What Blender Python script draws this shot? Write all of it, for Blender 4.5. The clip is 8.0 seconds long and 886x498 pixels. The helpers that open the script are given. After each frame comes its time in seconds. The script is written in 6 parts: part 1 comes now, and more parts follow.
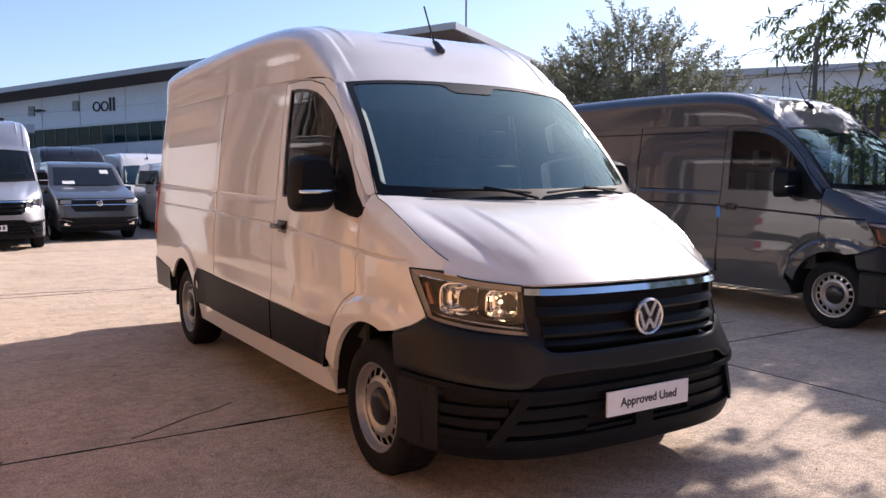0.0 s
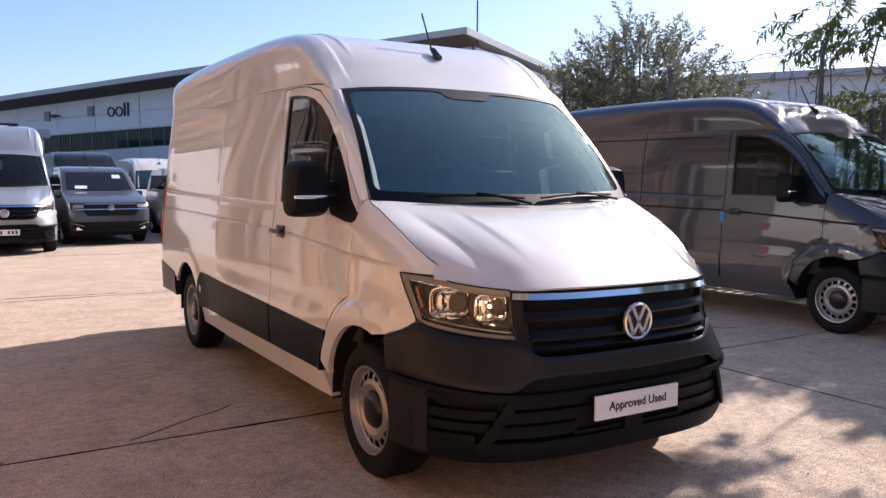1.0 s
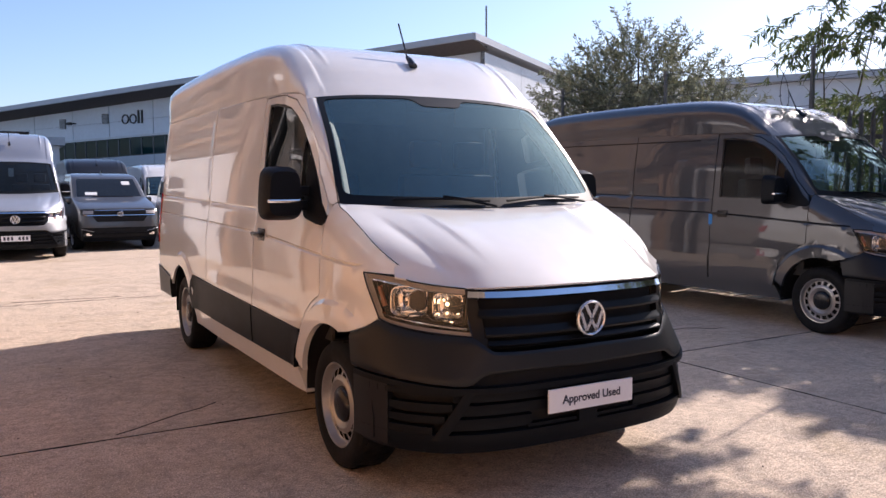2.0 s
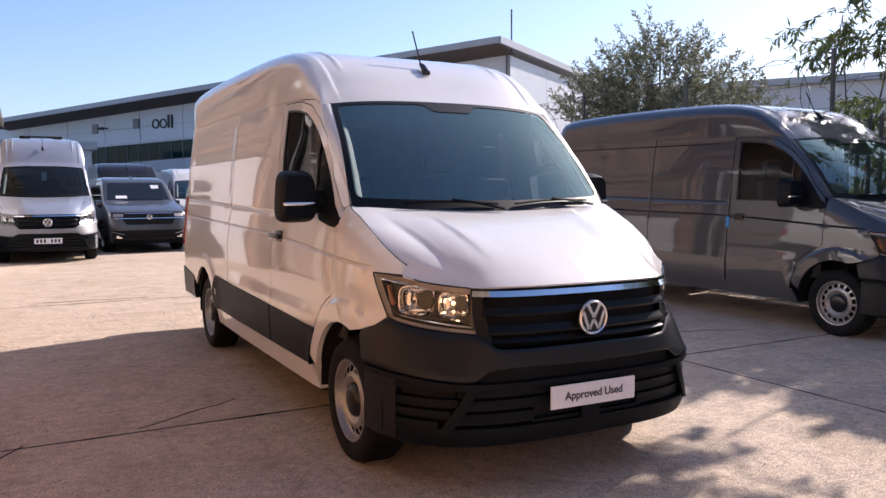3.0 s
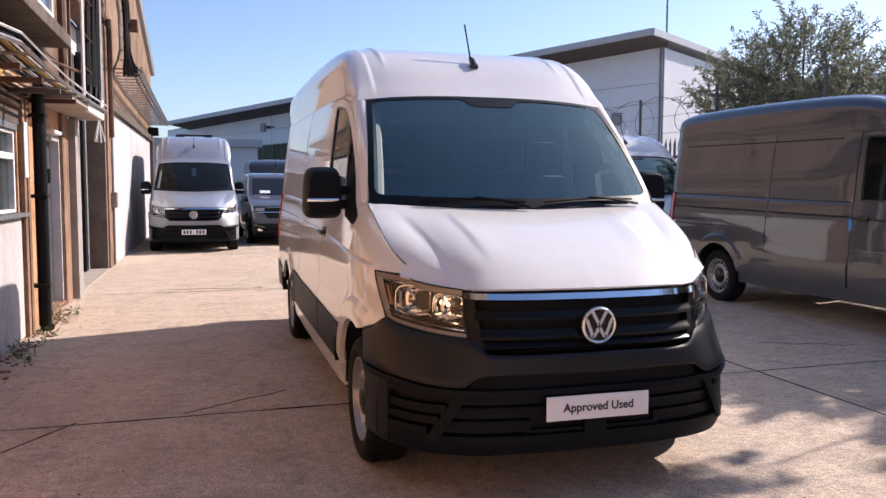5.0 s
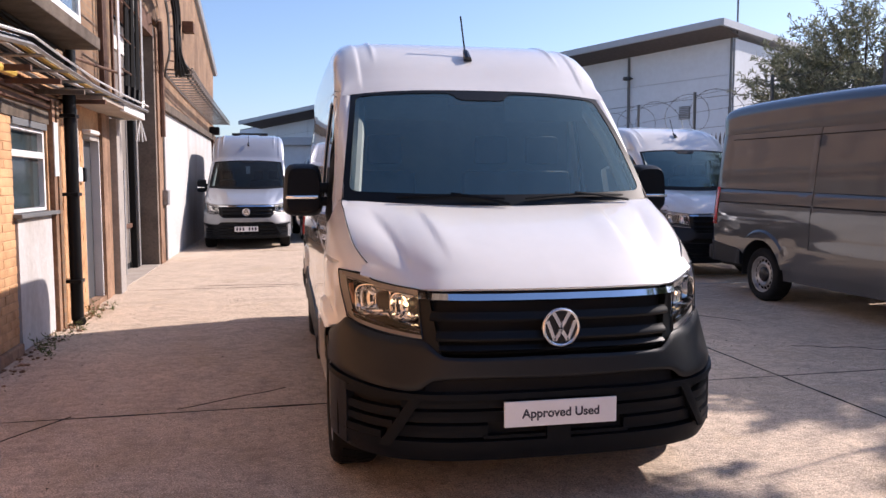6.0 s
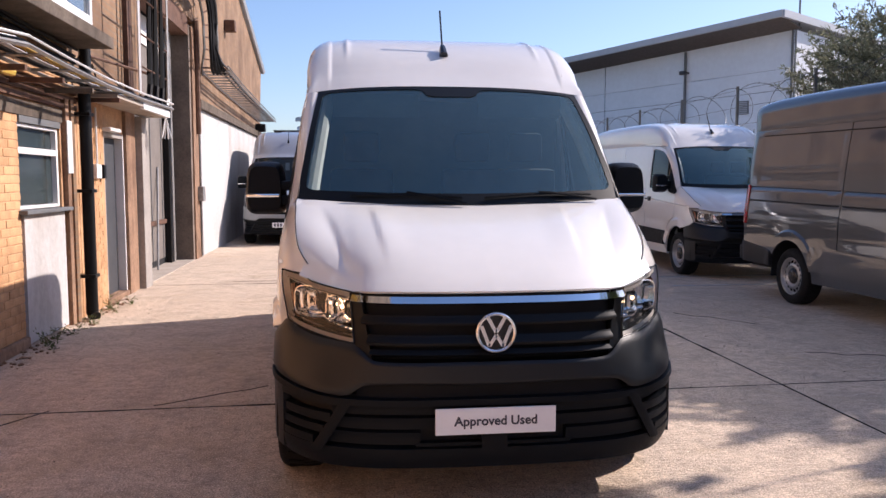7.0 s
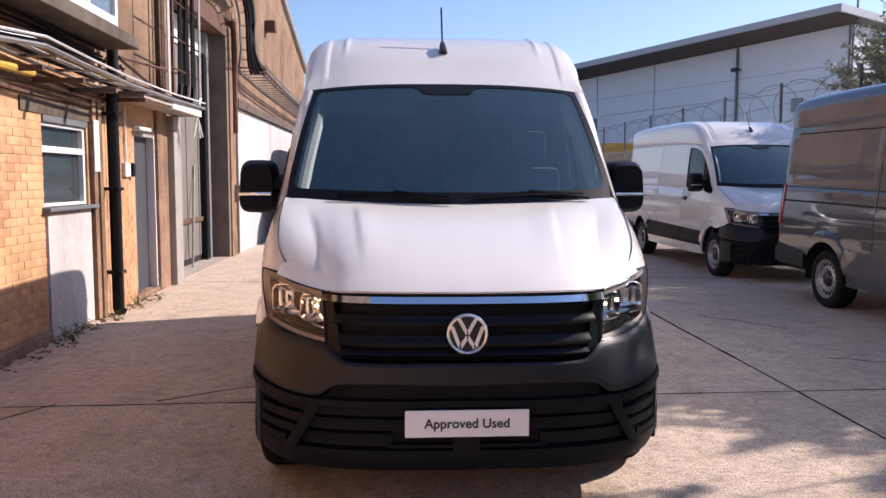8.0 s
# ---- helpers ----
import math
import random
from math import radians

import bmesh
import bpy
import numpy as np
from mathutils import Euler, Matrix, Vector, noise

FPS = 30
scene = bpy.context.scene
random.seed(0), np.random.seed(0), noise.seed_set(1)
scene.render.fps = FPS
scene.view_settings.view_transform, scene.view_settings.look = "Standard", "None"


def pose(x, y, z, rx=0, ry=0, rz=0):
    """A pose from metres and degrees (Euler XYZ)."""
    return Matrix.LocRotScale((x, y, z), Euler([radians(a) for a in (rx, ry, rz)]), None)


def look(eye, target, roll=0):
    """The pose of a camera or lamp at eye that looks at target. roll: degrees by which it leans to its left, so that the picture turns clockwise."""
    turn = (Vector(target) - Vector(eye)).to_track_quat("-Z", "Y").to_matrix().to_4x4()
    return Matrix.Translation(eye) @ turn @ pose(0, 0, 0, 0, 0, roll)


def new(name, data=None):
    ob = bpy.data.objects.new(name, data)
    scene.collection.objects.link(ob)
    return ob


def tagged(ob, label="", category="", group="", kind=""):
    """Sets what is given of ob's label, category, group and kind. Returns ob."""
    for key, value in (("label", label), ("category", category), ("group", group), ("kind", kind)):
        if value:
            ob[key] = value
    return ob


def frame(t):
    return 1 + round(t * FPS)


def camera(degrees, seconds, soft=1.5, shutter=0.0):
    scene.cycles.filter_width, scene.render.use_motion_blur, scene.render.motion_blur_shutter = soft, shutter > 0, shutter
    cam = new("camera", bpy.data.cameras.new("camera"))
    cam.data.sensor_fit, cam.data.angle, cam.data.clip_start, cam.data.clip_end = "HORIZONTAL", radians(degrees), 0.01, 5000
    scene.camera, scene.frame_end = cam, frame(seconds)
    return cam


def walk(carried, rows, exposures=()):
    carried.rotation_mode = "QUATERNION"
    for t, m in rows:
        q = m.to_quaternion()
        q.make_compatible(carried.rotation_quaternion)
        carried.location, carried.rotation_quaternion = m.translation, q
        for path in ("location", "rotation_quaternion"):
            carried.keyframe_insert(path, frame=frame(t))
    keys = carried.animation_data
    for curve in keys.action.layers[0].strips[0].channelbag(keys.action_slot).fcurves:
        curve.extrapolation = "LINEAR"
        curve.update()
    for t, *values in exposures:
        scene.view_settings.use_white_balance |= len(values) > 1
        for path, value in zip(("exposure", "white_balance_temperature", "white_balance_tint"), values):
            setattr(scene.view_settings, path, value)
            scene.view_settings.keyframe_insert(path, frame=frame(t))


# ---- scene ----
cam = camera(58.1, 8.0)
EXPO = [(0, 0.88, 5640, 20), (8, 0.88, 5640, 20)]
PATH = [
    (0, (-2.705, -2.572, 1.467), (-1.659, -0.877, 1.29), 0.2),
    (0.5, (-2.693, -2.592, 1.47), (-1.658, -0.889, 1.298), 0.2),
    (1, (-2.639, -2.663, 1.473), (-1.62, -0.95, 1.307), 0.2),
    (1.5, (-2.524, -2.822, 1.469), (-1.521, -1.099, 1.31), 0.0),
    (3, (-2.486, -3.115, 1.468), (-1.557, -1.35, 1.322), -0.2),
    (3.5, (-2.315, -3.201, 1.462), (-1.448, -1.404, 1.318), -0.2),
    (4, (-2.142, -3.215, 1.456), (-1.365, -1.378, 1.313), -0.1),
    (4.5, (-1.945, -3.232, 1.455), (-1.275, -1.353, 1.31), -0.1),
    (4.7, (-1.868, -3.255, 1.472), (-1.242, -1.362, 1.323), 0.1),
    (5.8, (-1.267, -3.306, 1.462), (-0.852, -1.356, 1.301), -0.1),
    (6, (-1.182, -3.292, 1.469), (-0.795, -1.336, 1.306), -0.1),
    (6.5, (-0.897, -3.281, 1.475), (-0.587, -1.312, 1.307), -0.1),
    (7, (-0.622, -3.267, 1.481), (-0.383, -1.289, 1.309), -0.0),
    (7.5, (-0.43, -3.204, 1.473), (-0.259, -1.219, 1.299), 0.1),
    (8, (-0.287, -3.244, 1.48), (-0.174, -1.255, 1.305), 0.1),
]
walk(cam, [(t, look(eye, target, roll)) for t, eye, target, roll in PATH], exposures=EXPO)
from mathutils.geometry import delaunay_2d_cdt as geometry_cdt

# ---- light ----
SUN_EL, SUN_AZ = radians(34.0), radians(73.0)
world = bpy.data.worlds.new("sky")
scene.world = world
world.use_nodes = True
wn = world.node_tree.nodes
sky = wn.new("ShaderNodeTexSky")
sky.sky_type = 'NISHITA'
sky.sun_disc = False
sky.sun_elevation, sky.sun_rotation = SUN_EL, SUN_AZ
sky.air_density, sky.dust_density, sky.ozone_density = 1.0, 0.8, 1.2
wn["Background"].inputs["Strength"].default_value = 0.086
world.node_tree.links.new(sky.outputs[0], wn["Background"].inputs["Color"])
sun_data = bpy.data.lights.new("sun", 'SUN')
sun_data.energy, sun_data.angle, sun_data.color = 4.3, radians(0.5), (1.0, 0.84, 0.64)
sun_ob = new("sun", sun_data)
sun_dir = Vector((math.sin(SUN_AZ) * math.cos(SUN_EL), math.cos(SUN_AZ) * math.cos(SUN_EL), math.sin(SUN_EL)))
sun_ob.matrix_world = look(sun_dir * 60, (0, 0, 0))


# ---- materials ----
def mat(name, color, rough=0.5, metal=0.0, coat=0.0, var=0.12, scale=6.0, fine=60.0, bump=0.0, bumpscale=80.0,
        trans=0.0, spec=0.5, tint=None, rvar=0.1, rand=0.0):
    m = bpy.data.materials.new(name)
    m.use_nodes = True
    nt = m.node_tree
    b = nt.nodes["Principled BSDF"]
    L = nt.links.new
    b.inputs["Metallic"].default_value = metal
    b.inputs["Coat Weight"].default_value = coat
    b.inputs["Coat Roughness"].default_value = 0.03
    b.inputs["Transmission Weight"].default_value = trans
    b.inputs["Specular IOR Level"].default_value = spec
    tc = nt.nodes.new("ShaderNodeTexCoord")
    n1 = nt.nodes.new("ShaderNodeTexNoise")
    n1.inputs["Scale"].default_value, n1.inputs["Detail"].default_value = scale, 6
    n2 = nt.nodes.new("ShaderNodeTexNoise")
    n2.inputs["Scale"].default_value, n2.inputs["Detail"].default_value = fine, 3
    L(tc.outputs["Object"], n1.inputs["Vector"])
    L(tc.outputs["Object"], n2.inputs["Vector"])
    ad = nt.nodes.new("ShaderNodeMath")
    ad.operation = 'ADD'
    L(n1.outputs[0], ad.inputs[0])
    L(n2.outputs[0], ad.inputs[1])
    mr = nt.nodes.new("ShaderNodeMapRange")
    mr.inputs["From Min"].default_value, mr.inputs["From Max"].default_value = 0.7, 1.3
    L(ad.outputs[0], mr.inputs["Value"])
    mx = nt.nodes.new("ShaderNodeMix")
    mx.data_type = 'RGBA'
    c2 = tint if tint else tuple(c * (1 - 2 * var) for c in color)
    mx.inputs["A"].default_value = (*color, 1)
    mx.inputs["B"].default_value = (*c2, 1)
    L(mr.outputs[0], mx.inputs["Factor"])
    out = mx.outputs["Result"]
    if rand:
        oi = nt.nodes.new("ShaderNodeObjectInfo")
        hs = nt.nodes.new("ShaderNodeHueSaturation")
        rr = nt.nodes.new("ShaderNodeMapRange")
        rr.inputs["To Min"].default_value, rr.inputs["To Max"].default_value = 1 - rand, 1 + rand
        L(oi.outputs["Random"], rr.inputs["Value"])
        L(rr.outputs[0], hs.inputs["Value"])
        L(out, hs.inputs["Color"])
        out = hs.outputs[0]
    L(out, b.inputs["Base Color"])
    rm = nt.nodes.new("ShaderNodeMapRange")
    rm.inputs["To Min"].default_value, rm.inputs["To Max"].default_value = max(0.0, rough - rvar * rough), min(1.0, rough + rvar * rough)
    L(n1.outputs[0], rm.inputs["Value"])
    L(rm.outputs[0], b.inputs["Roughness"])
    if bump:
        n3 = nt.nodes.new("ShaderNodeTexNoise")
        n3.inputs["Scale"].default_value, n3.inputs["Detail"].default_value = bumpscale, 5
        L(tc.outputs["Object"], n3.inputs["Vector"])
        bp = nt.nodes.new("ShaderNodeBump")
        bp.inputs["Strength"].default_value, bp.inputs["Distance"].default_value = bump, 0.01
        L(n3.outputs[0], bp.inputs["Height"])
        L(bp.outputs[0], b.inputs["Normal"])
    return m


M_WHITE = mat("white_paint", (0.775, 0.75, 0.71), 0.32, coat=1.0, var=0.02, scale=2, fine=12)
M_SILVER = mat("silver_paint", (0.46, 0.48, 0.52), 0.36, metal=0.55, coat=1.0, var=0.03)
M_GREY = mat("grey_metallic_paint", (0.030, 0.033, 0.039), 0.42, metal=0.1, coat=1.0, var=0.05, scale=2, fine=900)
for m_ in (M_WHITE, M_GREY):
    m_.node_tree.nodes["Principled BSDF"].inputs["Coat IOR"].default_value = 1.7
M_TGREY = mat("mid_grey_paint", (0.090, 0.088, 0.088), 0.35, metal=0.35, coat=1.0, var=0.05)
M_BLACKP = mat("black_paint", (0.014, 0.014, 0.016), 0.35, coat=0.35, var=0.05, spec=0.3)
M_PLASTIC = mat("black_textured_plastic", (0.008, 0.0095, 0.0125), 0.46, var=0.15, scale=5, fine=200, bump=0.12, bumpscale=500, spec=0.11)
M_SATIN = mat("satin_black_bumper", (0.009, 0.0105, 0.0140), 0.42, var=0.15, scale=5, fine=200, bump=0.06, bumpscale=500, spec=0.36)
M_GRILLE = mat("matt_black_grille", (0.006, 0.0065, 0.008), 0.36, var=0.2, spec=0.22)
M_TRIM = mat("gloss_black_trim", (0.010, 0.010, 0.012), 0.25, var=0.1)
M_BORDER = mat("black_glass_print", (0.006, 0.007, 0.008), 0.4, var=0.1, spec=0.25)
M_LAMP = mat("lamp_housing", (0.045, 0.043, 0.043), 0.22, metal=0.3, var=0.12, scale=20)
M_REFLECT = mat("lamp_reflector", (0.95, 0.95, 0.95), 0.06, metal=1.0, var=0.06, scale=60, fine=160)
# near-black, for black parts and for shade painted into gaps and recesses
M_DARK = mat("black_parts_and_recess_shade", (0.006, 0.006, 0.007), 0.9, var=0.1)
M_CHROME = mat("chrome", (0.85, 0.86, 0.88), 0.07, metal=1.0, var=0.02)
M_SATINCHROME = mat("satin_chrome", (0.92, 0.92, 0.93), 0.24, metal=0.75, var=0.03)
M_STEEL = mat("silver_wheel_paint", (0.42, 0.41, 0.40), 0.36, metal=0.7, var=0.08, scale=14)
M_RUBBER = mat("tyre_rubber", (0.011, 0.011, 0.012), 0.75, var=0.2, scale=20, bump=0.2, bumpscale=120, spec=0.2)
M_PLATE = mat("white_plate", (0.82, 0.82, 0.86), 0.35, var=0.02)
M_INK = mat("dark_ink", (0.035, 0.035, 0.06), 0.5)
M_RED = mat("red_lens", (0.45, 0.012, 0.015), 0.12, coat=1.0, var=0.1)
# pale tone of lamp bars, and of reflections painted into the headlamps
M_LAMPBAND = mat("pale_lamp_band", (0.42, 0.39, 0.37), 0.5, metal=0.4, var=0.06)
M_ORANGE = mat("amber_lens", (0.30, 0.09, 0.04), 0.15, coat=1.0)
M_SEAT = mat("dark_seat_fabric", (0.045, 0.045, 0.05), 0.9, var=0.2)
M_DASH = mat("grey_dashboard", (0.085, 0.09, 0.09), 0.7, var=0.1)
M_BULK = mat("grey_bulkhead", (0.13, 0.135, 0.135), 0.7, var=0.1)
M_LINING = mat("pale_grey_trim", (0.45, 0.45, 0.44), 0.7, var=0.08)
M_PAPER = mat("white_paper", (0.8, 0.8, 0.8), 0.7, var=0.03)
M_TAPE = mat("blue_tape", (0.05, 0.24, 0.60), 0.6)


def glass(name, tint=(0.55, 0.62, 0.66), rough=0.0, clear=0.75, ior=1.6, dust=0.0, sheen=(0.9, 0.9, 0.9)):
    m = bpy.data.materials.new(name)
    m.use_nodes = True
    nt = m.node_tree
    nt.nodes.remove(nt.nodes["Principled BSDF"])
    g = nt.nodes.new("ShaderNodeBsdfGlossy")
    g.inputs["Roughness"].default_value = rough
    g.inputs["Color"].default_value = (*sheen, 1)
    t = nt.nodes.new("ShaderNodeBsdfTransparent")
    t.inputs["Color"].default_value = (*[c * clear for c in tint], 1)
    fr = nt.nodes.new("ShaderNodeFresnel")
    fr.inputs["IOR"].default_value = ior
    mx = nt.nodes.new("ShaderNodeMixShader")
    nt.links.new(fr.outputs[0], mx.inputs[0])
    nt.links.new(t.outputs[0], mx.inputs[1])
    nt.links.new(g.outputs[0], mx.inputs[2])
    df = nt.nodes.new("ShaderNodeBsdfDiffuse")
    df.inputs["Color"].default_value = (0.62, 0.68, 0.68, 1)
    m2 = nt.nodes.new("ShaderNodeMixShader")
    tc = nt.nodes.new("ShaderNodeTexCoord")
    nz = nt.nodes.new("ShaderNodeTexNoise")
    nz.inputs["Scale"].default_value, nz.inputs["Detail"].default_value = 3.0, 5
    nt.links.new(tc.outputs["Object"], nz.inputs["Vector"])
    mr = nt.nodes.new("ShaderNodeMapRange")
    mr.inputs["To Min"].default_value, mr.inputs["To Max"].default_value = dust * 0.5, dust * 1.5
    nt.links.new(nz.outputs[0], mr.inputs["Value"])
    nt.links.new(mr.outputs[0], m2.inputs[0])
    nt.links.new(mx.outputs[0], m2.inputs[1])
    nt.links.new(df.outputs[0], m2.inputs[2])
    nt.links.new(m2.outputs[0], nt.nodes["Material Output"].inputs["Surface"])
    return m


M_SCREEN = glass("tinted_windscreen_glass", (0.80, 0.92, 0.92), clear=0.92, ior=2.5, dust=0.016, sheen=(0.68, 0.93, 0.87))
M_WINDOW = glass("dark_window_glass", (0.84, 0.90, 0.90), clear=0.94, ior=1.42, dust=0.004)
M_SCREENFAR = glass("van_windscreen_glass", (0.40, 0.52, 0.56), clear=0.85, ior=1.45, dust=0.01)
M_BULB = bpy.data.materials.new("warm_bulb_glow")
M_BULB.use_nodes = True
M_BULB.node_tree.nodes["Principled BSDF"].inputs["Emission Color"].default_value = (1.0, 0.62, 0.25, 1)
M_BULB.node_tree.nodes["Principled BSDF"].inputs["Emission Strength"].default_value = 4.0
M_LENS = glass("clear_lens_plastic", (1, 1, 1), clear=0.97, ior=1.4)


# ---- mesh tools ----
def part(name, bm, material, parent=None, label="", smooth=True):
    me = bpy.data.meshes.new(name)
    bm.normal_update()
    bm.to_mesh(me)
    bm.free()
    me.materials.append(material)
    if smooth:
        me.polygons.foreach_set("use_smooth", [True] * len(me.polygons))
        me.set_sharp_from_angle(angle=radians(38))
    ob = new(name, me)
    if parent is not None:
        ob.parent = parent
    if label:
        tagged(ob, label)
    return ob


def thing(name, m, label, category, group="", kind=""):
    e = new(name)
    e.empty_display_size = 0.3
    e.matrix_world = m
    return tagged(e, label, category, group, kind)


def box(bm, x0, x1, y0, y1, z0, z1, bev=0.0):
    r = bmesh.ops.create_cube(bm, size=1.0)
    vs = r["verts"]
    bmesh.ops.scale(bm, vec=(abs(x1 - x0), abs(y1 - y0), abs(z1 - z0)), verts=vs)
    bmesh.ops.translate(bm, vec=((x0 + x1) / 2, (y0 + y1) / 2, (z0 + z1) / 2), verts=vs)
    if bev > 0:
        es = list({e for v in vs for e in v.link_edges})
        bmesh.ops.bevel(bm, geom=es, offset=bev, segments=2, affect='EDGES', profile=0.6)
    return bm


def bx(x0, x1, y0, y1, z0, z1, bev=0.0):
    return box(bmesh.new(), x0, x1, y0, y1, z0, z1, bev)


def tube(pts, r, seg=6, bm=None, closed=False, r_end=None):
    bm = bm or bmesh.new()
    pts = [Vector(p) for p in pts]
    rings = []
    n = len(pts)
    up = Vector((0, 0, 1))
    for i, p in enumerate(pts):
        a, b = pts[max(i - 1, 0)], pts[min(i + 1, n - 1)]
        d = (b - a).normalized()
        s = d.cross(up)
        if s.length < 0.05:
            s = d.cross(Vector((1, 0, 0)))
        s.normalize()
        u = s.cross(d)
        rr = r if r_end is None else r + (r_end - r) * i / max(1, n - 1)
        rings.append([bm.verts.new(p + rr * (math.cos(2 * math.pi * k / seg) * s + math.sin(2 * math.pi * k / seg) * u)) for k in range(seg)])
    for i in range(n - 1):
        for k in range(seg):
            bm.faces.new((rings[i][k], rings[i][(k + 1) % seg], rings[i + 1][(k + 1) % seg], rings[i + 1][k]))
    bm.faces.new(rings[0][::-1])
    bm.faces.new(rings[-1])
    return bm


def grid(rows, bm=None, close=False):
    bm = bm or bmesh.new()
    vs = [[bm.verts.new(p) for p in row] for row in rows]
    for i in range(len(vs) - 1):
        for j in range(len(vs[i]) - 1):
            bm.faces.new((vs[i][j], vs[i][j + 1], vs[i + 1][j + 1], vs[i + 1][j]))
        if close:
            bm.faces.new((vs[i][-1], vs[i][0], vs[i + 1][0], vs[i + 1][-1]))
    return bm


def lathe(profile, seg=32, axis='x', bm=None):
    """profile: (radius, along) pairs turned round the x axis."""
    rows = []
    for r, a in profile:
        rows.append([(a, r * math.cos(2 * math.pi * k / seg), r * math.sin(2 * math.pi * k / seg)) for k in range(seg)])
    return grid(rows, bm, close=True)


def thicken(bm, t):
    """Gives an open sheet a back, t behind it along the normals."""
    bm.normal_update()
    bmesh.ops.solidify(bm, geom=bm.faces[:], thickness=t)
    return bm


def lerp(x, table):
    if x <= table[0][0]:
        return table[0][1]
    for (a, fa), (b, fb) in zip(table, table[1:]):
        if x <= b:
            return fa + (fb - fa) * (x - a) / (b - a)
    return table[-1][1]


def curve(x, table):
    """Smooth (Catmull-Rom) reading of a table."""
    n = len(table)
    if x <= table[0][0]:
        return table[0][1]
    if x >= table[-1][0]:
        return table[-1][1]
    for i in range(n - 1):
        if x <= table[i + 1][0]:
            break
    x0, y0 = table[i]
    x1, y1 = table[i + 1]
    h = x1 - x0

    def slope(k):
        if k <= 0:
            return (table[1][1] - table[0][1]) / (table[1][0] - table[0][0])
        if k >= n - 1:
            return (table[-1][1] - table[-2][1]) / (table[-1][0] - table[-2][0])
        return (table[k + 1][1] - table[k - 1][1]) / (table[k + 1][0] - table[k - 1][0])
    t = (x - x0) / h
    m0, m1 = slope(i) * h, slope(i + 1) * h
    return (2 * t**3 - 3 * t**2 + 1) * y0 + (t**3 - 2 * t**2 + t) * m0 + (-2 * t**3 + 3 * t**2) * y1 + (t**3 - t**2) * m1


def smooth_step(a, b, x):
    t = min(1.0, max(0.0, (x - a) / (b - a)))
    return t * t * (3 - 2 * t)


def inside(p, poly):
    x, y = p
    c = False
    j = len(poly) - 1
    for i in range(len(poly)):
        (xi, yi), (xj, yj) = poly[i], poly[j]
        if (yi > y) != (yj > y) and x < (xj - xi) * (y - yi) / (yj - yi) + xi:
            c = not c
        j = i
    return c


def resample(loop, step):
    out = []
    for a, b in zip(loop, loop[1:] + loop[:1]):
        n = max(1, int(round(math.dist(a, b) / step)))
        out += [(a[0] + (b[0] - a[0]) * k / n, a[1] + (b[1] - a[1]) * k / n) for k in range(n)]
    return out


def rounded(loop, r, seg=5):
    """Rounds the corners of a closed 2D loop."""
    out = []
    n = len(loop)
    for i in range(n):
        p, a, b = Vector(loop[i]), Vector(loop[i - 1]), Vector(loop[(i + 1) % n])
        ra = min(r, (a - p).length * 0.45)
        rb = min(r, (b - p).length * 0.45)
        s, e = p + (a - p).normalized() * ra, p + (b - p).normalized() * rb
        for k in range(seg + 1):
            t = k / seg
            q = (1 - t)**2 * s + 2 * t * (1 - t) * p + t * t * e
            out.append((q.x, q.y))
    return out


def sheet(outer, holes, lift, step=0.06, rim=0.02, flip=False, lines=()):
    """A panel over a 2D outline with holes, lifted into space; rim: how deep its edges turn in (lift takes a depth)."""
    loops = [resample(outer, step * 0.6)] + [resample(h, step * 0.6) for h in holes]
    pts, edges = [], []
    for lp in loops:
        k = len(pts)
        pts += lp
        edges += [(k + i, k + (i + 1) % len(lp)) for i in range(len(lp))]
    arr = np.array(pts)
    for ln in lines:
        n = max(2, int(math.dist(ln[0], ln[1]) / 0.05))
        last = None
        for i in range(n + 1):
            p = (ln[0][0] + (ln[1][0] - ln[0][0]) * i / n, ln[0][1] + (ln[1][1] - ln[0][1]) * i / n)
            if inside(p, loops[0]) and not any(inside(p, h) for h in loops[1:]) and np.min(np.hypot(*(arr - p).T)) > 0.012:
                pts.append(p)
                if last is not None and last == len(pts) - 2:
                    edges.append((last, last + 1))
                last = len(pts) - 1
    arr = np.array(pts)
    lo, hi = arr.min(0), arr.max(0)
    for i in range(int((hi[0] - lo[0]) / step) + 1):
        for j in range(int((hi[1] - lo[1]) / step) + 1):
            p = (lo[0] + (i + 0.5) * step, lo[1] + (j + 0.5) * step)
            if inside(p, loops[0]) and not any(inside(p, h) for h in loops[1:]) and np.min(np.hypot(*(arr - p).T)) > step * 0.35:
                pts.append(p)
    from_cdt = geometry_cdt([Vector(p) for p in pts], edges, [], 0, 1e-6)
    vs, fs = from_cdt[0], from_cdt[2]
    bm = bmesh.new()
    bv = [bm.verts.new(lift(v[0], v[1], 0.0)) for v in vs]
    for f in fs:
        c = (sum(vs[i][0] for i in f) / 3, sum(vs[i][1] for i in f) / 3)
        if inside(c, loops[0]) and not any(inside(c, h) for h in loops[1:]):
            bm.faces.new([bv[i] for i in (f[::-1] if flip else f)])
    loose = [v for v in bm.verts if not v.link_faces]
    for v in loose:
        bm.verts.remove(v)
    if rim:
        back = {}
        idx = {bv[i]: i for i in range(len(bv)) if bv[i].is_valid}
        for e in [e for e in bm.edges if len(e.link_faces) == 1]:
            a, b = e.verts
            for v in (a, b):
                if v not in back:
                    q = vs[idx[v]]
                    back[v] = bm.verts.new(lift(q[0], q[1], rim))
            bm.faces.new((a, b, back[b], back[a]) if e.link_loops[0].vert != a else (b, a, back[a], back[b]))
    return bm

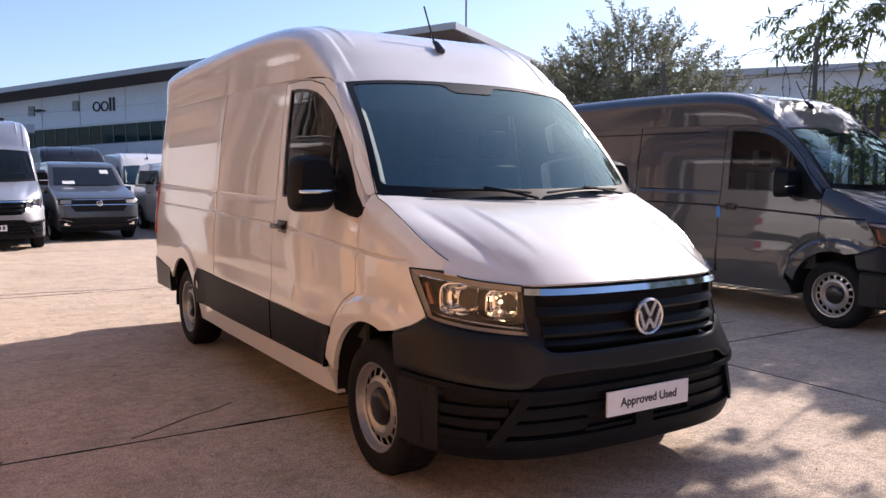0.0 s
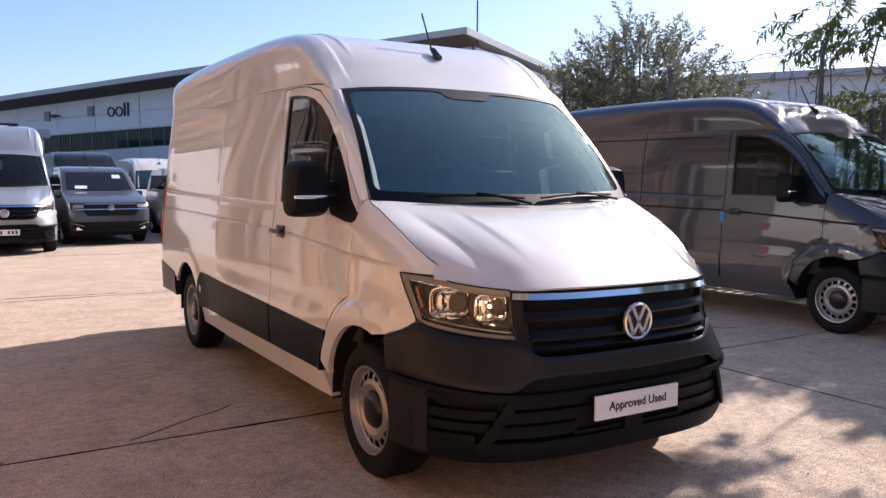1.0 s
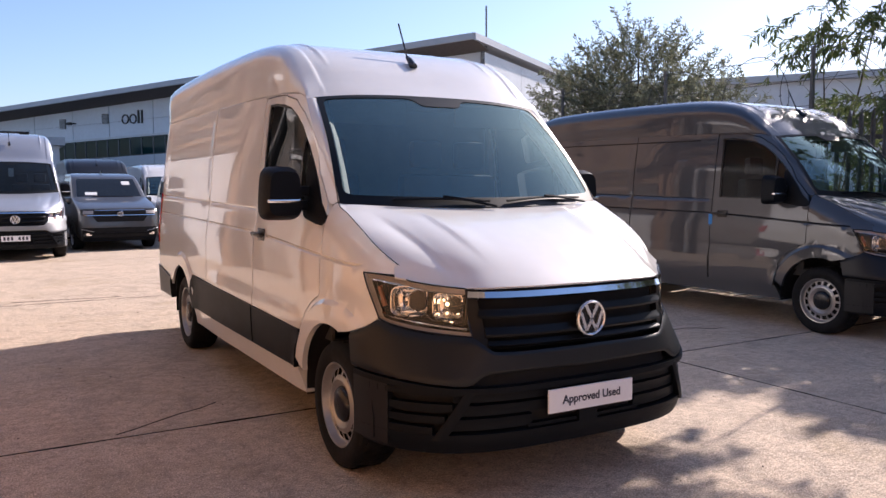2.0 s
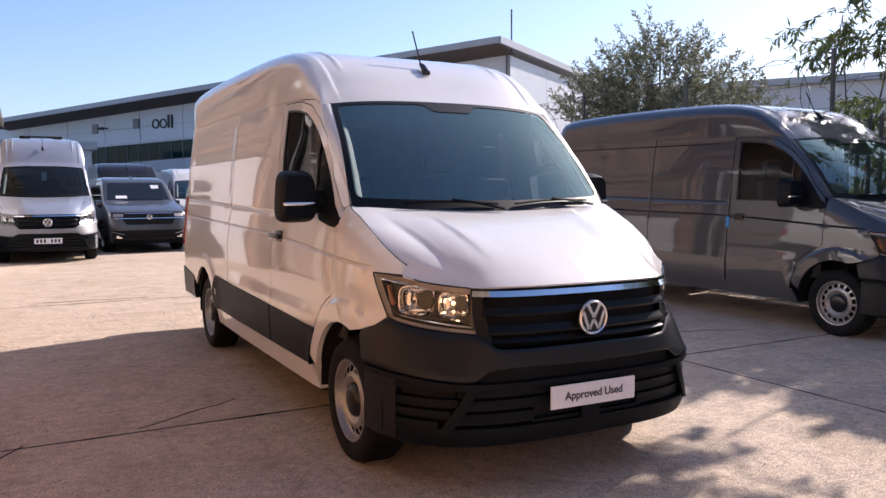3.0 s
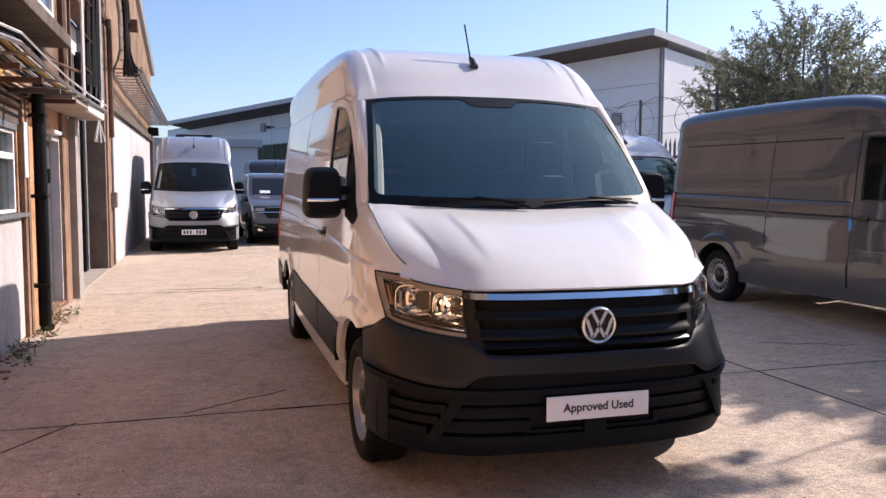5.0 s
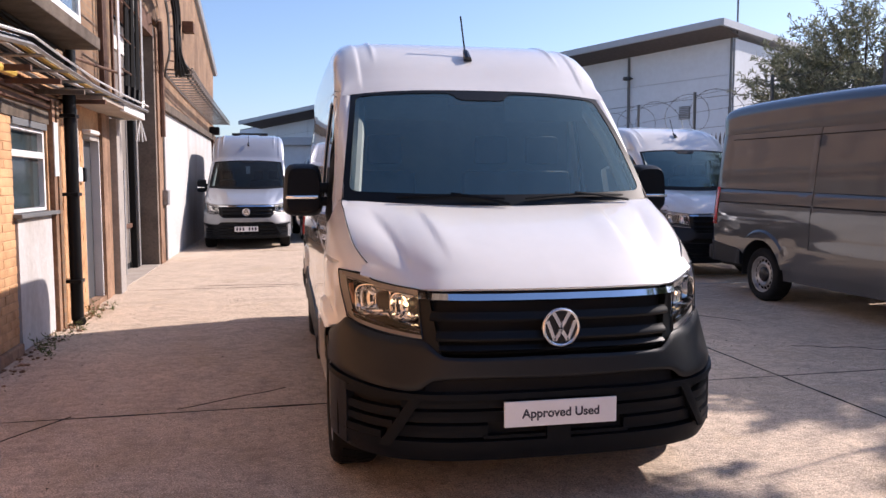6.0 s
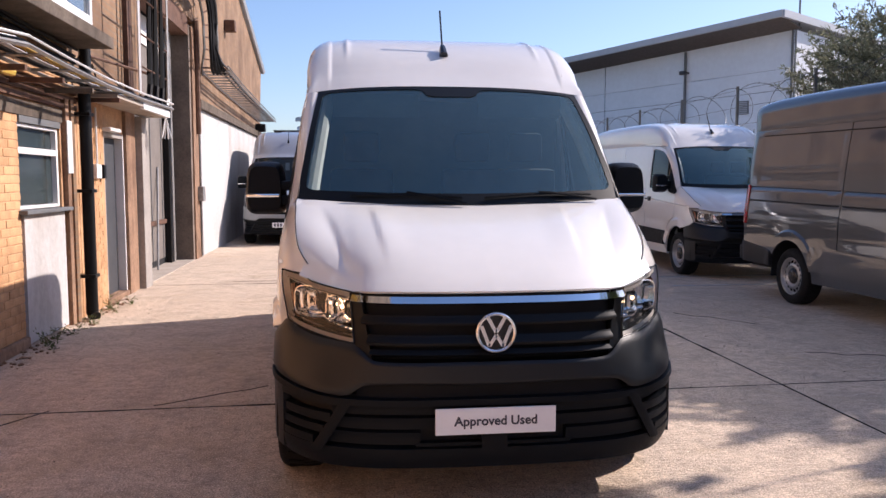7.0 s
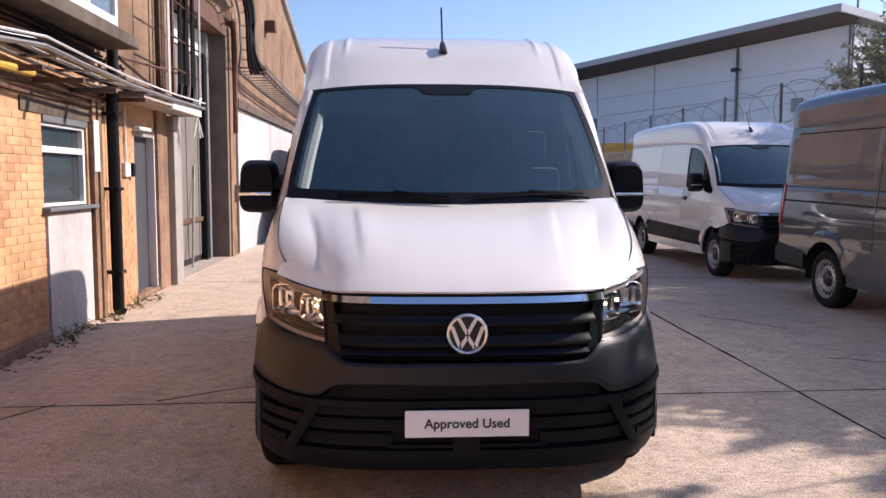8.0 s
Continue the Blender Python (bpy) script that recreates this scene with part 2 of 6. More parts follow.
# ---- large panel van ----
FHUB, RHUB, HUBZ = 0.900, 4.530, 0.333
BASE_W = [(0.25, 0.955), (0.45, 0.975), (0.60, 0.982), (0.85, 0.985), (1.05, 0.982), (1.15, 0.970), (1.36, 0.943), (1.7, 0.910), (2.02, 0.866), (2.2, 0.838)]
SHOULDER = [(0.40, 1.055), (0.55, 1.150), (0.75, 1.262), (0.92, 1.340), (1.035, 1.392), (1.60, 1.995), (1.72, 2.05)]
SEAM = [(1.55, 1.97), (1.70, 2.035), (2.0, 2.062), (3.0, 2.09), (5.8, 2.12)]
LOW = [(0.0, 0.024), (0.3, 0.032), (0.5, 0.056), (0.64, 0.098), (0.76, 0.165), (0.86, 0.275), (0.925, 0.39), (0.962, 0.52), (0.985, 0.74)]
UPP = [(0.0, 0.035), (0.3, 0.05), (0.5, 0.095), (0.60, 0.165), (0.70, 0.275), (0.79, 0.37), (0.88, 0.47), (0.94, 0.60), (0.975, 0.80)]


def front_at(u, z):
    """Point (x, y) of the nose's plan outline at 0..8 along it, at height z."""
    k = min(1.0, max(0.0, (z - 0.575) / 0.275))
    xs = curve(u, [(i, p[0]) for i, p in enumerate(LOW)]) * (1 - k) + curve(u, [(i, p[0]) for i, p in enumerate(UPP)]) * k
    ys = curve(u, [(i, p[1]) for i, p in enumerate(LOW)]) * (1 - k) + curve(u, [(i, p[1]) for i, p in enumerate(UPP)]) * k
    return xs, ys


def plan_x(y, z):
    k = min(1.0, max(0.0, (z - 0.575) / 0.275))
    a = curve(y, [(p[1], p[0]) for p in LOW])
    b = curve(y, [(p[1], p[0]) for p in UPP])
    return a * (1 - k) + b * k


# pressed grooves of the flank: y0, z0, y1, z1, half width, depth
FEATURES = [(0.62, 1.082, 2.04, 1.163, 0.011, 0.013), (2.30, 1.325, 5.60, 1.395, 0.014, 0.011), (2.30, 1.175, 5.60, 1.225, 0.011, 0.013), (1.75, 2.005 + 0.045, 2.29, 2.06, 0.01, 0.0)]
LINES = [((y0, z0 + o), (y1, z1 + o)) for y0, z0, y1, z1, hw, dep in FEATURES if dep for o in (-hw, 0.0, hw)]
LINES += [((hub_ + r_ * math.cos(a_ / 16), HUBZ + r_ * math.sin(a_ / 16)), (hub_ + r_ * math.cos((a_ + 1) / 16), HUBZ + r_ * math.sin((a_ + 1) / 16))) for hub_ in (FHUB, RHUB) for r_ in (0.532, 0.558) for a_ in range(4, 46)]
LINES += [((1.3, 0.738), (4.0, 0.738)), ((1.3, 0.79), (4.0, 0.79)), ((3.66, 1.42), (3.66, 2.03)), ((3.69, 1.42), (3.69, 2.03)), ((3.72, 1.42), (3.72, 2.03)), ((5.38, 1.42), (5.38, 2.03)), ((5.44, 1.42), (5.44, 2.03)), ((3.62, 1.42), (5.5, 1.42)), ((3.62, 1.445), (5.5, 1.445)), ((3.62, 1.47), (5.5, 1.47)), ((3.62, 1.98), (5.5, 1.98)), ((3.62, 2.03), (5.5, 2.03))]


def seg_dist(p, a, b):
    ax, ay = b[0] - a[0], b[1] - a[1]
    t = max(0.0, min(1.0, ((p[0] - a[0]) * ax + (p[1] - a[1]) * ay) / (ax * ax + ay * ay)))
    return math.hypot(p[0] - a[0] - t * ax, p[1] - a[1] - t * ay)


def side_x(y, z):
    """Half width of the body at y, z."""
    w = curve(z, BASE_W)
    if y < 0.95:
        w = min(w, w - 0.985 + plan_x(y, z) + 0.0) if y < 0.80 else w - (0.985 - plan_x(0.80, z)) * (0.95 - y) / 0.15
    if y < 1.85:
        d = min(seg_dist((y, z), a, b) for a, b in zip(SHOULDER, SHOULDER[1:]))
        if d < 0.17:
            w -= (0.062 - 0.034 * smooth_step(1.45, 1.90, z)) * (1 - d / 0.17)**2.2
    for hub in (FHUB, RHUB):
        r = math.hypot(y - hub, z - HUBZ)
        w += 0.022 * (1 - smooth_step(0.530, 0.560, r)) * smooth_step(0.3, 0.5, z)
    for y0, z0, y1, z1, hw, dep in FEATURES:
        if y0 <= y <= y1:
            d = abs(z - z0 - (z1 - z0) * (y - y0) / (y1 - y0))
            if d < hw:
                w -= dep * (1 - d / hw) * min(1.0, (y - y0) / 0.05, (y1 - y) / 0.05)
    # the flank swells out over the lower strip, and panels are pressed in behind the door
    w += 0.012 * smooth_step(0.79, 0.735, z) * smooth_step(1.30, 1.5, y) * (1 - smooth_step(3.2, 4.0, y))
    if y > 3.60:
        f = smooth_step(3.66, 3.72, y) * (1 - smooth_step(5.38, 5.44, y)) * smooth_step(1.42, 1.47, z) * (1 - smooth_step(1.98, 2.03, z))
        w -= 0.0045 * f
    if y > 5.60:
        t = min(1.0, (y - 5.60) / 0.20)
        w -= 0.20 * (1 - math.sqrt(max(0.0, 1 - t * t)))
    return w


def arc(cy, cz, r, a0, a1, n=14):
    return [(cy + r * math.cos(radians(a0 + (a1 - a0) * k / n)), cz + r * math.sin(radians(a0 + (a1 - a0) * k / n))) for k in range(n + 1)]


ROOF_C = [(1.56, 2.035), (1.66, 2.125), (1.76, 2.21), (1.874, 2.288), (2.05, 2.378), (2.3, 2.447), (2.6, 2.487), (3.0, 2.512), (4.0, 2.535), (5.0, 2.535), (5.5, 2.515), (5.70, 2.47), (5.80, 2.40)]


def roof_section(y, n=26):
    """Half of the roof's cross-section, from the seam up to the middle."""
    zs, zc = curve(y, SEAM), curve(y, ROOF_C)
    ws = side_x(y, zs)
    k = smooth_step(1.55, 2.1, y)
    p = 3.0 + 3.4 * k
    out = []
    edge = [ws * math.cos(math.pi / 2 * i / 14)**(2 / p) for i in range(15)]
    xs_ = [x for x in edge if x > 0.745] + [0.735, 0.722, 0.712, 0.704, 0.697, 0.690, 0.675, 0.655, 0.637, 0.628, 0.620, 0.612, 0.603, 0.594, 0.57, 0.5, 0.4, 0.3, 0.25, 0.235, 0.22, 0.2, 0.1, 0.0]
    m_ = sum(1 for x in edge if x > 0.745)
    for i in range(11 - m_):
        xs_.insert(m_, 0.745 - 0.001 * i)
    for x in xs_:
        z = zs + (zc - zs) * max(0.0, 1 - (x / ws)**p)**(1 / p)
        # sunk channel inside the roof edge, raised rib beside it
        k2 = smooth_step(1.585, 1.70, y)
        z -= 0.010 * (1 - smooth_step(0.700, 0.725, x)) * k2
        z += 0.009 * smooth_step(0.590, 0.604, x) * (1 - smooth_step(0.612, 0.637, x)) * smooth_step(1.80, 2.05, y)
        z += 0.012 * (1 - smooth_step(0.22, 0.25, x)) * smooth_step(2.5, 2.8, y)
        a = x / ws
        out.append((x, y + 0.06 * a**4 * (1 - a**14) * (1 - smooth_step(1.6, 2.3, y)), z))
    return out


SEAL_TOP = [(1.90, 2.038), (1.725, 1.995), (1.565, 1.905), (1.43, 1.795), (1.325, 1.67), (1.25, 1.545), (1.10, 1.385)]
DOOR = [(1.06, 1.30), (1.06, 0.915)] + arc(FHUB, HUBZ, 0.585, 73, 20, 8) + [(1.445, 0.475), (2.285, 0.475), (2.285, 2.052), (2.06, 2.050)] + SEAL_TOP
PANE = [(2.20, 1.350), (2.22, 2.010), (2.07, 2.006), (1.906, 1.986), (1.78, 1.958), (1.651, 1.903), (1.535, 1.825), (1.417, 1.715), (1.324, 1.612), (1.235, 1.505), (1.145, 1.385), (1.088, 1.312), (1.40, 1.335)]


def wheel(parent, side, y, rim_mat, turn=0.0):
    """side: -1 or 1; the outer face looks along side."""
    m = Matrix.Translation((side * 0.848, y, HUBZ)) @ Matrix.Rotation(radians(turn), 4, 'Z') @ Matrix.Diagonal((side, 1, 1, 1))
    prof = [(0.215, -0.10), (0.25, -0.115), (0.295, -0.12), (0.318, -0.108), (0.333, -0.085), (0.335, 0.0), (0.333, 0.085), (0.318, 0.108), (0.295, 0.12), (0.255, 0.116), (0.222, 0.104), (0.212, 0.095)]
    bm = lathe(prof, 48)
    bm.transform(m)
    if side < 0:
        bmesh.ops.reverse_faces(bm, faces=bm.faces[:])
    w = part("wheel", bm, M_RUBBER, parent, "worn black rubber tyre on a steel wheel")
    bm = bmesh.new()
    for k in range(60):
        a = 2 * math.pi * k / 60
        r = bmesh.ops.create_cube(bm, size=1.0)
        off = 0.04 * (1 if k % 2 else -1)
        bmesh.ops.transform(bm, verts=r["verts"], matrix=Matrix.Rotation(a, 4, 'X') @ Matrix.Translation((off, 0, 0.3345)) @ Matrix.Rotation(radians(18 if k % 2 else -18), 4, 'Z') @ Matrix.Diagonal((0.075, 0.022, 0.008, 1)))
    bm.transform(m)
    if side < 0:
        bmesh.ops.reverse_faces(bm, faces=bm.faces[:])
    tagged(part("tread", bm, M_RUBBER, w, "worn tread blocks"), kind="stuff")
    bm = lathe([(0.225, 0.102), (0.222, 0.108), (0.214, 0.106), (0.209, 0.090), (0.205, 0.074), (0.200, 0.066), (0.195, 0.064)], 48, bm=bmesh.new())
    seg = 96
    rings = [(0.195, 0.064), (0.190, 0.066), (0.181, 0.069), (0.168, 0.073), (0.154, 0.078), (0.145, 0.086), (0.128, 0.089), (0.112, 0.075), (0.085, 0.064)]
    vs = [[bm.verts.new((a, r * math.cos(2 * math.pi * k / seg), r * math.sin(2 * math.pi * k / seg))) for k in range(seg)] for r, a in rings]
    for i in range(len(rings) - 1):
        for k in range(seg):
            if i in (1, 2, 3) and k % 6 in (1, 2, 3, 4):
                continue
            bm.faces.new((vs[i][k], vs[i][(k + 1) % seg], vs[i + 1][(k + 1) % seg], vs[i + 1][k]))
    bm.transform(m)
    rim = part("rim", bm, rim_mat, w, "silver steel wheel rim with slots")
    bm = lathe([(0.20, 0.005), (0.06, 0.01), (0.001, 0.01)], 32)
    bm.transform(m)
    part("brake_drum", bm, M_DARK, w)
    bm = lathe([(0.096, 0.066), (0.094, 0.080), (0.080, 0.094), (0.048, 0.102), (0.001, 0.104)], 24)
    bm.transform(m)
    part("hub_cap", bm, M_TRIM, w, "black plastic centre cap")
    return w


def on_nose(u, z, out=0.0):
    x, y = front_at(u, z)
    x2, y2 = front_at(u + 0.02, z)
    x1, y1 = front_at(max(0.0, u - 0.02), z)
    nx, ny = (y2 - y1), -(x2 - x1)
    n = math.hypot(nx, ny)
    return x + out * nx / n, y + out * ny / n, z


def u_of(x, z):
    lo, hi = 0.0, 8.0
    for _ in range(30):
        mid = (lo + hi) / 2
        if front_at(mid, z)[0] < x:
            lo = mid
        else:
            hi = mid
    return lo


def u_of_y(y, z):
    lo, hi = 0.0, 8.0
    for _ in range(30):
        mid = (lo + hi) / 2
        if front_at(mid, z)[1] < y:
            lo = mid
        else:
            hi = mid
    return lo


def nose_band(us, z0, z1, out, nz=3, thick=0.02, bm=None):
    """A band on the nose from z0(u) to z1(u), standing out by out, mirrored over both halves of us."""
    rows = []
    for j in range(nz + 1):
        row = []
        for u in us:
            a = z0(abs(u)) if callable(z0) else z0
            b = z1(abs(u)) if callable(z1) else z1
            z = a + (b - a) * j / nz
            o = out(abs(u), j / nz) if callable(out) else out
            x, y, zz = on_nose(abs(u), z, o)
            row.append((math.copysign(x, u), y, zz))
        rows.append(row)
    bm = grid(rows, bm)
    return thicken(bm, thick) if thick else bm


def emblem_bars(c, k):
    """Slanted bars inside the round emblem, in front of c, k times full size."""
    bm = bmesh.new()
    for (a0, b0), (a1, b1) in (((-0.036, 0.064), (0.0, 0.000)), ((0.036, 0.064), (0.0, 0.000)), ((-0.064, 0.030), (-0.030, -0.058)), ((0.030, -0.058), (0.064, 0.030)), ((-0.030, -0.058), (0.0, -0.010)), ((0.030, -0.058), (0.0, -0.010))):
        d = Vector((a1 - a0, 0, b1 - b0)).normalized()
        nn = Vector((d.z, 0, -d.x)) * 0.0076 * k
        p0, p1 = c + Vector((a0 * k, -0.006, b0 * k)), c + Vector((a1 * k, -0.006, b1 * k))
        quad = [p0 + nn, p1 + nn, p1 - nn, p0 - nn]
        f4 = [bm.verts.new(p + Vector((0, -0.008, 0))) for p in quad]
        b4 = [bm.verts.new(p) for p in quad]
        bm.faces.new(f4)
        for q in range(4):
            bm.faces.new((f4[q], b4[q], b4[(q + 1) % 4], f4[(q + 1) % 4]))
    bmesh.ops.recalc_face_normals(bm, faces=bm.faces[:])
    return bm


def crafter(m, paint, label, bumper=None, ring=None, detail=True, group="", strip=True, tall=1.0, lit=False, seams=False):
    van = thing("panel_van", m, label, "van", group)
    P = lambda name, bm, material, lab="", parent=None, sm=True: part(name, bm, material, parent or van, lab, sm)
    bumper = bumper or M_SATIN
    st = 0.055 if detail else 0.11

    # near-black inner shell, putting shade behind the gaps and wheel houses
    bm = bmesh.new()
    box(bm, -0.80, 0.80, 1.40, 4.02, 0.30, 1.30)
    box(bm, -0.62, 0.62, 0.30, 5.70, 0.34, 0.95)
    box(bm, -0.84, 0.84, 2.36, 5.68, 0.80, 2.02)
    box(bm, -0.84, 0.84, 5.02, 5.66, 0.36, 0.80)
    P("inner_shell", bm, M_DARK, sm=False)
    P("under_tray", bx(-0.58, 0.58, 0.18, 1.45, 0.23, 0.30, 0.02), M_DARK)
    P("splash_guard", bx(-0.80, 0.80, 0.34, 0.50, 0.25, 0.36, 0.02), M_DARK)
    for s in (-1, 1):
        for hub in (FHUB, RHUB):
            rows = [[(s * x, hub + 0.455 * math.cos(radians(a)), HUBZ + 0.455 * math.sin(radians(a))) for a in range(-6, 187, 12)] for x in (0.60, 0.955)]
            P("wheel_arch_liner", grid(rows), M_DARK)

    for s in (-1, 1):
        flip = s > 0
        lift = lambda off: (lambda y, z, d: (s * (side_x(y, z) + off - d), y, z))
        # front wing
        wing = [(0.405, 1.0565), (0.55, 1.148), (0.75, 1.260), (0.92, 1.338), (1.033, 1.388), (1.055, 1.375), (1.052, 0.91)] + arc(FHUB, HUBZ, 0.578, 72, 20, 7) + arc(FHUB, HUBZ, 0.432, 14, 108, 16) + [(0.66, 0.762), (0.58, 0.792), (0.525, 0.822), (0.500, 0.848), (0.510, 0.880), (0.548, 0.970), (0.585, 1.040), (0.598, 1.062), (0.50, 1.057), (0.42, 1.051)]
        P("front_wing", sheet(wing, [], lift(0), st, 0.03, flip, LINES), paint)
        # dark shut line between bonnet and wing
        line = [0.462 + 0.573 * k / 14 for k in range(15)]
        P("shut_line", tube([(s * (side_x(y, curve(y, SHOULDER) - 0.004) - 0.003), y, curve(y, SHOULDER) + 0.002) for y in line], 0.0024, 5), M_DARK, "dark gap beside the bonnet")
        # pillar and cant rail
        pil = [(1.038, 1.396), (1.60, 1.995), (1.70, 2.033), (2.0, 2.060), (2.29, 2.068), (2.29, 2.058), (2.06, 2.056)] + [(y - 0.004, z + 0.007) for y, z in SEAL_TOP] + [(1.062, 1.378), (1.058, 1.38)]
        P("windscreen_pillar", sheet(pil, [], lift(0), 0.05, 0.03, flip), paint)
        d = P("cab_door", sheet(DOOR, [PANE], lift(0), st, 0.03, flip, LINES), paint)
        # window: rubber surround, pane, mirror corner
        ring_o = PANE
        cy, cz = 1.75, 1.65
        ring_i = [(cy + (y - cy) * 0.96, cz + (z - cz) * 0.955) for y, z in PANE]
        P("window_seal", sheet(ring_o, [ring_i], lift(-0.006), 0.05, 0.02, flip), M_TRIM, parent=d)
        g = P("window_pane", sheet(ring_o, [], lift(-0.014), 0.08, 0, not flip), M_WINDOW, "dark cab door window glass", d)
        tri = [(1.39, 1.325), (1.375, 1.655), (1.324, 1.612), (1.235, 1.505), (1.145, 1.385), (1.062, 1.315), (1.055, 1.285), (1.085, 1.266), (1.17, 1.270), (1.36, 1.300)]
        P("mirror_corner", sheet(tri, [], lift(0.004), 0.05, 0.02, flip), M_PLASTIC, parent=d)
        P("window_divider", sheet([(1.47, 1.345), (1.495, 1.345), (1.495, 1.785), (1.47, 1.765)], [], lift(-0.002), 0.05, 0.02, flip), M_TRIM, parent=d)
        # door handle
        bm = bmesh.new()
        xh = side_x(2.17, 1.165)
        box(bm, s * (xh + 0.012), s * (xh + 0.042), 2.05, 2.25, 1.150, 1.182, 0.012)
        box(bm, s * (xh - 0.012), s * (xh + 0.006), 2.06, 2.20, 1.128, 1.205, 0.004)
        P("door_handle", bm, M_TRIM, "black door handle", d)
        # body side behind the door
        back = [(2.295, 0.485), (2.295, 2.068)] + [(y, curve(y, SEAM) - 0.002) for y in (2.6, 3.0, 3.59)] + [(3.595, 0.71), (3.60, 0.485)]
        P("body_side", sheet(back, [], lift(0), st, 0.02, flip, LINES), paint)
        back = [(3.608, 0.485), (3.602, 2.10)] + [(y, curve(y, SEAM) - 0.002) for y in (4.2, 4.8, 5.4, 5.78)] + [(5.79, 1.2), (5.79, 0.70), (4.935, 0.60)] + arc(RHUB, HUBZ, 0.432, 32, 161, 18)
        P("rear_side", sheet(back, [], lift(0), st, 0.02, flip, LINES), paint)
        # near-black tubes paint the shade of the waist line and sliding door rail
        if seams:
            for (y0, z0), (y1, z1), pan in (((0.62, 1.082), (2.04, 1.163), d), ((2.31, 1.176), (5.55, 1.224), None), ((2.55, 2.005), (5.40, 2.045), None)):
                P("seam", tube([(s * (side_x(y0 + (y1 - y0) * k / 24, z0 + (z1 - z0) * k / 24) + 0.001), y0 + (y1 - y0) * k / 24, z0 + (z1 - z0) * k / 24) for k in range(25)], 0.0075, 5), M_DARK, "near-black strip painting the shade of a body groove", pan)
        # protective strip and sill
        strip_m = M_PLASTIC if strip else paint
        sg = [(1.42, 0.435)] + [(1.38, 0.56), (1.37, 0.665), (2.275, 0.685), (2.275, 0.435)]
        P("side_strip", sheet(sg, [], lift(0.010), 0.09, 0.03, flip), strip_m, parent=d)
        sg = [(2.30, 0.435), (2.30, 0.686), (4.085, 0.72), (4.12, 0.60), (4.09, 0.435)]
        P("side_strip", sheet(sg, [], lift(0.010), 0.12, 0.03, flip), strip_m)
        sill = [(1.345, 0.30), (1.40, 0.438), (4.07, 0.438), (4.09, 0.30)]
        bm = sheet(sill, [], lift(-0.004), 0.10, 0.05, flip)
        P("sill", bm, paint)
        # rear corner of the bumper
        rb = [(4.96, 0.42), (4.945, 0.60), (5.79, 0.70), (5.79, 0.42)]
        P("rear_bumper_corner", sheet(rb, [], lift(0.012), 0.07, 0.05, flip), bumper)
        rl = [(5.57, 0.92), (5.58, 1.42), (5.795, 1.42), (5.795, 0.92)]
        P("tail_light", sheet(rl, [], lift(0.012), 0.05, 0.03, flip), M_RED, "red tail light")
        # mirror: arm, head, indicator
        ma = bmesh.new()
        for zz in (1.37, 1.45):
            box(ma, s * 0.915, s * 1.05, 1.315, 1.375, zz - 0.028, zz + 0.028, 0.015)
        mir = P("wing_mirror", ma, M_PLASTIC, "black plastic wing mirror")
        rows = []
        for t in [i / 14 for i in range(15)]:
            y = 1.30 + 0.145 * t
            f = 0.80 + 0.20 * (1 - (1 - t)**2.4)
            row = []
            for k in range(28):
                a = 2 * math.pi * k / 28
                c, q = math.cos(a), math.sin(a)
                ex = math.copysign(abs(c)**(2 / 4.5), c)
                ez = math.copysign(abs(q)**(2 / 4.5), q)
                row.append((s * ((1.078 if s < 0 else 1.038) + 0.112 * f * ex * (1 - 0.08 * ez)), y, 1.436 + 0.152 * f * ez))
            rows.append(row if s > 0 else row[::-1])
        bm = grid(rows, close=True)
        bm.faces.new([v for v in bm.verts[:28]][::-1])
        bm.faces.new([v for v in bm.verts[-28:]])
        P("mirror_head", bm, M_PLASTIC, parent=mir)
        bm = bmesh.new()
        box(bm, s * (0.995 if s < 0 else 0.955), s * (1.178 if s < 0 else 1.138), 1.288, 1.325, 1.385, 1.405, 0.006)
        P("indicator", bm, M_CHROME, "clear indicator strip", mir)
        for y, tn in ((FHUB, 0.0), (RHUB, 0.0)):
            wheel(van, s, y, ring or M_STEEL, tn)

    # roof
    ys = [1.585, 1.62, 1.66, 1.70, 1.76, 1.82, 1.88, 1.95, 2.03, 2.12, 2.22, 2.34, 2.48, 2.65, 2.85, 3.1, 3.4, 3.8, 4.2, 4.6, 5.0, 5.3, 5.5, 5.60, 5.66, 5.72, 5.77, 5.80]
    rows = []
    for y in ys:
        h = roof_section(y)
        if y == ys[0]:
            wmax = h[0][0]
            h = [(x * 0.845 / wmax, 1.553 + 0.052 * (x / wmax)**2, 2.041 - 0.044 * (x / wmax)**3) for x, _, _ in h]
        zs_ = curve(y, SEAM)
        if y > ys[0]:
            h = [(x, yy + 0.10 * (tall - 1) * max(0.0, 2.3 - yy), zs_ + (z - zs_) * (1 + (tall - 1) * smooth_step(1.55, 1.8, yy))) for x, yy, z in h]
        rows.append([(-x, yy, z) for x, yy, z in h] + [(x, yy, z) for x, yy, z in h[-2::-1]])
    P("roof", grid(rows), paint, "painted high roof with pressed ribs")
    # back
    rows = [[(x * 0.98 * side_x(5.8, z), 5.80 + 0.02 * (1 - x * x), z) for x in [i / 8 - 1 for i in range(17)]] for z in [0.5 + 1.8 * j / 10 for j in range(11)]]
    P("rear_door", grid(rows), paint)
    P("rear_bumper", bx(-0.93, 0.93, 5.74, 5.86, 0.42, 0.62, 0.03), bumper)

    # bonnet
    rows = []
    N = 60 if detail else 30
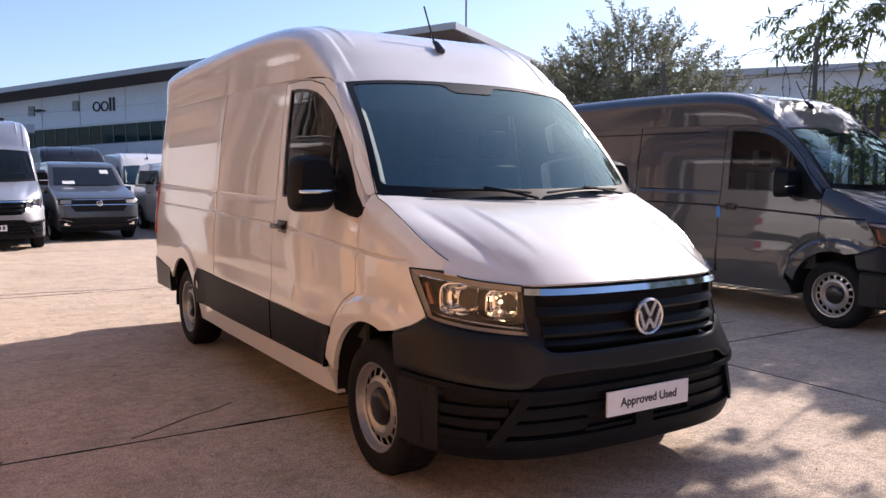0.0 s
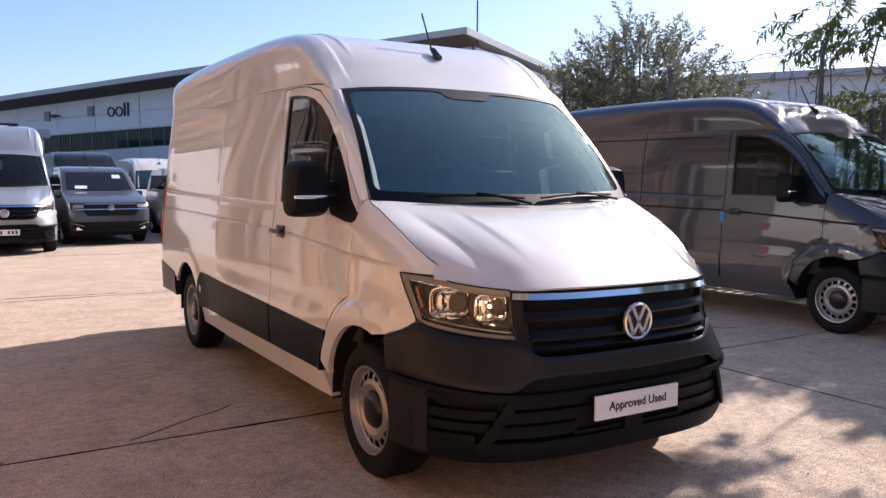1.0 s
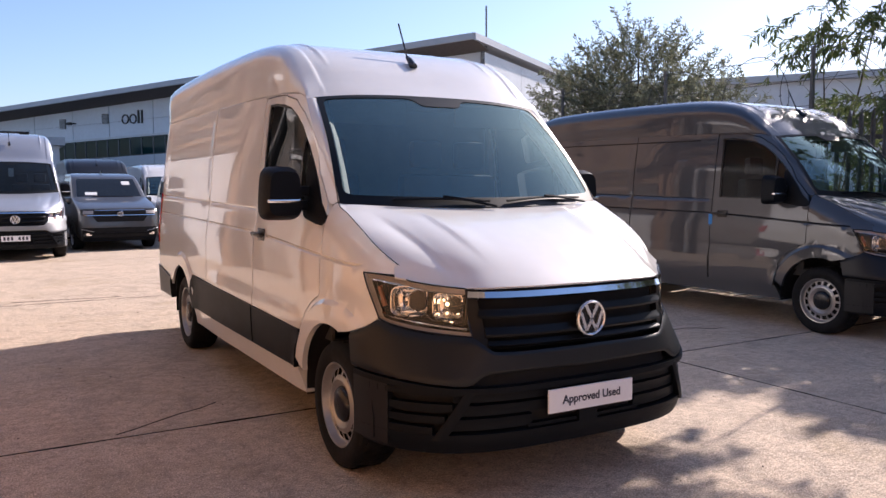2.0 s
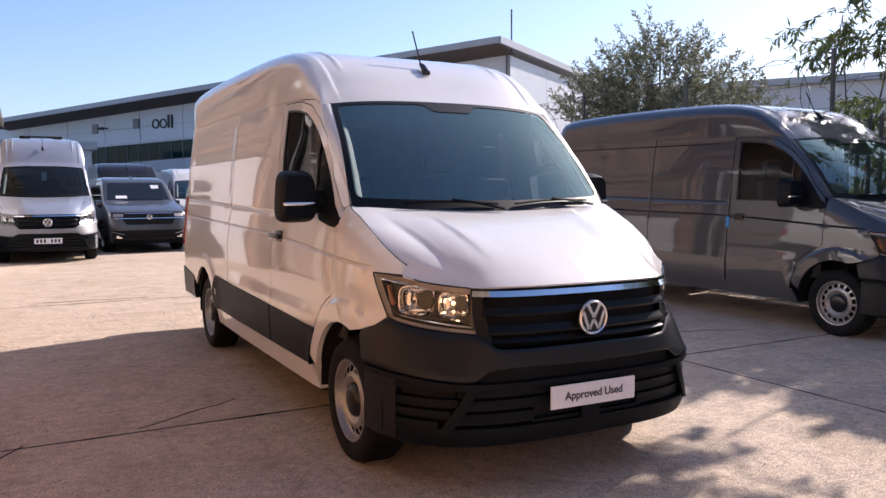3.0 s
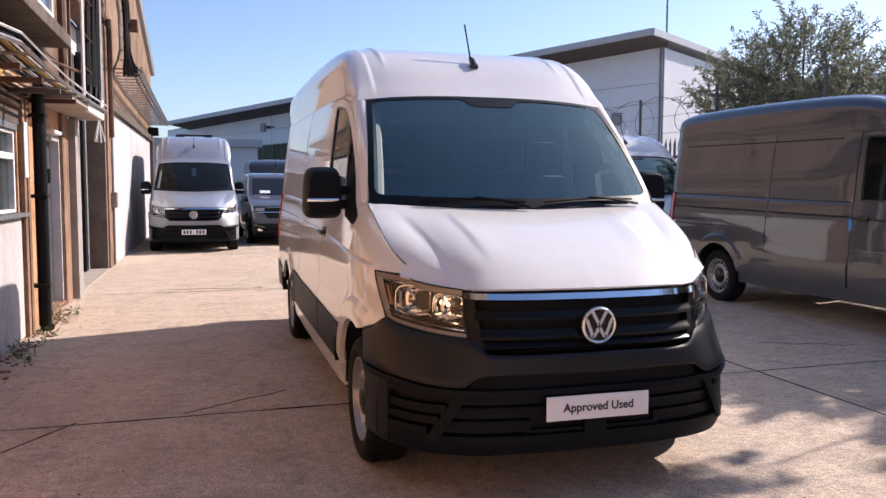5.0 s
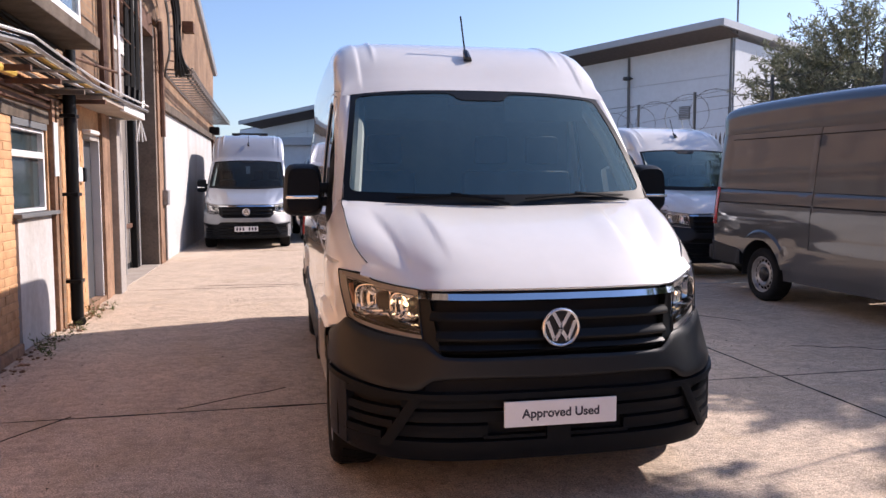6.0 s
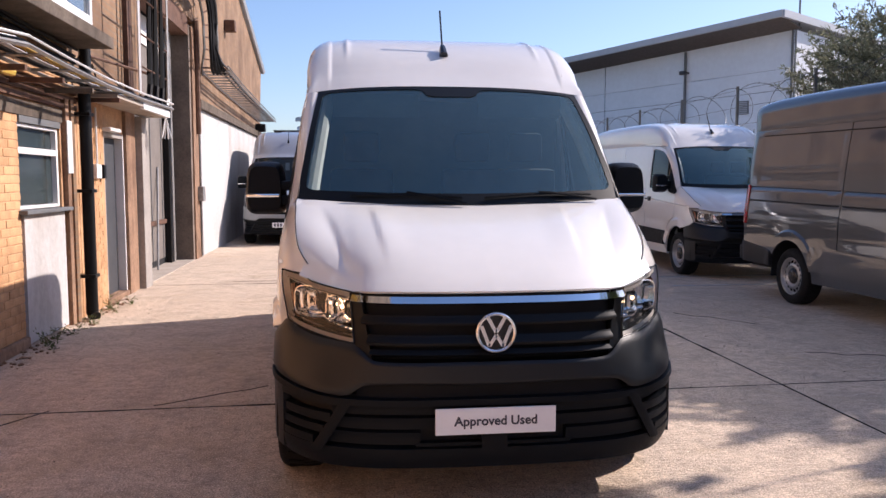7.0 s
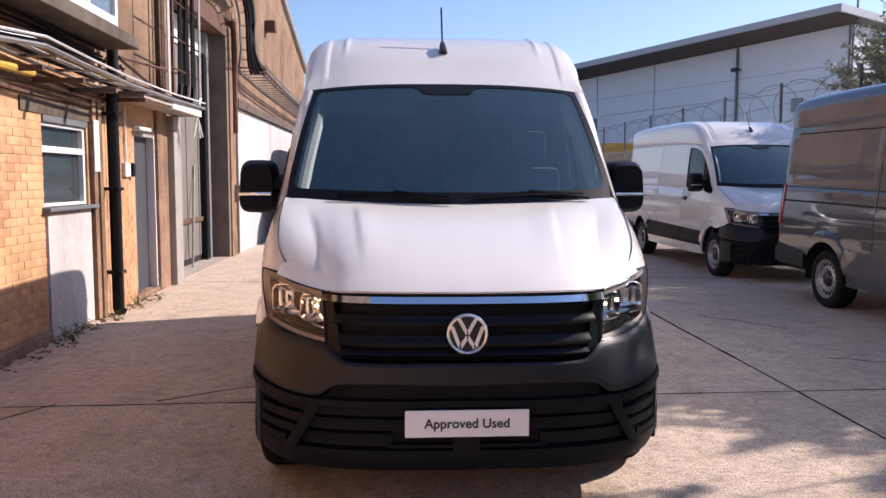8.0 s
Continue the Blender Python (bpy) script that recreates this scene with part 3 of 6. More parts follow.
    for j in range(29):
        t = j / 28
        row = []
        for i in range(2 * N + 1):
            q = i / N - 1
            a = abs(q)
            # front edge follows the nose, back edge the windscreen, sides the shoulder
            ye = 0.425 + (1.015 - 0.425) * t
            ze = curve(ye, SHOULDER) + 0.002
            xe = side_x(ye, ze - 0.004) - 0.004
            yf = curve(a * 0.842, [(p_[0], p_[1]) for p_ in UPP]) + 0.012
            yb = 0.870 + 0.15 * a**2.2
            zf = curve(a, [(0, 1.010), (0.5, 1.010), (0.66, 1.006), (0.723, 1.003), (0.824, 1.0125), (0.9, 1.0245), (1.0, 1.046)])
            zb = 1.352 + 0.032 * a**2
            y = yf + (yb - yf) * t
            kx = 1 - smooth_step(0.0, 0.14, t)
            xe = xe * (1 - kx) + 0.843 * kx
            x = q * xe
            ax = abs(x)
            crown = math.sin(math.pi * t**0.75)
            z = zf + (zb - zf) * t + 0.046 * crown * (1 - a**4)
            # flat side valleys outside the outer ridges, and a second pair of short ridges
            r1 = 0.575 + 0.16 * t**1.3
            fade = smooth_step(0.0, 0.22, t) * (1 - smooth_step(0.55, 1.0, t))
            edge = ze - (zf + (zb - zf) * t)
            if ax > r1:
                v = min(1.0, (ax - r1) / (xe - r1))
                z += edge * v * smooth_step(0.0, 0.12, t) - fade * 0.020 * smooth_step(r1, r1 + 0.05, ax) * (1 - v)
            r2 = 0.420 + 0.085 * t
            f2 = smooth_step(0.12, 0.55, t) * (1 - smooth_step(0.75, 1.0, t))
            z += f2 * 0.008 * smooth_step(r2 - 0.15, r2 - 0.006, ax) * (1 - smooth_step(r2 - 0.002, r2 + 0.016, ax))
            row.append((x, y, z))
        rows.append(row)
    P("bonnet", thicken(grid(rows), 0.012), paint, "painted bonnet with two ridges")

    # windscreen
    def screen(q, t, off=0.0):
        a = abs(q)
        y0, z0 = 0.872 + 0.16 * a**2.2, 1.362 + 0.026 * a**2
        y1, z1 = 1.555 + 0.042 * a**2, 2.036 - 0.034 * a**3
        x0, x1 = 0.872 * q, 0.772 * q
        bow = 0.035 * math.sin(math.pi * t)
        return (x0 + (x1 - x0) * t, y0 + (y1 - y0) * t - bow * 0.7 - off * 0.7, z0 + (z1 - z0) * t + bow * 0.7 + off * 0.7)
    qs = [i / 16 - 1 for i in range(33)]
    ts = [j / 12 for j in range(13)]
    ws = P("windscreen", grid([[screen(q, t) for q in qs] for t in ts]), M_SCREENFAR if tall > 1 else M_SCREEN, "tinted curved windscreen")
    ws.visible_shadow = False
    for s in (-1, 1):
        # front face of the pillar, from the flank's edge in to the glass
        rows = []
        for j in range(15):
            t = j / 14
            ye, ze = 1.033 + 0.572 * t, 1.390 + 0.605 * t
            inn, out = Vector(screen(s * 1.004, t, -0.004)), Vector((s * (side_x(ye, ze) - 0.001), ye, ze))
            row = [inn.lerp(out, k / 4) + Vector((0, -0.010, 0.006)) * math.sin(math.pi * k / 4) for k in range(5)]
            rows.append(row if s > 0 else row[::-1])
        P("pillar_face", grid(rows), paint)
    on_glass = lambda x, h, d: screen(x / 0.87, h / 0.95, 0.004 - d)
    hole = rounded([(-0.845, 0.058), (0.845, 0.058), (0.845, 0.922), (0.20, 0.922), (0.155, 0.845), (-0.155, 0.845), (-0.20, 0.922), (-0.845, 0.922)], 0.055, 6)
    fr = sheet([(-0.88, -0.012), (0.88, -0.012), (0.88, 0.962), (-0.88, 0.962)], [hole], on_glass, 0.05, 0.003)
    P("windscreen_border", fr, M_BORDER, "black printed border of the windscreen", ws)
    if detail:
        # wipers
        for x0, x1, zt in ((-0.02, -0.60, 0.016), (0.70, 0.10, 0.020)):
            pts = []
            for k in range(13):
                q = (x0 + (x1 - x0) * k / 12) / 0.87
                p = Vector(screen(q, 0.022 + zt * math.sin(math.pi * k / 12) , 0.016))
                pts.append(p)
            w = P("wiper", tube(pts, 0.007, 6), M_PLASTIC, "black windscreen wiper")
            P("wiper_arm", tube([Vector(screen((x0 + 0.02) / 0.87, -0.03, 0.03)), Vector(screen((x0 + (x1 - x0) * 0.25) / 0.87, 0.02, 0.028)), Vector(screen((x0 + (x1 - x0) * 0.5) / 0.87, 0.05, 0.022))], 0.008, 6), M_PLASTIC, parent=w)
        rows = [[(q * 0.87, screen(q, 0)[1] - 0.012 + 0.03 * k, screen(q, 0)[2] - 0.016 + 0.014 * k) for q in qs] for k in (0, 1)]
        P("scuttle", grid(rows), M_PLASTIC)
    # inside of the cab
    for s in (-1, 1):
        P("pillar_trim", tube([Vector(screen(s * 0.93, t, 0.0)) + Vector((0, 0.075, -0.035)) for t in (0.0, 0.3, 0.6, 1.0)], 0.034, 8), M_LINING, "pale pillar trim inside the cab")
        P("door_card", bx(s * 0.86, s * 0.88, 1.15, 2.25, 0.62, 1.30), M_DASH)
        P("sun_visor", bx(s * 0.18, s * 0.70, 1.60, 1.62, 1.86, 2.0, 0.008), M_BULK)
    cab = P("dashboard", bx(-0.80, 0.80, 1.02, 1.55, 0.85, 1.305, 0.05), M_DASH, "dark grey dashboard")
    P("cab_floor", bx(-0.84, 0.84, 0.75, 2.32, 0.55, 0.62), M_DASH)
    P("bulkhead", bx(-0.85, 0.85, 2.28, 2.33, 0.55, 2.04), M_BULK, "grey bulkhead behind the seats")
    P("headlining", bx(-0.74, 0.74, 1.66, 2.28, 2.02, 2.04), M_BULK)
    for x in (-0.52, 0.22, 0.58):
        seat = P("seat", bx(x - 0.23, x + 0.23, 1.62, 2.10, 0.72, 0.98, 0.05), M_SEAT, "dark fabric cab seat")
        bm = bx(x - 0.21, x + 0.21, 2.02, 2.14, 0.95, 1.56, 0.05)
        P("backrest", bm, M_SEAT, parent=seat)
        P("headrest", bx(x - 0.12, x + 0.12, 2.04, 2.13, 1.60, 1.80, 0.04), M_SEAT, parent=seat)
    pts = [(-0.45 + 0.19 * math.cos(a), 1.60 - 0.10 * math.sin(a), 1.20 + 0.16 * math.sin(a)) for a in [2 * math.pi * k / 24 for k in range(25)]]
    P("steering_wheel", tube(pts, 0.014, 6), M_TRIM)

    # nose: grille
    us = lambda x, z, n: [u_of(x, z) * (k / n) for k in range(-n, n + 1)]
    U = us(0.60, 0.98, 14)
    # black sheet paints the shade behind the slats
    P("grille_shade_sheet", nose_band(us(0.585, 0.84, 14), 0.715, lambda u: 1.0, -0.05, 3, 0), M_DARK)
    ch = P("grille_bar", nose_band(us(0.600, 0.98, 16), 0.964, 0.991, lambda u, k: 0.018 - 0.012 * k, 4, 0.03), M_CHROME, "polished chrome bar above the grille")
    for z0, z1 in ((0.866, 0.908), (0.780, 0.824), (0.738, 0.760)):
        xw = 0.535 + (z0 - 0.75) * 0.25
        P("grille_slat", nose_band(us(xw, z0, 12), z0, z1, lambda u, k: -0.010 + 0.016 * math.sin(math.pi * min(1, 0.2 + k)), 4, 0.03), M_GRILLE)
    for s in (-1, 1):
        # slanted cheek between grille and lamp
        rows = []
        for j in range(7):
            z = 0.715 + (1.000 - 0.715) * j / 6
            xa = 0.525 + 0.055 * j / 6
            xb = 0.592 + 0.018 * j / 6
            ua, ub = u_of(xa, z), u_of(xb, z)
            row = [on_nose(ua + (ub - ua) * k / 3, z, -0.012 + 0.012 * k / 3) for k in range(4)]
            rows.append([(s * x, y, zz) for x, y, zz in (row if s > 0 else row[::-1])])
        P("grille_cheek", thicken(grid(rows), 0.03), M_GRILLE)
        # headlamp: lens over a deep housing with two fluted reflectors
        def lamp_at(v, k, off):
            z = 0.9
            for _ in range(3):
                ua, ub = u_of(0.594 + 0.014 * k, z), u_of_y(0.494 + 0.102 * k, z)
                u = ua + (ub - ua) * v
                x = front_at(u, z)[0]
                zlo = curve(x, [(0.59, 0.783), (0.68, 0.788), (0.77, 0.799), (0.84, 0.815), (0.885, 0.834), (0.92, 0.868)])
                zhi = curve(x, [(0.60, 1.002), (0.70, 1.012), (0.79, 1.028), (0.87, 1.046), (0.93, 1.058)])
                z = zlo + (zhi - zlo) * k
            x, y, z = on_nose(u, z, off)
            x -= smooth_step(0.34, 0.46, y) * (plan_x(y, z) - side_x(y, z))
            return Vector((x, y, z))

        def side_row(row):
            row = [(s * p.x, p.y, p.z) for p in row]
            return row if s > 0 else row[::-1]
        nv, nk = (18, 10) if detail else (8, 5)
        vs_ = [i / nv for i in range(nv + 1)]
        ks_ = [j / nk for j in range(nk + 1)]
        lamp = [side_row([lamp_at(v, k, 0.004 + 0.010 * math.sin(math.pi * k) * math.sin(math.pi * min(1, v + 0.1))) for v in vs_]) for k in ks_]
        deep = lambda v, k: -0.004 if (v in (0.0, 1.0) or k in (0.0, 1.0)) else -0.060
        hv = [0.0, 0.001] + vs_[1:-1] + [0.999, 1.0]
        hk = [0.0, 0.001] + ks_[1:-1] + [0.999, 1.0]
        hl = P("headlamp", grid([side_row([lamp_at(v, k, deep(v, k)) for v in hv]) for k in hk]), M_LAMP, "clear headlamp with two reflectors")
        ln = P("lens", grid(lamp), M_LENS, "clear lamp lens", hl)
        ln.visible_shadow = False
        rim = bmesh.new()
        for loop in (lamp[0], lamp[-1], [r[0] for r in lamp], [r[-1] for r in lamp]):
            tube(loop, 0.0035, 5, rim)
        P("lamp_rim", rim, M_TRIM, parent=hl)
        for v, k, rx, rz in ((0.205, 0.57, 0.070, 0.060), (0.60, 0.55, 0.086, 0.070)):
            c, f = lamp_at(v, k, -0.048), lamp_at(v, k, 0.0)
            nrm = ((f - c).normalized() + Vector((0, -0.7, 0))).normalized()
            tg = nrm.cross(Vector((0, 0, 1))).normalized()
            rows = []
            for q, dep in ((1.0, 0.030), (0.97, 0.032), (0.93, 0.022), (0.84, 0.008), (0.70, -0.003), (0.54, -0.009), (0.36, -0.013), (0.20, -0.014), (0.01, -0.015)):
                row = []
                for i in range(48 if detail else 20):
                    an = 2 * math.pi * i / (48 if detail else 20)
                    ex = math.copysign(abs(math.cos(an))**0.5, math.cos(an))
                    ez = math.copysign(abs(math.sin(an))**0.5, math.sin(an))
                    flute = 0.0042 * math.cos(19 * q * ex) if q < 0.92 else 0.0
                    p = c + nrm * (dep + flute) + tg * (rx * q * ex) + Vector((0, 0, rz * q * ez))
                    row.append((s * p.x, p.y, p.z))
                rows.append(row)
            P("reflector", grid(rows, close=True), M_REFLECT, "silver fluted reflector bowl", hl)
            P("reflector_rim", tube([Vector(p) for p in rows[0] + rows[0][:1]], 0.004, 5), M_CHROME, parent=hl)
        # pale bands at top and bottom paint in the light the lens reflects
        for k0, k1 in ((0.86, 1.0), (0.0, 0.07)):
            P("reflection_band", grid([side_row([lamp_at(v, k0 + (k1 - k0) * j / 3, -0.008 - 0.016 * (1 - abs(2 * (k0 + (k1 - k0) * j / 3) - 1))) for v in vs_]) for j in range(4)]), M_LAMPBAND, "pale band painting the lens's reflection", hl)
        if lit:
            f = lamp_at(0.20, 0.60, -0.040)
            bm = bmesh.new()
            bmesh.ops.create_icosphere(bm, subdivisions=2, radius=0.009, matrix=Matrix.Translation((s * f.x, f.y, f.z)))
            P("bulb", bm, M_BULB, "glowing warm side-light bulb", hl)
        for k0, k1, rr in ((0.84, 0.84, 0.004), (0.13, 0.16, 0.005)):
            P("lamp_strip", tube(side_row([lamp_at(0.04 + 0.90 * i / 12, k0 + (k1 - k0) * i / 12, -0.012) for i in range(13)]), rr, 6), M_REFLECT, parent=hl)
        tick = [(0.05, 0.22), (0.20, 0.24), (0.36, 0.26), (0.42, 0.34), (0.48, 0.30), (0.60, 0.24), (0.80, 0.26)]
        P("daylight_strip", tube(side_row([lamp_at(v, k, -0.022) for v, k in tick]), 0.008, 6), M_REFLECT, parent=hl)
        P("side_indicator", tube(side_row([lamp_at(0.90, 0.30 + 0.08 * i, -0.03) for i in range(6)]), 0.013, 6), M_ORANGE, "amber indicator", hl)

    # bumper: one shell with a slot, corner vents and slats
    def top(u):
        z = 0.78
        for _ in range(4):
            z = curve(front_at(u, z)[0], [(0, 0.712), (0.50, 0.712), (0.535, 0.730), (0.595, 0.779), (0.72, 0.784), (0.80, 0.795), (0.86, 0.813), (0.893, 0.836), (0.910, 0.832), (0.93, 0.805), (0.955, 0.772), (0.975, 0.735)])
        return z
    n = 40
    fine_u = [7.55 * k / n for k in range(-n, n + 1)]
    low_edge = lambda u: curve(front_at(u, 0.6)[0], [(0, 0.612), (0.55, 0.612), (0.63, 0.566), (0.75, 0.572), (0.99, 0.600)])
    def swell(u, k):
        # rounded edges, a flat face between them
        if k < 0.12:
            return 0.002 + 0.010 * (k / 0.12)**0.5
        return 0.012 if k < 0.86 else 0.012 - 0.010 * ((k - 0.86) / 0.14)**2
    bar = nose_band(fine_u, low_edge, top, swell, 14, 0.03)
    bp = P("front_bumper", bar, bumper, "dark textured plastic front bumper")
    mid = us(0.60, 0.57, 14)
    # black sheets paint the shade in the slot and behind the lower slats
    P("bumper_slot_shade", nose_band(mid, 0.553, 0.612, -0.035, 1, 0), M_DARK, parent=bp)
    lo = [7.42 * k / n for k in range(-n, n + 1)]
    step_z = lambda d: (lambda u: curve(front_at(u, 0.55)[0], [(0, 0.528), (0.6, 0.528), (0.75, 0.536), (0.97, 0.566)]) + d)
    P("bumper_step", nose_band(lo, step_z(0.0), step_z(0.026), lambda u, k: 0.014, 2, 0.06), M_PLASTIC, parent=bp)
    P("bumper_lower_shade", nose_band(lo, 0.27, 0.56, -0.05, 2, 0), M_DARK, parent=bp)
    for z0, z1, o in ((0.484, 0.526, -0.012), (0.420, 0.470, -0.016)):
        P("bumper_slat", nose_band(us(0.70, z0, 14), z0, z1, lambda u, k, o=o: o + 0.014 * max(0.0, k - 0.5), 4, 0.035), M_PLASTIC, parent=bp)
    for x0, x1 in ((-0.72, -0.32), (0.32, 0.72)):
        P("bumper_slat", nose_band([math.copysign(u_of(abs(x0 + (x1 - x0) * k / 8), 0.37), x0) for k in range(9)], 0.352, 0.406, lambda u, k: -0.018 + 0.014 * max(0.0, k - 0.5), 4, 0.035), M_PLASTIC, parent=bp)
    P("bumper_slat", nose_band(us(0.34, 0.36, 8), 0.345, 0.360, -0.012, 1, 0.035), M_PLASTIC, parent=bp)
    P("bumper_lip", nose_band(lo, 0.245, 0.338, lambda u, k: 0.004 - 0.03 * (1 - k)**2, 5, 0.06), M_PLASTIC, parent=bp)
    for s in (-1, 1):
        # slanted blade and the corner panel with two vents
        rows = []
        for j in range(7):
            z = 0.315 + (0.545 - 0.315) * j / 6
            xa = 0.735 - 0.135 * j / 6
            row = [on_nose(u_of(xa + 0.05 * k / 2, z), z, 0.012 + 0.006 * (k == 1)) for k in range(3)]
            rows.append([(s * x, y, zz) for x, y, zz in (row if s > 0 else row[::-1])])
        P("bumper_blade", thicken(grid(rows), 0.05), M_PLASTIC, parent=bp)
        for z0, z1, o in ((0.315, 0.372, 0.0), (0.392, 0.424, -0.004), (0.444, 0.480, -0.006), (0.520, 0.548, 0.004)):
            xa = 0.735 - 0.135 * (z0 - 0.315) / 0.23 + 0.045
            ua, ub = u_of(xa, z0), u_of(0.955, z0)
            uu = [ua + (ub - ua) * k / 8 for k in range(9)]
            if s < 0:
                uu = [-u for u in uu[::-1]]
            P("corner_slat", nose_band(uu, z0, z1, o, 2, 0.04), M_PLASTIC, parent=bp)
        ua, ub = u_of(0.915, 0.45), 7.5
        uu = [ua + (ub - ua) * k / 6 for k in range(7)]
        if s < 0:
            uu = [-u for u in uu[::-1]]
        P("corner_panel", nose_band(uu, 0.27, 0.575, 0.004, 4, 0.04), bumper, parent=bp)
    # round emblem, drawn as plain shapes
    c = Vector((0, on_nose(0, 0.84, 0.018)[1], 0.840))
    bm = lathe([(0.086, 0.0), (0.086, 0.012), (0.080, 0.018), (0.074, 0.014), (0.073, 0.004)], 40)
    bm.transform(Matrix.Translation(c) @ Matrix.Rotation(radians(-90), 4, 'Z'))
    em = P("emblem", bm, M_SATINCHROME, "round chrome emblem")
    bm = lathe([(0.074, 0.004), (0.001, 0.004)], 40)
    bm.transform(Matrix.Translation(c) @ Matrix.Rotation(radians(-90), 4, 'Z'))
    P("emblem_back", bm, M_TRIM, parent=em)
    P("emblem_figure", emblem_bars(c, 1.0), M_SATINCHROME, parent=em)
    # aerial
    up = (tall - 1) * 0.26
    bm = tube([(0.0, 1.84, 2.268 + up), (0.0, 1.90, 2.325 + up), (0.0, 1.935, 2.345 + up)], 0.028, 8, r_end=0.012)
    ae = P("aerial", bm, M_TRIM, "black roof aerial")
    P("aerial_rod", tube([(0, 1.93, 2.338 + up), (0, 2.06, 2.59 + up)], 0.006, 6), M_TRIM, parent=ae)
    P("tow_cover", nose_band(us(0.055, 0.36, 3), 0.33, 0.40, 0.004, 1, 0.03), M_PLASTIC, parent=bp)
    # number board
    bm = bx(-0.26, 0.26, -0.006, 0.006, 0.406, 0.520, 0.004)
    pl = P("plate", bm, M_PLATE, "white plate on the bumper", sm=False)
    return van, pl

# ---- ground and building materials ----
def concrete(name, a, b_, c, speck=0.5, bump=0.5):
    m = bpy.data.materials.new(name)
    m.use_nodes = True
    nt = m.node_tree
    L = nt.links.new
    bs = nt.nodes["Principled BSDF"]
    tc = nt.nodes.new("ShaderNodeTexCoord")

    def noise_tex(scale, detail, rough=0.6, dist=0.0):
        n = nt.nodes.new("ShaderNodeTexNoise")
        n.inputs["Scale"].default_value, n.inputs["Detail"].default_value = scale, detail
        n.inputs["Roughness"].default_value, n.inputs["Distortion"].default_value = rough, dist
        L(tc.outputs["Object"], n.inputs["Vector"])
        return n.outputs[0]

    def ramp(src, lo, hi):
        r = nt.nodes.new("ShaderNodeMapRange")
        r.inputs["From Min"].default_value, r.inputs["From Max"].default_value = lo, hi
        L(src, r.inputs["Value"])
        return r.outputs[0]

    def mix(f, A, B):
        x = nt.nodes.new("ShaderNodeMix")
        x.data_type = 'RGBA'
        L(f, x.inputs["Factor"])
        for key, v in (("A", A), ("B", B)):
            if isinstance(v, tuple):
                x.inputs[key].default_value = (*v, 1)
            else:
                L(v, x.inputs[key])
        return x.outputs["Result"]
    big, midn, fine = noise_tex(0.45, 8, 0.65, 0.4), noise_tex(3.2, 8, 0.7), noise_tex(48, 4, 0.8)
    col = mix(ramp(big, 0.35, 0.68), a, b_)
    col = mix(ramp(midn, 0.46, 0.75), col, c)
    col = mix(ramp(fine, 0.50, 0.76), col, tuple(v * 0.36 for v in a))
    vo = nt.nodes.new("ShaderNodeTexVoronoi")
    vo.inputs["Scale"].default_value = 46
    L(tc.outputs["Object"], vo.inputs["Vector"])
    col = mix(ramp(vo.outputs["Distance"], 0.20, 0.10), col, tuple(min(1, v * 1.6) for v in a))
    vo2 = nt.nodes.new("ShaderNodeTexVoronoi")
    vo2.inputs["Scale"].default_value = 3.1
    L(tc.outputs["Object"], vo2.inputs["Vector"])
    col = mix(ramp(vo2.outputs["Distance"], 0.06, 0.02), col, tuple(v * 0.3 for v in a))
    mp = nt.nodes.new("ShaderNodeMapping")
    mp.inputs["Scale"].default_value = (6.0, 30.0, 1.0)
    L(tc.outputs["Object"], mp.inputs["Vector"])
    rib = nt.nodes.new("ShaderNodeTexNoise")
    rib.inputs["Scale"].default_value, rib.inputs["Detail"].default_value = 1.6, 4
    L(mp.outputs[0], rib.inputs["Vector"])
    col = mix(ramp(rib.outputs[0], 0.54, 0.80), col, tuple(v * 0.66 for v in a))
    col = mix(ramp(noise_tex(0.9, 7, 0.7, 0.8), 0.54, 0.72), col, (a[0] * 0.62, a[1] * 0.60, a[2] * 0.52))
    clump = noise_tex(15, 6, 0.85)
    col = mix(ramp(clump, 0.50, 0.64), col, tuple(v * 0.44 for v in a))
    col = mix(ramp(clump, 0.44, 0.30), col, tuple(min(1, v * 1.3) for v in a))
    grain = noise_tex(110, 2, 0.7)
    col = mix(ramp(grain, 0.52, 0.66), col, tuple(v * 0.30 for v in a))
    col = mix(ramp(grain, 0.42, 0.32), col, tuple(min(1, v * 1.25) for v in a))
    L(col, bs.inputs["Base Color"])
    bs.inputs["Roughness"].default_value = 0.9
    bs.inputs["Specular IOR Level"].default_value = 0.2
    ad2 = nt.nodes.new("ShaderNodeMath")
    ad2.operation = 'ADD'
    ad = nt.nodes.new("ShaderNodeMath")
    ad.operation = 'ADD'
    L(fine, ad.inputs[0])
    L(midn, ad.inputs[1])
    bp = nt.nodes.new("ShaderNodeBump")
    bp.inputs["Strength"].default_value, bp.inputs["Distance"].default_value = bump, 0.012
    L(ad.outputs[0], ad2.inputs[0])
    L(rib.outputs[0], ad2.inputs[1])
    L(ad2.outputs[0], bp.inputs["Height"])
    L(bp.outputs[0], bs.inputs["Normal"])
    return m


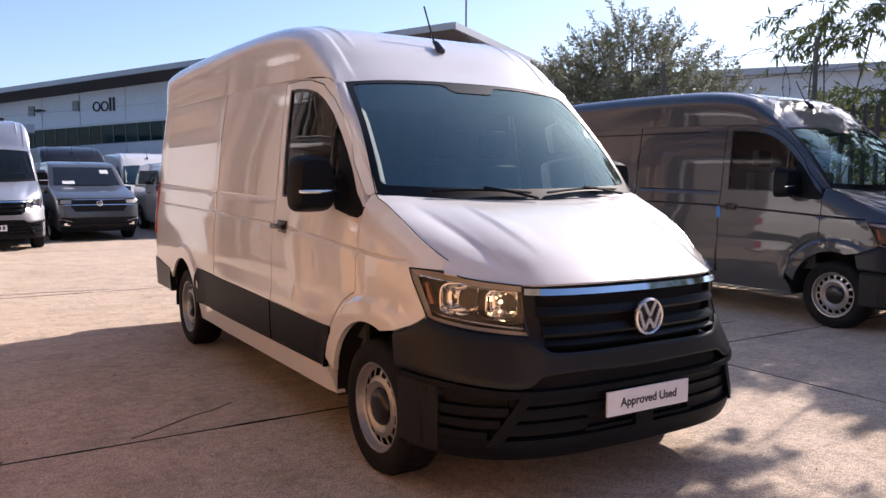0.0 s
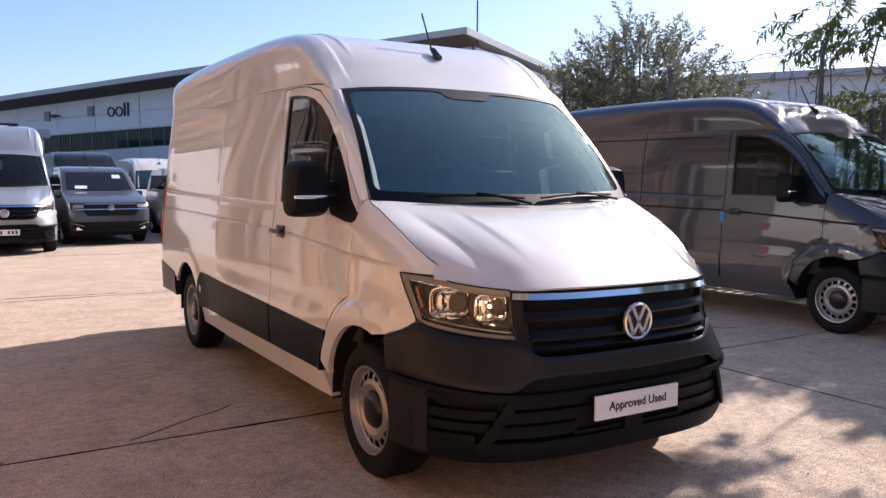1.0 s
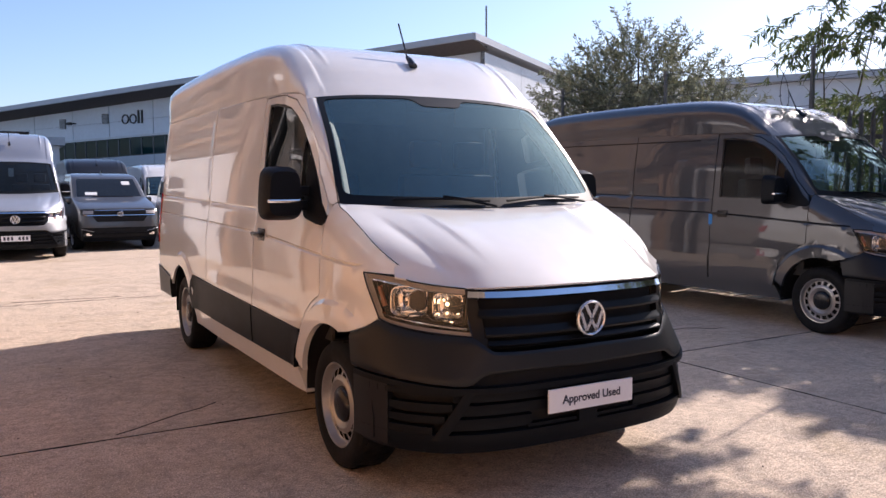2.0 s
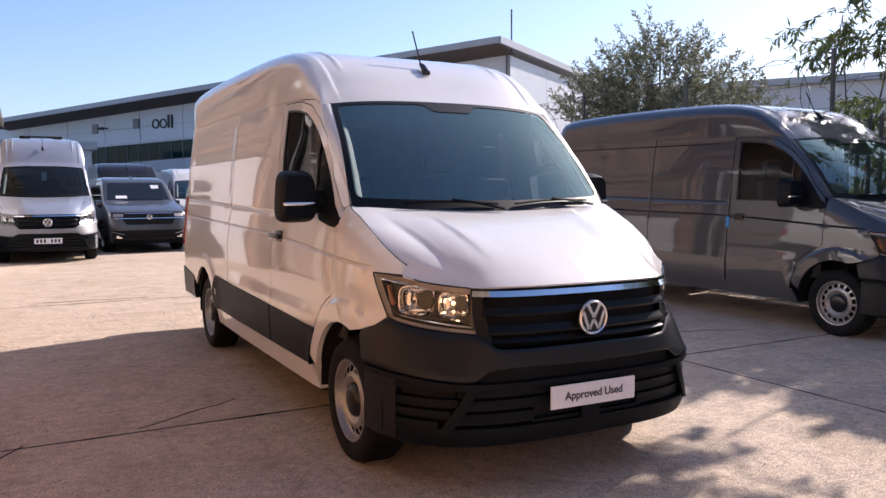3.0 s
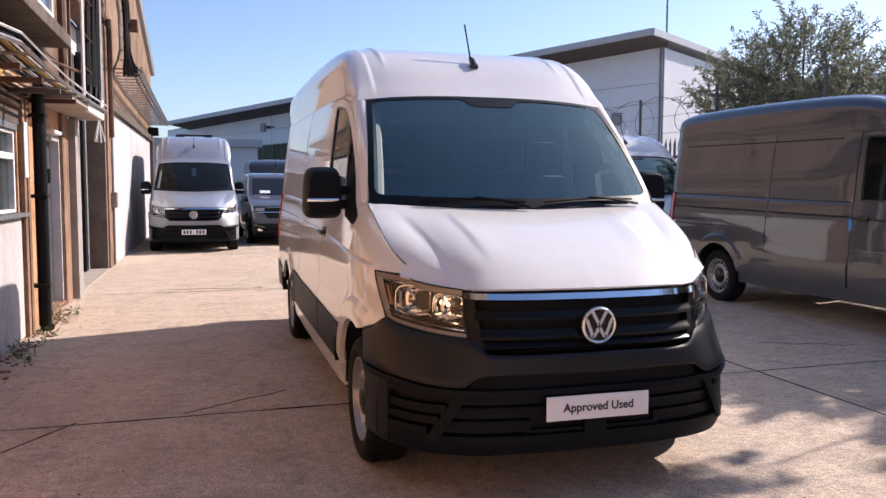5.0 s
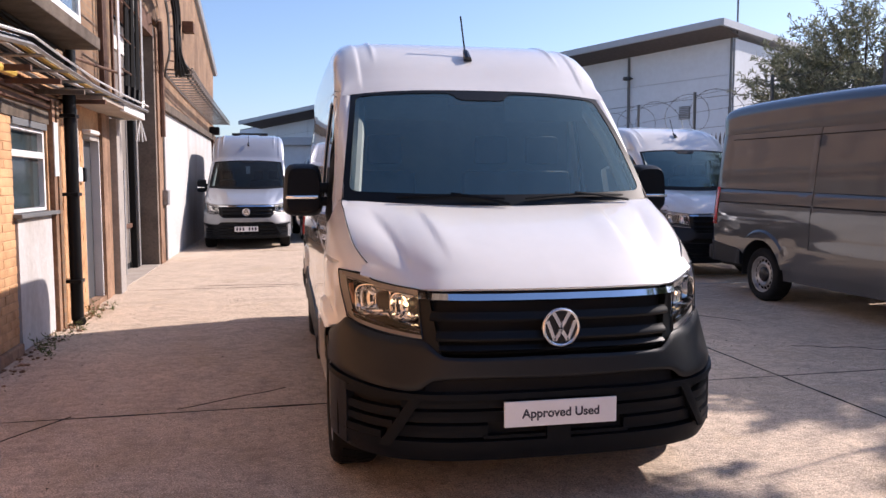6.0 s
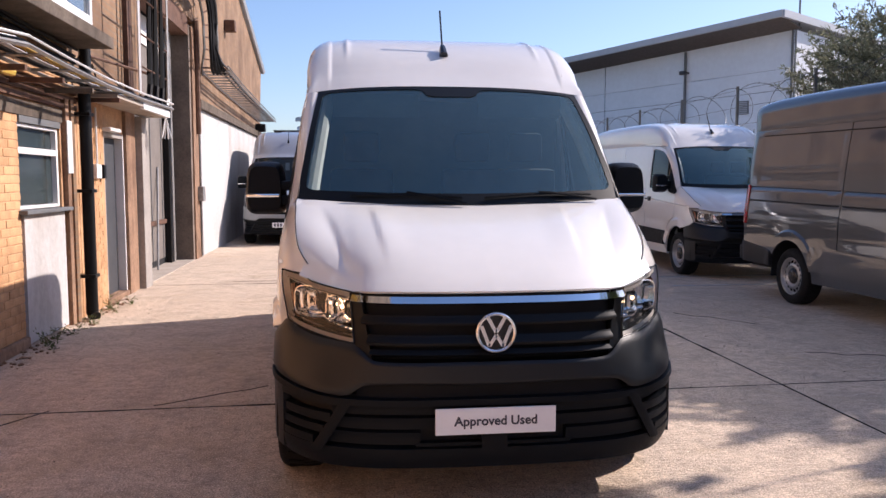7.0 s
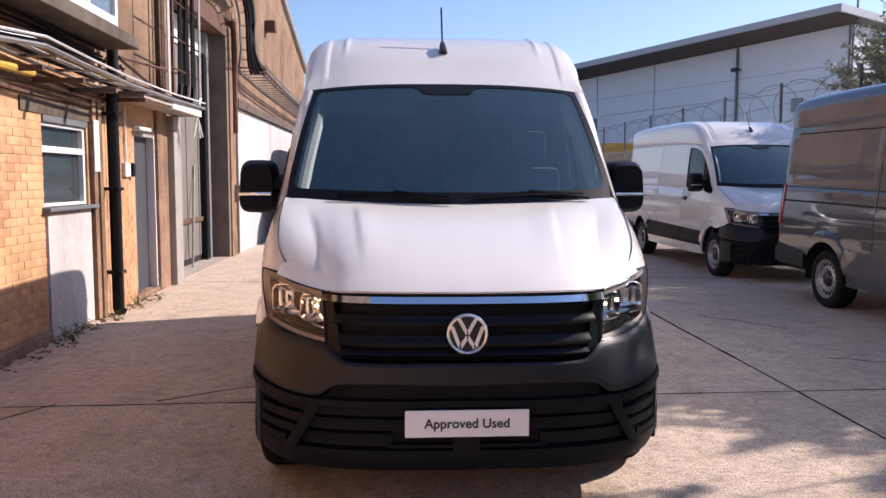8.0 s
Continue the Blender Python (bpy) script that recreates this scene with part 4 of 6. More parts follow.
def brick_far(name, a, b_, mortar):
    m = bpy.data.materials.new(name)
    m.use_nodes = True
    nt = m.node_tree
    L = nt.links.new
    bs = nt.nodes["Principled BSDF"]
    tc = nt.nodes.new("ShaderNodeTexCoord")
    sp = nt.nodes.new("ShaderNodeSeparateXYZ")
    cb = nt.nodes.new("ShaderNodeCombineXYZ")
    L(tc.outputs["Object"], sp.inputs[0])
    L(sp.outputs["Y"], cb.inputs["X"])
    L(sp.outputs["Z"], cb.inputs["Y"])
    br = nt.nodes.new("ShaderNodeTexBrick")
    br.inputs["Scale"].default_value = 1.0
    br.inputs["Brick Width"].default_value, br.inputs["Row Height"].default_value, br.inputs["Mortar Size"].default_value = 0.225, 0.075, 0.008
    br.inputs["Color1"].default_value, br.inputs["Color2"].default_value, br.inputs["Mortar"].default_value = (*a, 1), (*b_, 1), (*mortar, 1)
    L(cb.outputs[0], br.inputs["Vector"])
    n = nt.nodes.new("ShaderNodeTexNoise")
    n.inputs["Scale"].default_value, n.inputs["Detail"].default_value = 1.3, 7
    L(tc.outputs["Object"], n.inputs["Vector"])
    r = nt.nodes.new("ShaderNodeMapRange")
    r.inputs["From Min"].default_value, r.inputs["From Max"].default_value = 0.4, 0.75
    L(n.outputs[0], r.inputs["Value"])
    mx = nt.nodes.new("ShaderNodeMix")
    mx.data_type = 'RGBA'
    L(r.outputs[0], mx.inputs["Factor"])
    L(br.outputs["Color"], mx.inputs["A"])
    mx.inputs["B"].default_value = (*[v * 0.55 for v in b_], 1)
    L(mx.outputs["Result"], bs.inputs["Base Color"])
    bs.inputs["Roughness"].default_value = 0.9
    bp = nt.nodes.new("ShaderNodeBump")
    bp.inputs["Strength"].default_value, bp.inputs["Distance"].default_value = 0.5, 0.01
    bp.invert = True
    L(br.outputs["Fac"], bp.inputs["Height"])
    L(bp.outputs[0], bs.inputs["Normal"])
    return m


def leaf_mat(name, a, b_):
    m = bpy.data.materials.new(name)
    m.use_nodes = True
    nt = m.node_tree
    L = nt.links.new
    bs = nt.nodes["Principled BSDF"]
    gi = nt.nodes.new("ShaderNodeNewGeometry")
    mx = nt.nodes.new("ShaderNodeMix")
    mx.data_type = 'RGBA'
    mx.inputs["A"].default_value, mx.inputs["B"].default_value = (*a, 1), (*b_, 1)
    L(gi.outputs["Random Per Island"], mx.inputs["Factor"])
    L(mx.outputs["Result"], bs.inputs["Base Color"])
    bs.inputs["Roughness"].default_value = 0.5
    tr = nt.nodes.new("ShaderNodeBsdfTranslucent")
    L(mx.outputs["Result"], tr.inputs["Color"])
    ms = nt.nodes.new("ShaderNodeMixShader")
    ms.inputs[0].default_value = 0.35
    L(bs.outputs[0], ms.inputs[1])
    L(tr.outputs[0], ms.inputs[2])
    L(ms.outputs[0], nt.nodes["Material Output"].inputs["Surface"])
    return m


M_CONC = concrete("worn_concrete", (0.72, 0.575, 0.44), (0.60, 0.485, 0.375), (0.33, 0.27, 0.22), bump=0.7)
M_DIRT = concrete("joint_dirt", (0.022, 0.019, 0.017), (0.018, 0.016, 0.014), (0.03, 0.026, 0.022))
M_FARGND = concrete("far_ground", (0.24, 0.22, 0.20), (0.2, 0.18, 0.17), (0.16, 0.15, 0.14))
M_BRICK = mat("orange_brick", (0.64, 0.375, 0.185), 0.88, var=0.12, scale=9, fine=70, bump=0.5, bumpscale=60, rand=0.10)


def stain(m, dark, lo, hi, scale, stretch=(1, 1, 1)):
    """Broad weathering over a material, by the place in the world."""
    nt = m.node_tree
    b = nt.nodes["Principled BSDF"]
    src = b.inputs["Base Color"].links[0].from_socket
    ge, mp = nt.nodes.new("ShaderNodeNewGeometry"), nt.nodes.new("ShaderNodeMapping")
    mp.inputs["Scale"].default_value = stretch
    nt.links.new(ge.outputs["Position"], mp.inputs["Vector"])
    nz, mr, mx = nt.nodes.new("ShaderNodeTexNoise"), nt.nodes.new("ShaderNodeMapRange"), nt.nodes.new("ShaderNodeMix")
    nz.inputs["Scale"].default_value, nz.inputs["Detail"].default_value, nz.inputs["Roughness"].default_value = scale, 8, 0.65
    nt.links.new(mp.outputs[0], nz.inputs["Vector"])
    mr.inputs["From Min"].default_value, mr.inputs["From Max"].default_value = lo, hi
    nt.links.new(nz.outputs[0], mr.inputs["Value"])
    mx.data_type = 'RGBA'
    mx.blend_type = 'MULTIPLY'
    mx.inputs["B"].default_value = (*dark, 1)
    nt.links.new(mr.outputs[0], mx.inputs["Factor"])
    nt.links.new(src, mx.inputs["A"])
    nt.links.new(mx.outputs["Result"], b.inputs["Base Color"])


stain(M_BRICK, (0.62, 0.55, 0.48), 0.46, 0.68, 1.6)
M_MORTAR = mat("pale_mortar", (0.60, 0.365, 0.195), 0.95, var=0.2, scale=12, bump=0.4)
M_BRICKFAR = brick_far("weathered_brick", (0.30, 0.185, 0.10), (0.24, 0.14, 0.08), (0.22, 0.17, 0.12))
M_RENDER = mat("white_painted_wall", (0.52, 0.505, 0.495), 0.8, var=0.10, scale=0.9, fine=14, bump=0.3, bumpscale=25)
M_PIER = mat("stained_concrete_pier", (0.36, 0.22, 0.135), 0.9, var=0.22, scale=3, fine=30, bump=0.4, bumpscale=30)
M_GREYCOL = mat("grey_painted_concrete", (0.34, 0.31, 0.28), 0.85, var=0.12, scale=3, fine=30, bump=0.3)
M_REVEAL = mat("dull_brown_reveal", (0.20, 0.155, 0.12), 0.9, var=0.2, scale=3, fine=30, bump=0.3)
M_RUST = mat("rusty_brown_steel", (0.13, 0.062, 0.035), 0.8, var=0.25, scale=8, fine=60, bump=0.3)
M_CREAM = mat("cream_soffit_paint", (0.42, 0.36, 0.30), 0.85, var=0.14, scale=3, bump=0.2)
M_LEDGE = mat("weathered_concrete_ledge", (0.14, 0.108, 0.08), 0.9, var=0.25, scale=4, fine=40, bump=0.4)
M_UPVC = mat("white_window_frame", (0.72, 0.71, 0.70), 0.45, var=0.06)
M_FROST = mat("grey_obscured_glass", (0.20, 0.235, 0.225), 0.22, var=0.18, scale=5, fine=40)
M_PANE = mat("dull_window_glass", (0.045, 0.06, 0.062), 0.12, var=0.25, scale=3, fine=30)
M_SKYGLASS = mat("reflective_window_glass", (0.25, 0.29, 0.32), 0.06, metal=0.6, var=0.1)
M_DOORG = mat("grey_door_paint", (0.055, 0.058, 0.065), 0.5, var=0.1)
M_SHUT = mat("dull_grey_roller_door", (0.185, 0.16, 0.14), 0.65, var=0.15, scale=2, fine=25, bump=0.15)
M_GALV = mat("galvanised_steel", (0.36, 0.35, 0.34), 0.5, metal=0.6, var=0.2, scale=10)
M_CABLE = mat("black_cable", (0.007, 0.007, 0.008), 0.6, spec=0.12)
M_YELCAB = mat("yellow_pipe", (0.55, 0.36, 0.05), 0.6)
M_PIPE = mat("black_downpipe", (0.008, 0.008, 0.009), 0.4, var=0.2, scale=12, spec=0.2)
M_CLAD = mat("grey_blue_cladding", (0.66, 0.70, 0.76), 0.5, var=0.05, scale=0.6, fine=4)
M_CLADL = mat("pale_cladding", (0.60, 0.62, 0.65), 0.5, var=0.05, scale=0.6, fine=4)
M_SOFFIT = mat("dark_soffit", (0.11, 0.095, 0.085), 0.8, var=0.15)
M_FASCIA = mat("pale_fascia", (0.42, 0.44, 0.47), 0.5, var=0.06)
M_DKGLASS = mat("dark_green_glazing", (0.010, 0.036, 0.036), 0.08, var=0.3, scale=0.8, spec=0.12)
M_SIGN = mat("dark_sign_letters", (0.03, 0.03, 0.035), 0.5)
M_GRGLASS = mat("grey_green_glazing", (0.028, 0.058, 0.06), 0.15, var=0.3, scale=0.8, spec=0.12)
M_LOUVRE = mat("grey_louvre", (0.14, 0.145, 0.15), 0.6)
M_FENCE = mat("grey_fence_steel", (0.17, 0.17, 0.165), 0.55, metal=0.4, var=0.2)
M_WIRE = mat("razor_wire_steel", (0.13, 0.13, 0.13), 0.5, metal=0.6, var=0.2)
M_BARK = mat("grey_brown_bark", (0.12, 0.095, 0.07), 0.9, var=0.25, bump=0.5)
M_LEAF = leaf_mat("grey_green_leaves", (0.12, 0.135, 0.085), (0.28, 0.29, 0.19))
M_LEAF2 = leaf_mat("fresh_green_leaves", (0.07, 0.11, 0.035), (0.17, 0.20, 0.07))
M_WEED = leaf_mat("weed_leaves", (0.06, 0.09, 0.02), (0.16, 0.16, 0.05))
M_YELLOW = mat("yellow_painted_steel", (0.42, 0.27, 0.03), 0.6, var=0.15)
M_BACKWALL = mat("unseen_back_wall", (0.30, 0.24, 0.19), 0.9, var=0.15, scale=1.5)

stain(M_MORTAR, (0.62, 0.55, 0.48), 0.46, 0.68, 1.6)
stain(M_BRICKFAR, (0.55, 0.50, 0.45), 0.48, 0.70, 0.9, (1, 1, 0.4))
stain(M_RENDER, (0.72, 0.66, 0.60), 0.50, 0.74, 1.1, (1, 1, 0.35))
stain(M_PIER, (0.50, 0.45, 0.42), 0.46, 0.66, 2.2, (1, 1, 0.3))
stain(M_LEDGE, (0.50, 0.46, 0.42), 0.44, 0.64, 2.5, (1, 1, 0.4))

X0 = -3.45  # face of the brick building

# ---- ground: one sheet to the horizon, cast slabs with open joints ----
ground = part("ground", grid([[(-600, -600, -0.03), (600, -600, -0.03)], [(-600, 600, -0.03), (600, 600, -0.03)]]), M_FARGND, None)
tagged(ground, "dusty worn concrete yard ground", kind="structure")
rng = random.Random(5)
part("joint_bed", grid([[(-3.6, -18, -0.022), (26, -18, -0.022)], [(-3.6, 46, -0.022), (26, 46, -0.022)]]), M_DIRT, ground)


def joint_x(k, y):
    return 2.495 + 0.006 * y if k == 0 else (-3.9 if k < 0 else 3.0 + 6.1 * k)


def joint_y(j, x):
    return 2.04 + 0.024 * x + (6.35 * j if j < 2 else 12.7 + 5.9 * (j - 2))


def slab(k, j):
    g = 0.004
    n = 26
    pts = []
    corners = []
    for dj, dk in ((0, 0), (0, 1), (1, 1), (1, 0)):
        y = joint_y(j + dj, joint_x(k + dk, joint_y(j + dj, 0)))
        corners.append((joint_x(k + dk, y), y))
    cx = sum(c[0] for c in corners) / 4
    cy = sum(c[1] for c in corners) / 4
    loop = []
    for a, b in zip(corners, corners[1:] + corners[:1]):
        for i in range(n):
            t = i / n
            x, y = a[0] + (b[0] - a[0]) * t, a[1] + (b[1] - a[1]) * t
            d = g + 0.010 * max(0.0, noise.noise((x * 4.3, y * 4.3, 1.5 * k)) + 0.35) + rng.random() * 0.005
            dx, dy = cx - x, cy - y
            l = math.hypot(dx, dy)
            loop.append((x + dx / l * d * 1.3, y + dy / l * d * 1.3))
    bm = bmesh.new()
    inn = [bm.verts.new((x, y, 0.0)) for x, y in loop]
    low = [bm.verts.new((x, y, -0.06)) for x, y in loop]
    N = len(loop)
    for i in range(N):
        bm.faces.new((low[i], low[(i + 1) % N], inn[(i + 1) % N], inn[i]))
    for f_ in bm.faces:
        f_.material_index = 1
    bm.faces.new(inn).material_index = 0
    part("slab", bm, M_CONC, ground, smooth=False).data.materials.append(M_DIRT)


for k in range(-1, 4):
    for j in range(-3, 6):
        slab(k, j)

# hairline cracks, a drain cover's frame of ticks and grit lying about
bm = bmesh.new()
for x0, y0, x1, y1 in ((-2.3, 8.62, -1.0, 8.55), (3.0, 5.2, 3.6, 4.4), (-2.55, 2.0, -2.95, 1.35), (3.3, 3.1, 4.1, 2.75), (-1.9, 2.06, -1.2, 2.5)):
    pts = []
    for i in range(25):
        t = i / 24
        w = 0.05 * noise.noise((x0 + 4 * t, y0, 3.3))
        pts.append((x0 + (x1 - x0) * t + w, y0 + (y1 - y0) * t + w * 1.4, 0.0))
    tube(pts, 0.0045, 4, bm)
tagged(part("crack", bm, M_DIRT, None, "dark cracks in the concrete"), kind="stuff")
bm = bmesh.new()
for i in range(260):
    x, y = rng.uniform(-3.2, 4.5), rng.uniform(-1.5, 9.0)
    r = rng.uniform(0.003, 0.008)
    q = bmesh.ops.create_icosphere(bm, subdivisions=1, radius=r)
    bmesh.ops.scale(bm, vec=(1.2, 0.9, 0.6), verts=q["verts"])
    bmesh.ops.translate(bm, vec=(x, y, r * 0.3), verts=q["verts"])
tagged(part("grit", bm, M_DIRT, None, "loose dark grit on the concrete"), kind="stuff")
bm = bmesh.new()
for i in range(130):
    x, y = X0 + 0.04 + abs(rng.gauss(0, 0.09)), rng.uniform(2.2, 7.0)
    r = rng.uniform(0.006, 0.022)
    q = bmesh.ops.create_icosphere(bm, subdivisions=1, radius=r)
    bmesh.ops.scale(bm, vec=(rng.uniform(0.8, 1.4), rng.uniform(0.8, 1.4), 0.7), verts=q["verts"])
    bmesh.ops.translate(bm, vec=(x, y, r * 0.4), verts=q["verts"])
tagged(part("rubble", bm, M_PIER, None, "small rubble along the wall's foot", False), kind="stuff")
# pale painted line behind the parked vans
M_LINE = mat("worn_white_line", (0.55, 0.53, 0.50), 0.8, var=0.3, scale=9, fine=60)
for k in range(16):
    y = 2.4 + 0.33 * k
    tagged(part("bay_mark", bx(6.30, 6.52, y, y + 0.16, 0.0015, 0.006), M_LINE, None, "worn white paint mark on the concrete", False), category="road marking", group="bay marks", kind="structure")
for y in (7.35, 8.35):
    tagged(part("bay_line", bx(3.9, 6.8, y, y + 0.07, 0.0015, 0.006), M_LINE, None, "worn white bay line on the concrete", False), category="road marking", group="bay marks", kind="structure")

# ---- far building ----
far = thing("warehouse", pose(21.2, 36.2, 0, 0, 0, -55), "grey clad warehouse with a rising roof and dark soffit", "building", kind="structure")
zr = lambda x: 8.97 + 0.0595 * x


def slant(x0, x1, y0, y1, f0, f1, bm=None):
    """A block whose lower and upper faces follow f0(x), f1(x)."""
    bm = bm or bmesh.new()
    v = [bm.verts.new((x, y, f(x))) for f in (f0, f1) for y in (y0, y1) for x in (x0, x1)]
    for f in ((0, 2, 3, 1), (4, 5, 7, 6), (0, 1, 5, 4), (2, 6, 7, 3), (0, 4, 6, 2), (1, 3, 7, 5)):
        bm.faces.new([v[i] for i in f])
    return bm


zs = lambda x: 4.75 + 0.035 * (x + 33.0)
part("wall", slant(-46, 1.2, 0.05, 0.4, lambda x: -1, lambda x: zr(x) + 0.3), M_LOUVRE, far, smooth=False)
xs = [-46, -40, -35.5, -31.4, -27.7, -23.5, -19.3, -14.9, -10.45, -4.9, 1.2]
for a, c in zip(xs, xs[1:]):
    part("panel", slant(a + 0.03, c - 0.03, -0.02, 0.06, lambda x: zs(x) + 1.22, lambda x: zr(x) + 0.2), M_CLAD, far, smooth=False)
    part("panel", slant(a + 0.03, c - 0.03, -0.02, 0.06, lambda x: zs(x) + 0.16, lambda x: zs(x) + 1.2), M_CLAD, far, smooth=False)
    part("panel", slant(a + 0.03, c - 0.03, -0.02, 0.06, lambda x: -1.0, lambda x: zs(x) - 1.27 if a < -15 else zs(x) + 0.13), M_CLADL if a < -15 else M_CLAD, far, smooth=False)
part("band", slant(-46, -14.5, -0.06, 0.05, lambda x: zs(x) + 0.02, lambda x: zs(x) + 0.17), M_CLADL, far, smooth=False)
k = 0
x = -45.5
while x < -16:
    w = part("window", slant(x, x + 1.02, -0.012, 0.05, lambda q: zs(q) - 1.2, lambda q: zs(q) - 0.02), (M_DKGLASS, M_DKGLASS, M_GRGLASS, M_DKGLASS, M_GRGLASS, M_DKGLASS, M_DKGLASS, M_FROST if k > 20 else M_DKGLASS)[k * 5 % 8], far, smooth=False)
    part("window_frame", slant(x + 1.02, x + 1.10, -0.05, 0.05, lambda q: zs(q) - 1.25, lambda q: zs(q)), M_LOUVRE, far, smooth=False)
    x += 1.10
    k += 1
part("side_wall", bx(0.9, 1.2, 0.4, 30, -1, 9.0), M_CLADL, far, smooth=False)
for i in range(5):
    part("panel", bx(1.2, 1.25, 0.1 + 6 * i, 6.05 + 6 * i, 0, 9.0), M_CLADL, far, smooth=False)
bm = slant(-42.5, 1.5, -2.1, 0.02, lambda x: zr(x) - 0.02, lambda x: zr(x) + 0.02)
for v in bm.verts:
    if v.co.y < -1:
        v.co.z += 0.33
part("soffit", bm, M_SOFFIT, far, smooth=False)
part("fascia", slant(-42.6, 1.55, -2.25, -2.08, lambda x: zr(x) + 0.27, lambda x: zr(x) + 0.60), M_FASCIA, far, smooth=False)
part("roof", slant(-42.6, 1.5, -2.1, 30, lambda x: zr(x) + 0.36, lambda x: zr(x) + 0.58), M_FASCIA, far, smooth=False)
part("verge", bx(1.5, 1.66, -2.2, 30, 9.30, 9.66), M_FASCIA, far, smooth=False)
for x, z in ((-32.4, 6.17), (-28.05, 6.4), (-1.45, 5.3)):
    lv = part("louvre_frame", bx(x - 0.31, x + 0.31, -0.09, -0.02, z - 0.34, z + 0.36), M_LOUVRE, far, smooth=False)
    for i in range(7):
        part("slat", bx(x - 0.28, x + 0.28, -0.13, -0.09, z - 0.31 + 0.095 * i, z - 0.265 + 0.095 * i), M_FASCIA, lv, smooth=False)
for x, z in ((-31.1, 6.18), (-4.75, 7.45)):
    c = part("camera_arm", tube([(x, -0.02, z), (x, -0.5, z)], 0.06), M_SIGN, far)
    part("camera_dome", bx(x - 0.2, x + 0.2, -0.72, -0.45, z - 0.16, z + 0.06, 0.07), M_SIGN, c)
for x, z0, z1 in ((-4.9, 3, 8.6), (1.15, 0, 9.0)):
    part("downpipe", tube([(x, -0.12, z0), (x, -0.12, z1)], 0.07), M_LOUVRE, far)
part("mast", tube([(1.2, 0.4, 9.0), (1.2, 0.4, 11.6)], 0.05), M_LOUVRE, far)
# wall sign as plain rings and bars
bm = bmesh.new()
for cx in (-26.1, -25.35):
    tube([(cx + 0.30 * math.cos(a), -0.06, 6.31 + 0.30 * math.sin(a)) for a in [2 * math.pi * i / 24 for i in range(25)]], 0.055, 6, bm)
for cx in (-24.82, -24.5):
    box(bm, cx - 0.06, cx + 0.06, -0.12, -0.02, 5.98, 6.9)
part("sign_shape", bm, M_SIGN, far, "dark rings and bars of a wall sign")

low = thing("low_shed", pose(-6.5, 52, 0), "pale low shed far behind the yard", "building", kind="structure")
part("wall", bx(-4, 8, 0, 6, -1, 4.1), M_CLADL, low, smooth=False)
part("roof", bx(-4.3, 8.3, -0.4, 6, 4.1, 4.6), M_FASCIA, low, smooth=False)
shed = thing("far_shed", pose(30.5, 20.8, 0, 0, 0, -57), "long pale shed far beyond the fence", "building", kind="structure")
part("wall", bx(-9, 9, 0, 8, -1, 6.3), M_CLADL, shed, smooth=False)
for i in range(6):
    part("panel", bx(-8.95 + 3 * i, -6.05 + 3 * i, -0.05, 0.02, 0, 6.1), M_CLADL, shed, smooth=False)
part("roof", bx(-9.4, 9.4, -0.5, 8, 6.3, 6.6), M_FASCIA, shed, smooth=False)
cont = thing("yellow_shed", pose(9.6, 29.0, 0, 0, 0, -15), "small shed with a yellow fascia beyond the fence", "shed")
part("wall", bx(-1.6, 2.4, 0, 2.4, 0, 2.15), M_CLADL, cont, smooth=False)
part("fascia", bx(-1.75, 2.5, -0.2, 2.5, 2.15, 2.95), M_YELLOW, cont, smooth=False)
for i in range(4):
    part("post", bx(-1.5 + 1.2 * i, -1.38 + 1.2 * i, -0.15, -0.03, 0, 2.15), M_UPVC, cont, smooth=False)

# ---- old brick building along the yard ----
old = thing("brick_building", pose(0, 0, 0), "old brick workshop with patched walls, pipes and cable trays", "building", kind="structure")
B = lambda name, bm, material, label="", parent=None, sm=False: part(name, bm, material, parent or old, label, sm)
# walls, with openings for window, door and loading bay
B("wall", bx(X0 - 0.30, X0 - 0.005, -16, 4.10, -0.1, 5.6), M_MORTAR)
B("wall", bx(X0 - 0.30, X0 - 0.005, 5.15, 6.60, -0.1, 2.42), M_MORTAR)
B("wall", bx(X0 - 0.30, X0 - 0.03, 4.10, 5.15, -0.1, 1.18), M_MORTAR)
B("wall", bx(X0 - 0.30, X0 - 0.012, 4.10, 5.15, 2.05, 5.6), M_MORTAR)
B("wall", bx(X0 - 0.30, X0 - 0.012, 5.15, 8.35, 2.42, 5.6), M_BRICKFAR)
B("wall", bx(X0 - 0.30, X0 - 0.012, 6.60, 7.45, 2.06, 2.42), M_MORTAR)
B("lintel", bx(X0 - 0.30, X0 - 0.004, 8.35, 11.95, 4.10, 4.45), M_RUST)
B("wall", bx(X0 - 0.30, X0 - 0.012, 8.35, 12.62, 4.45, 7.2), M_BRICKFAR)
B("white_wall", bx(X0 - 0.30, X0 + 0.01, 12.62, 24.0, -0.1, 2.85), M_RENDER, "white-painted rendered wall")
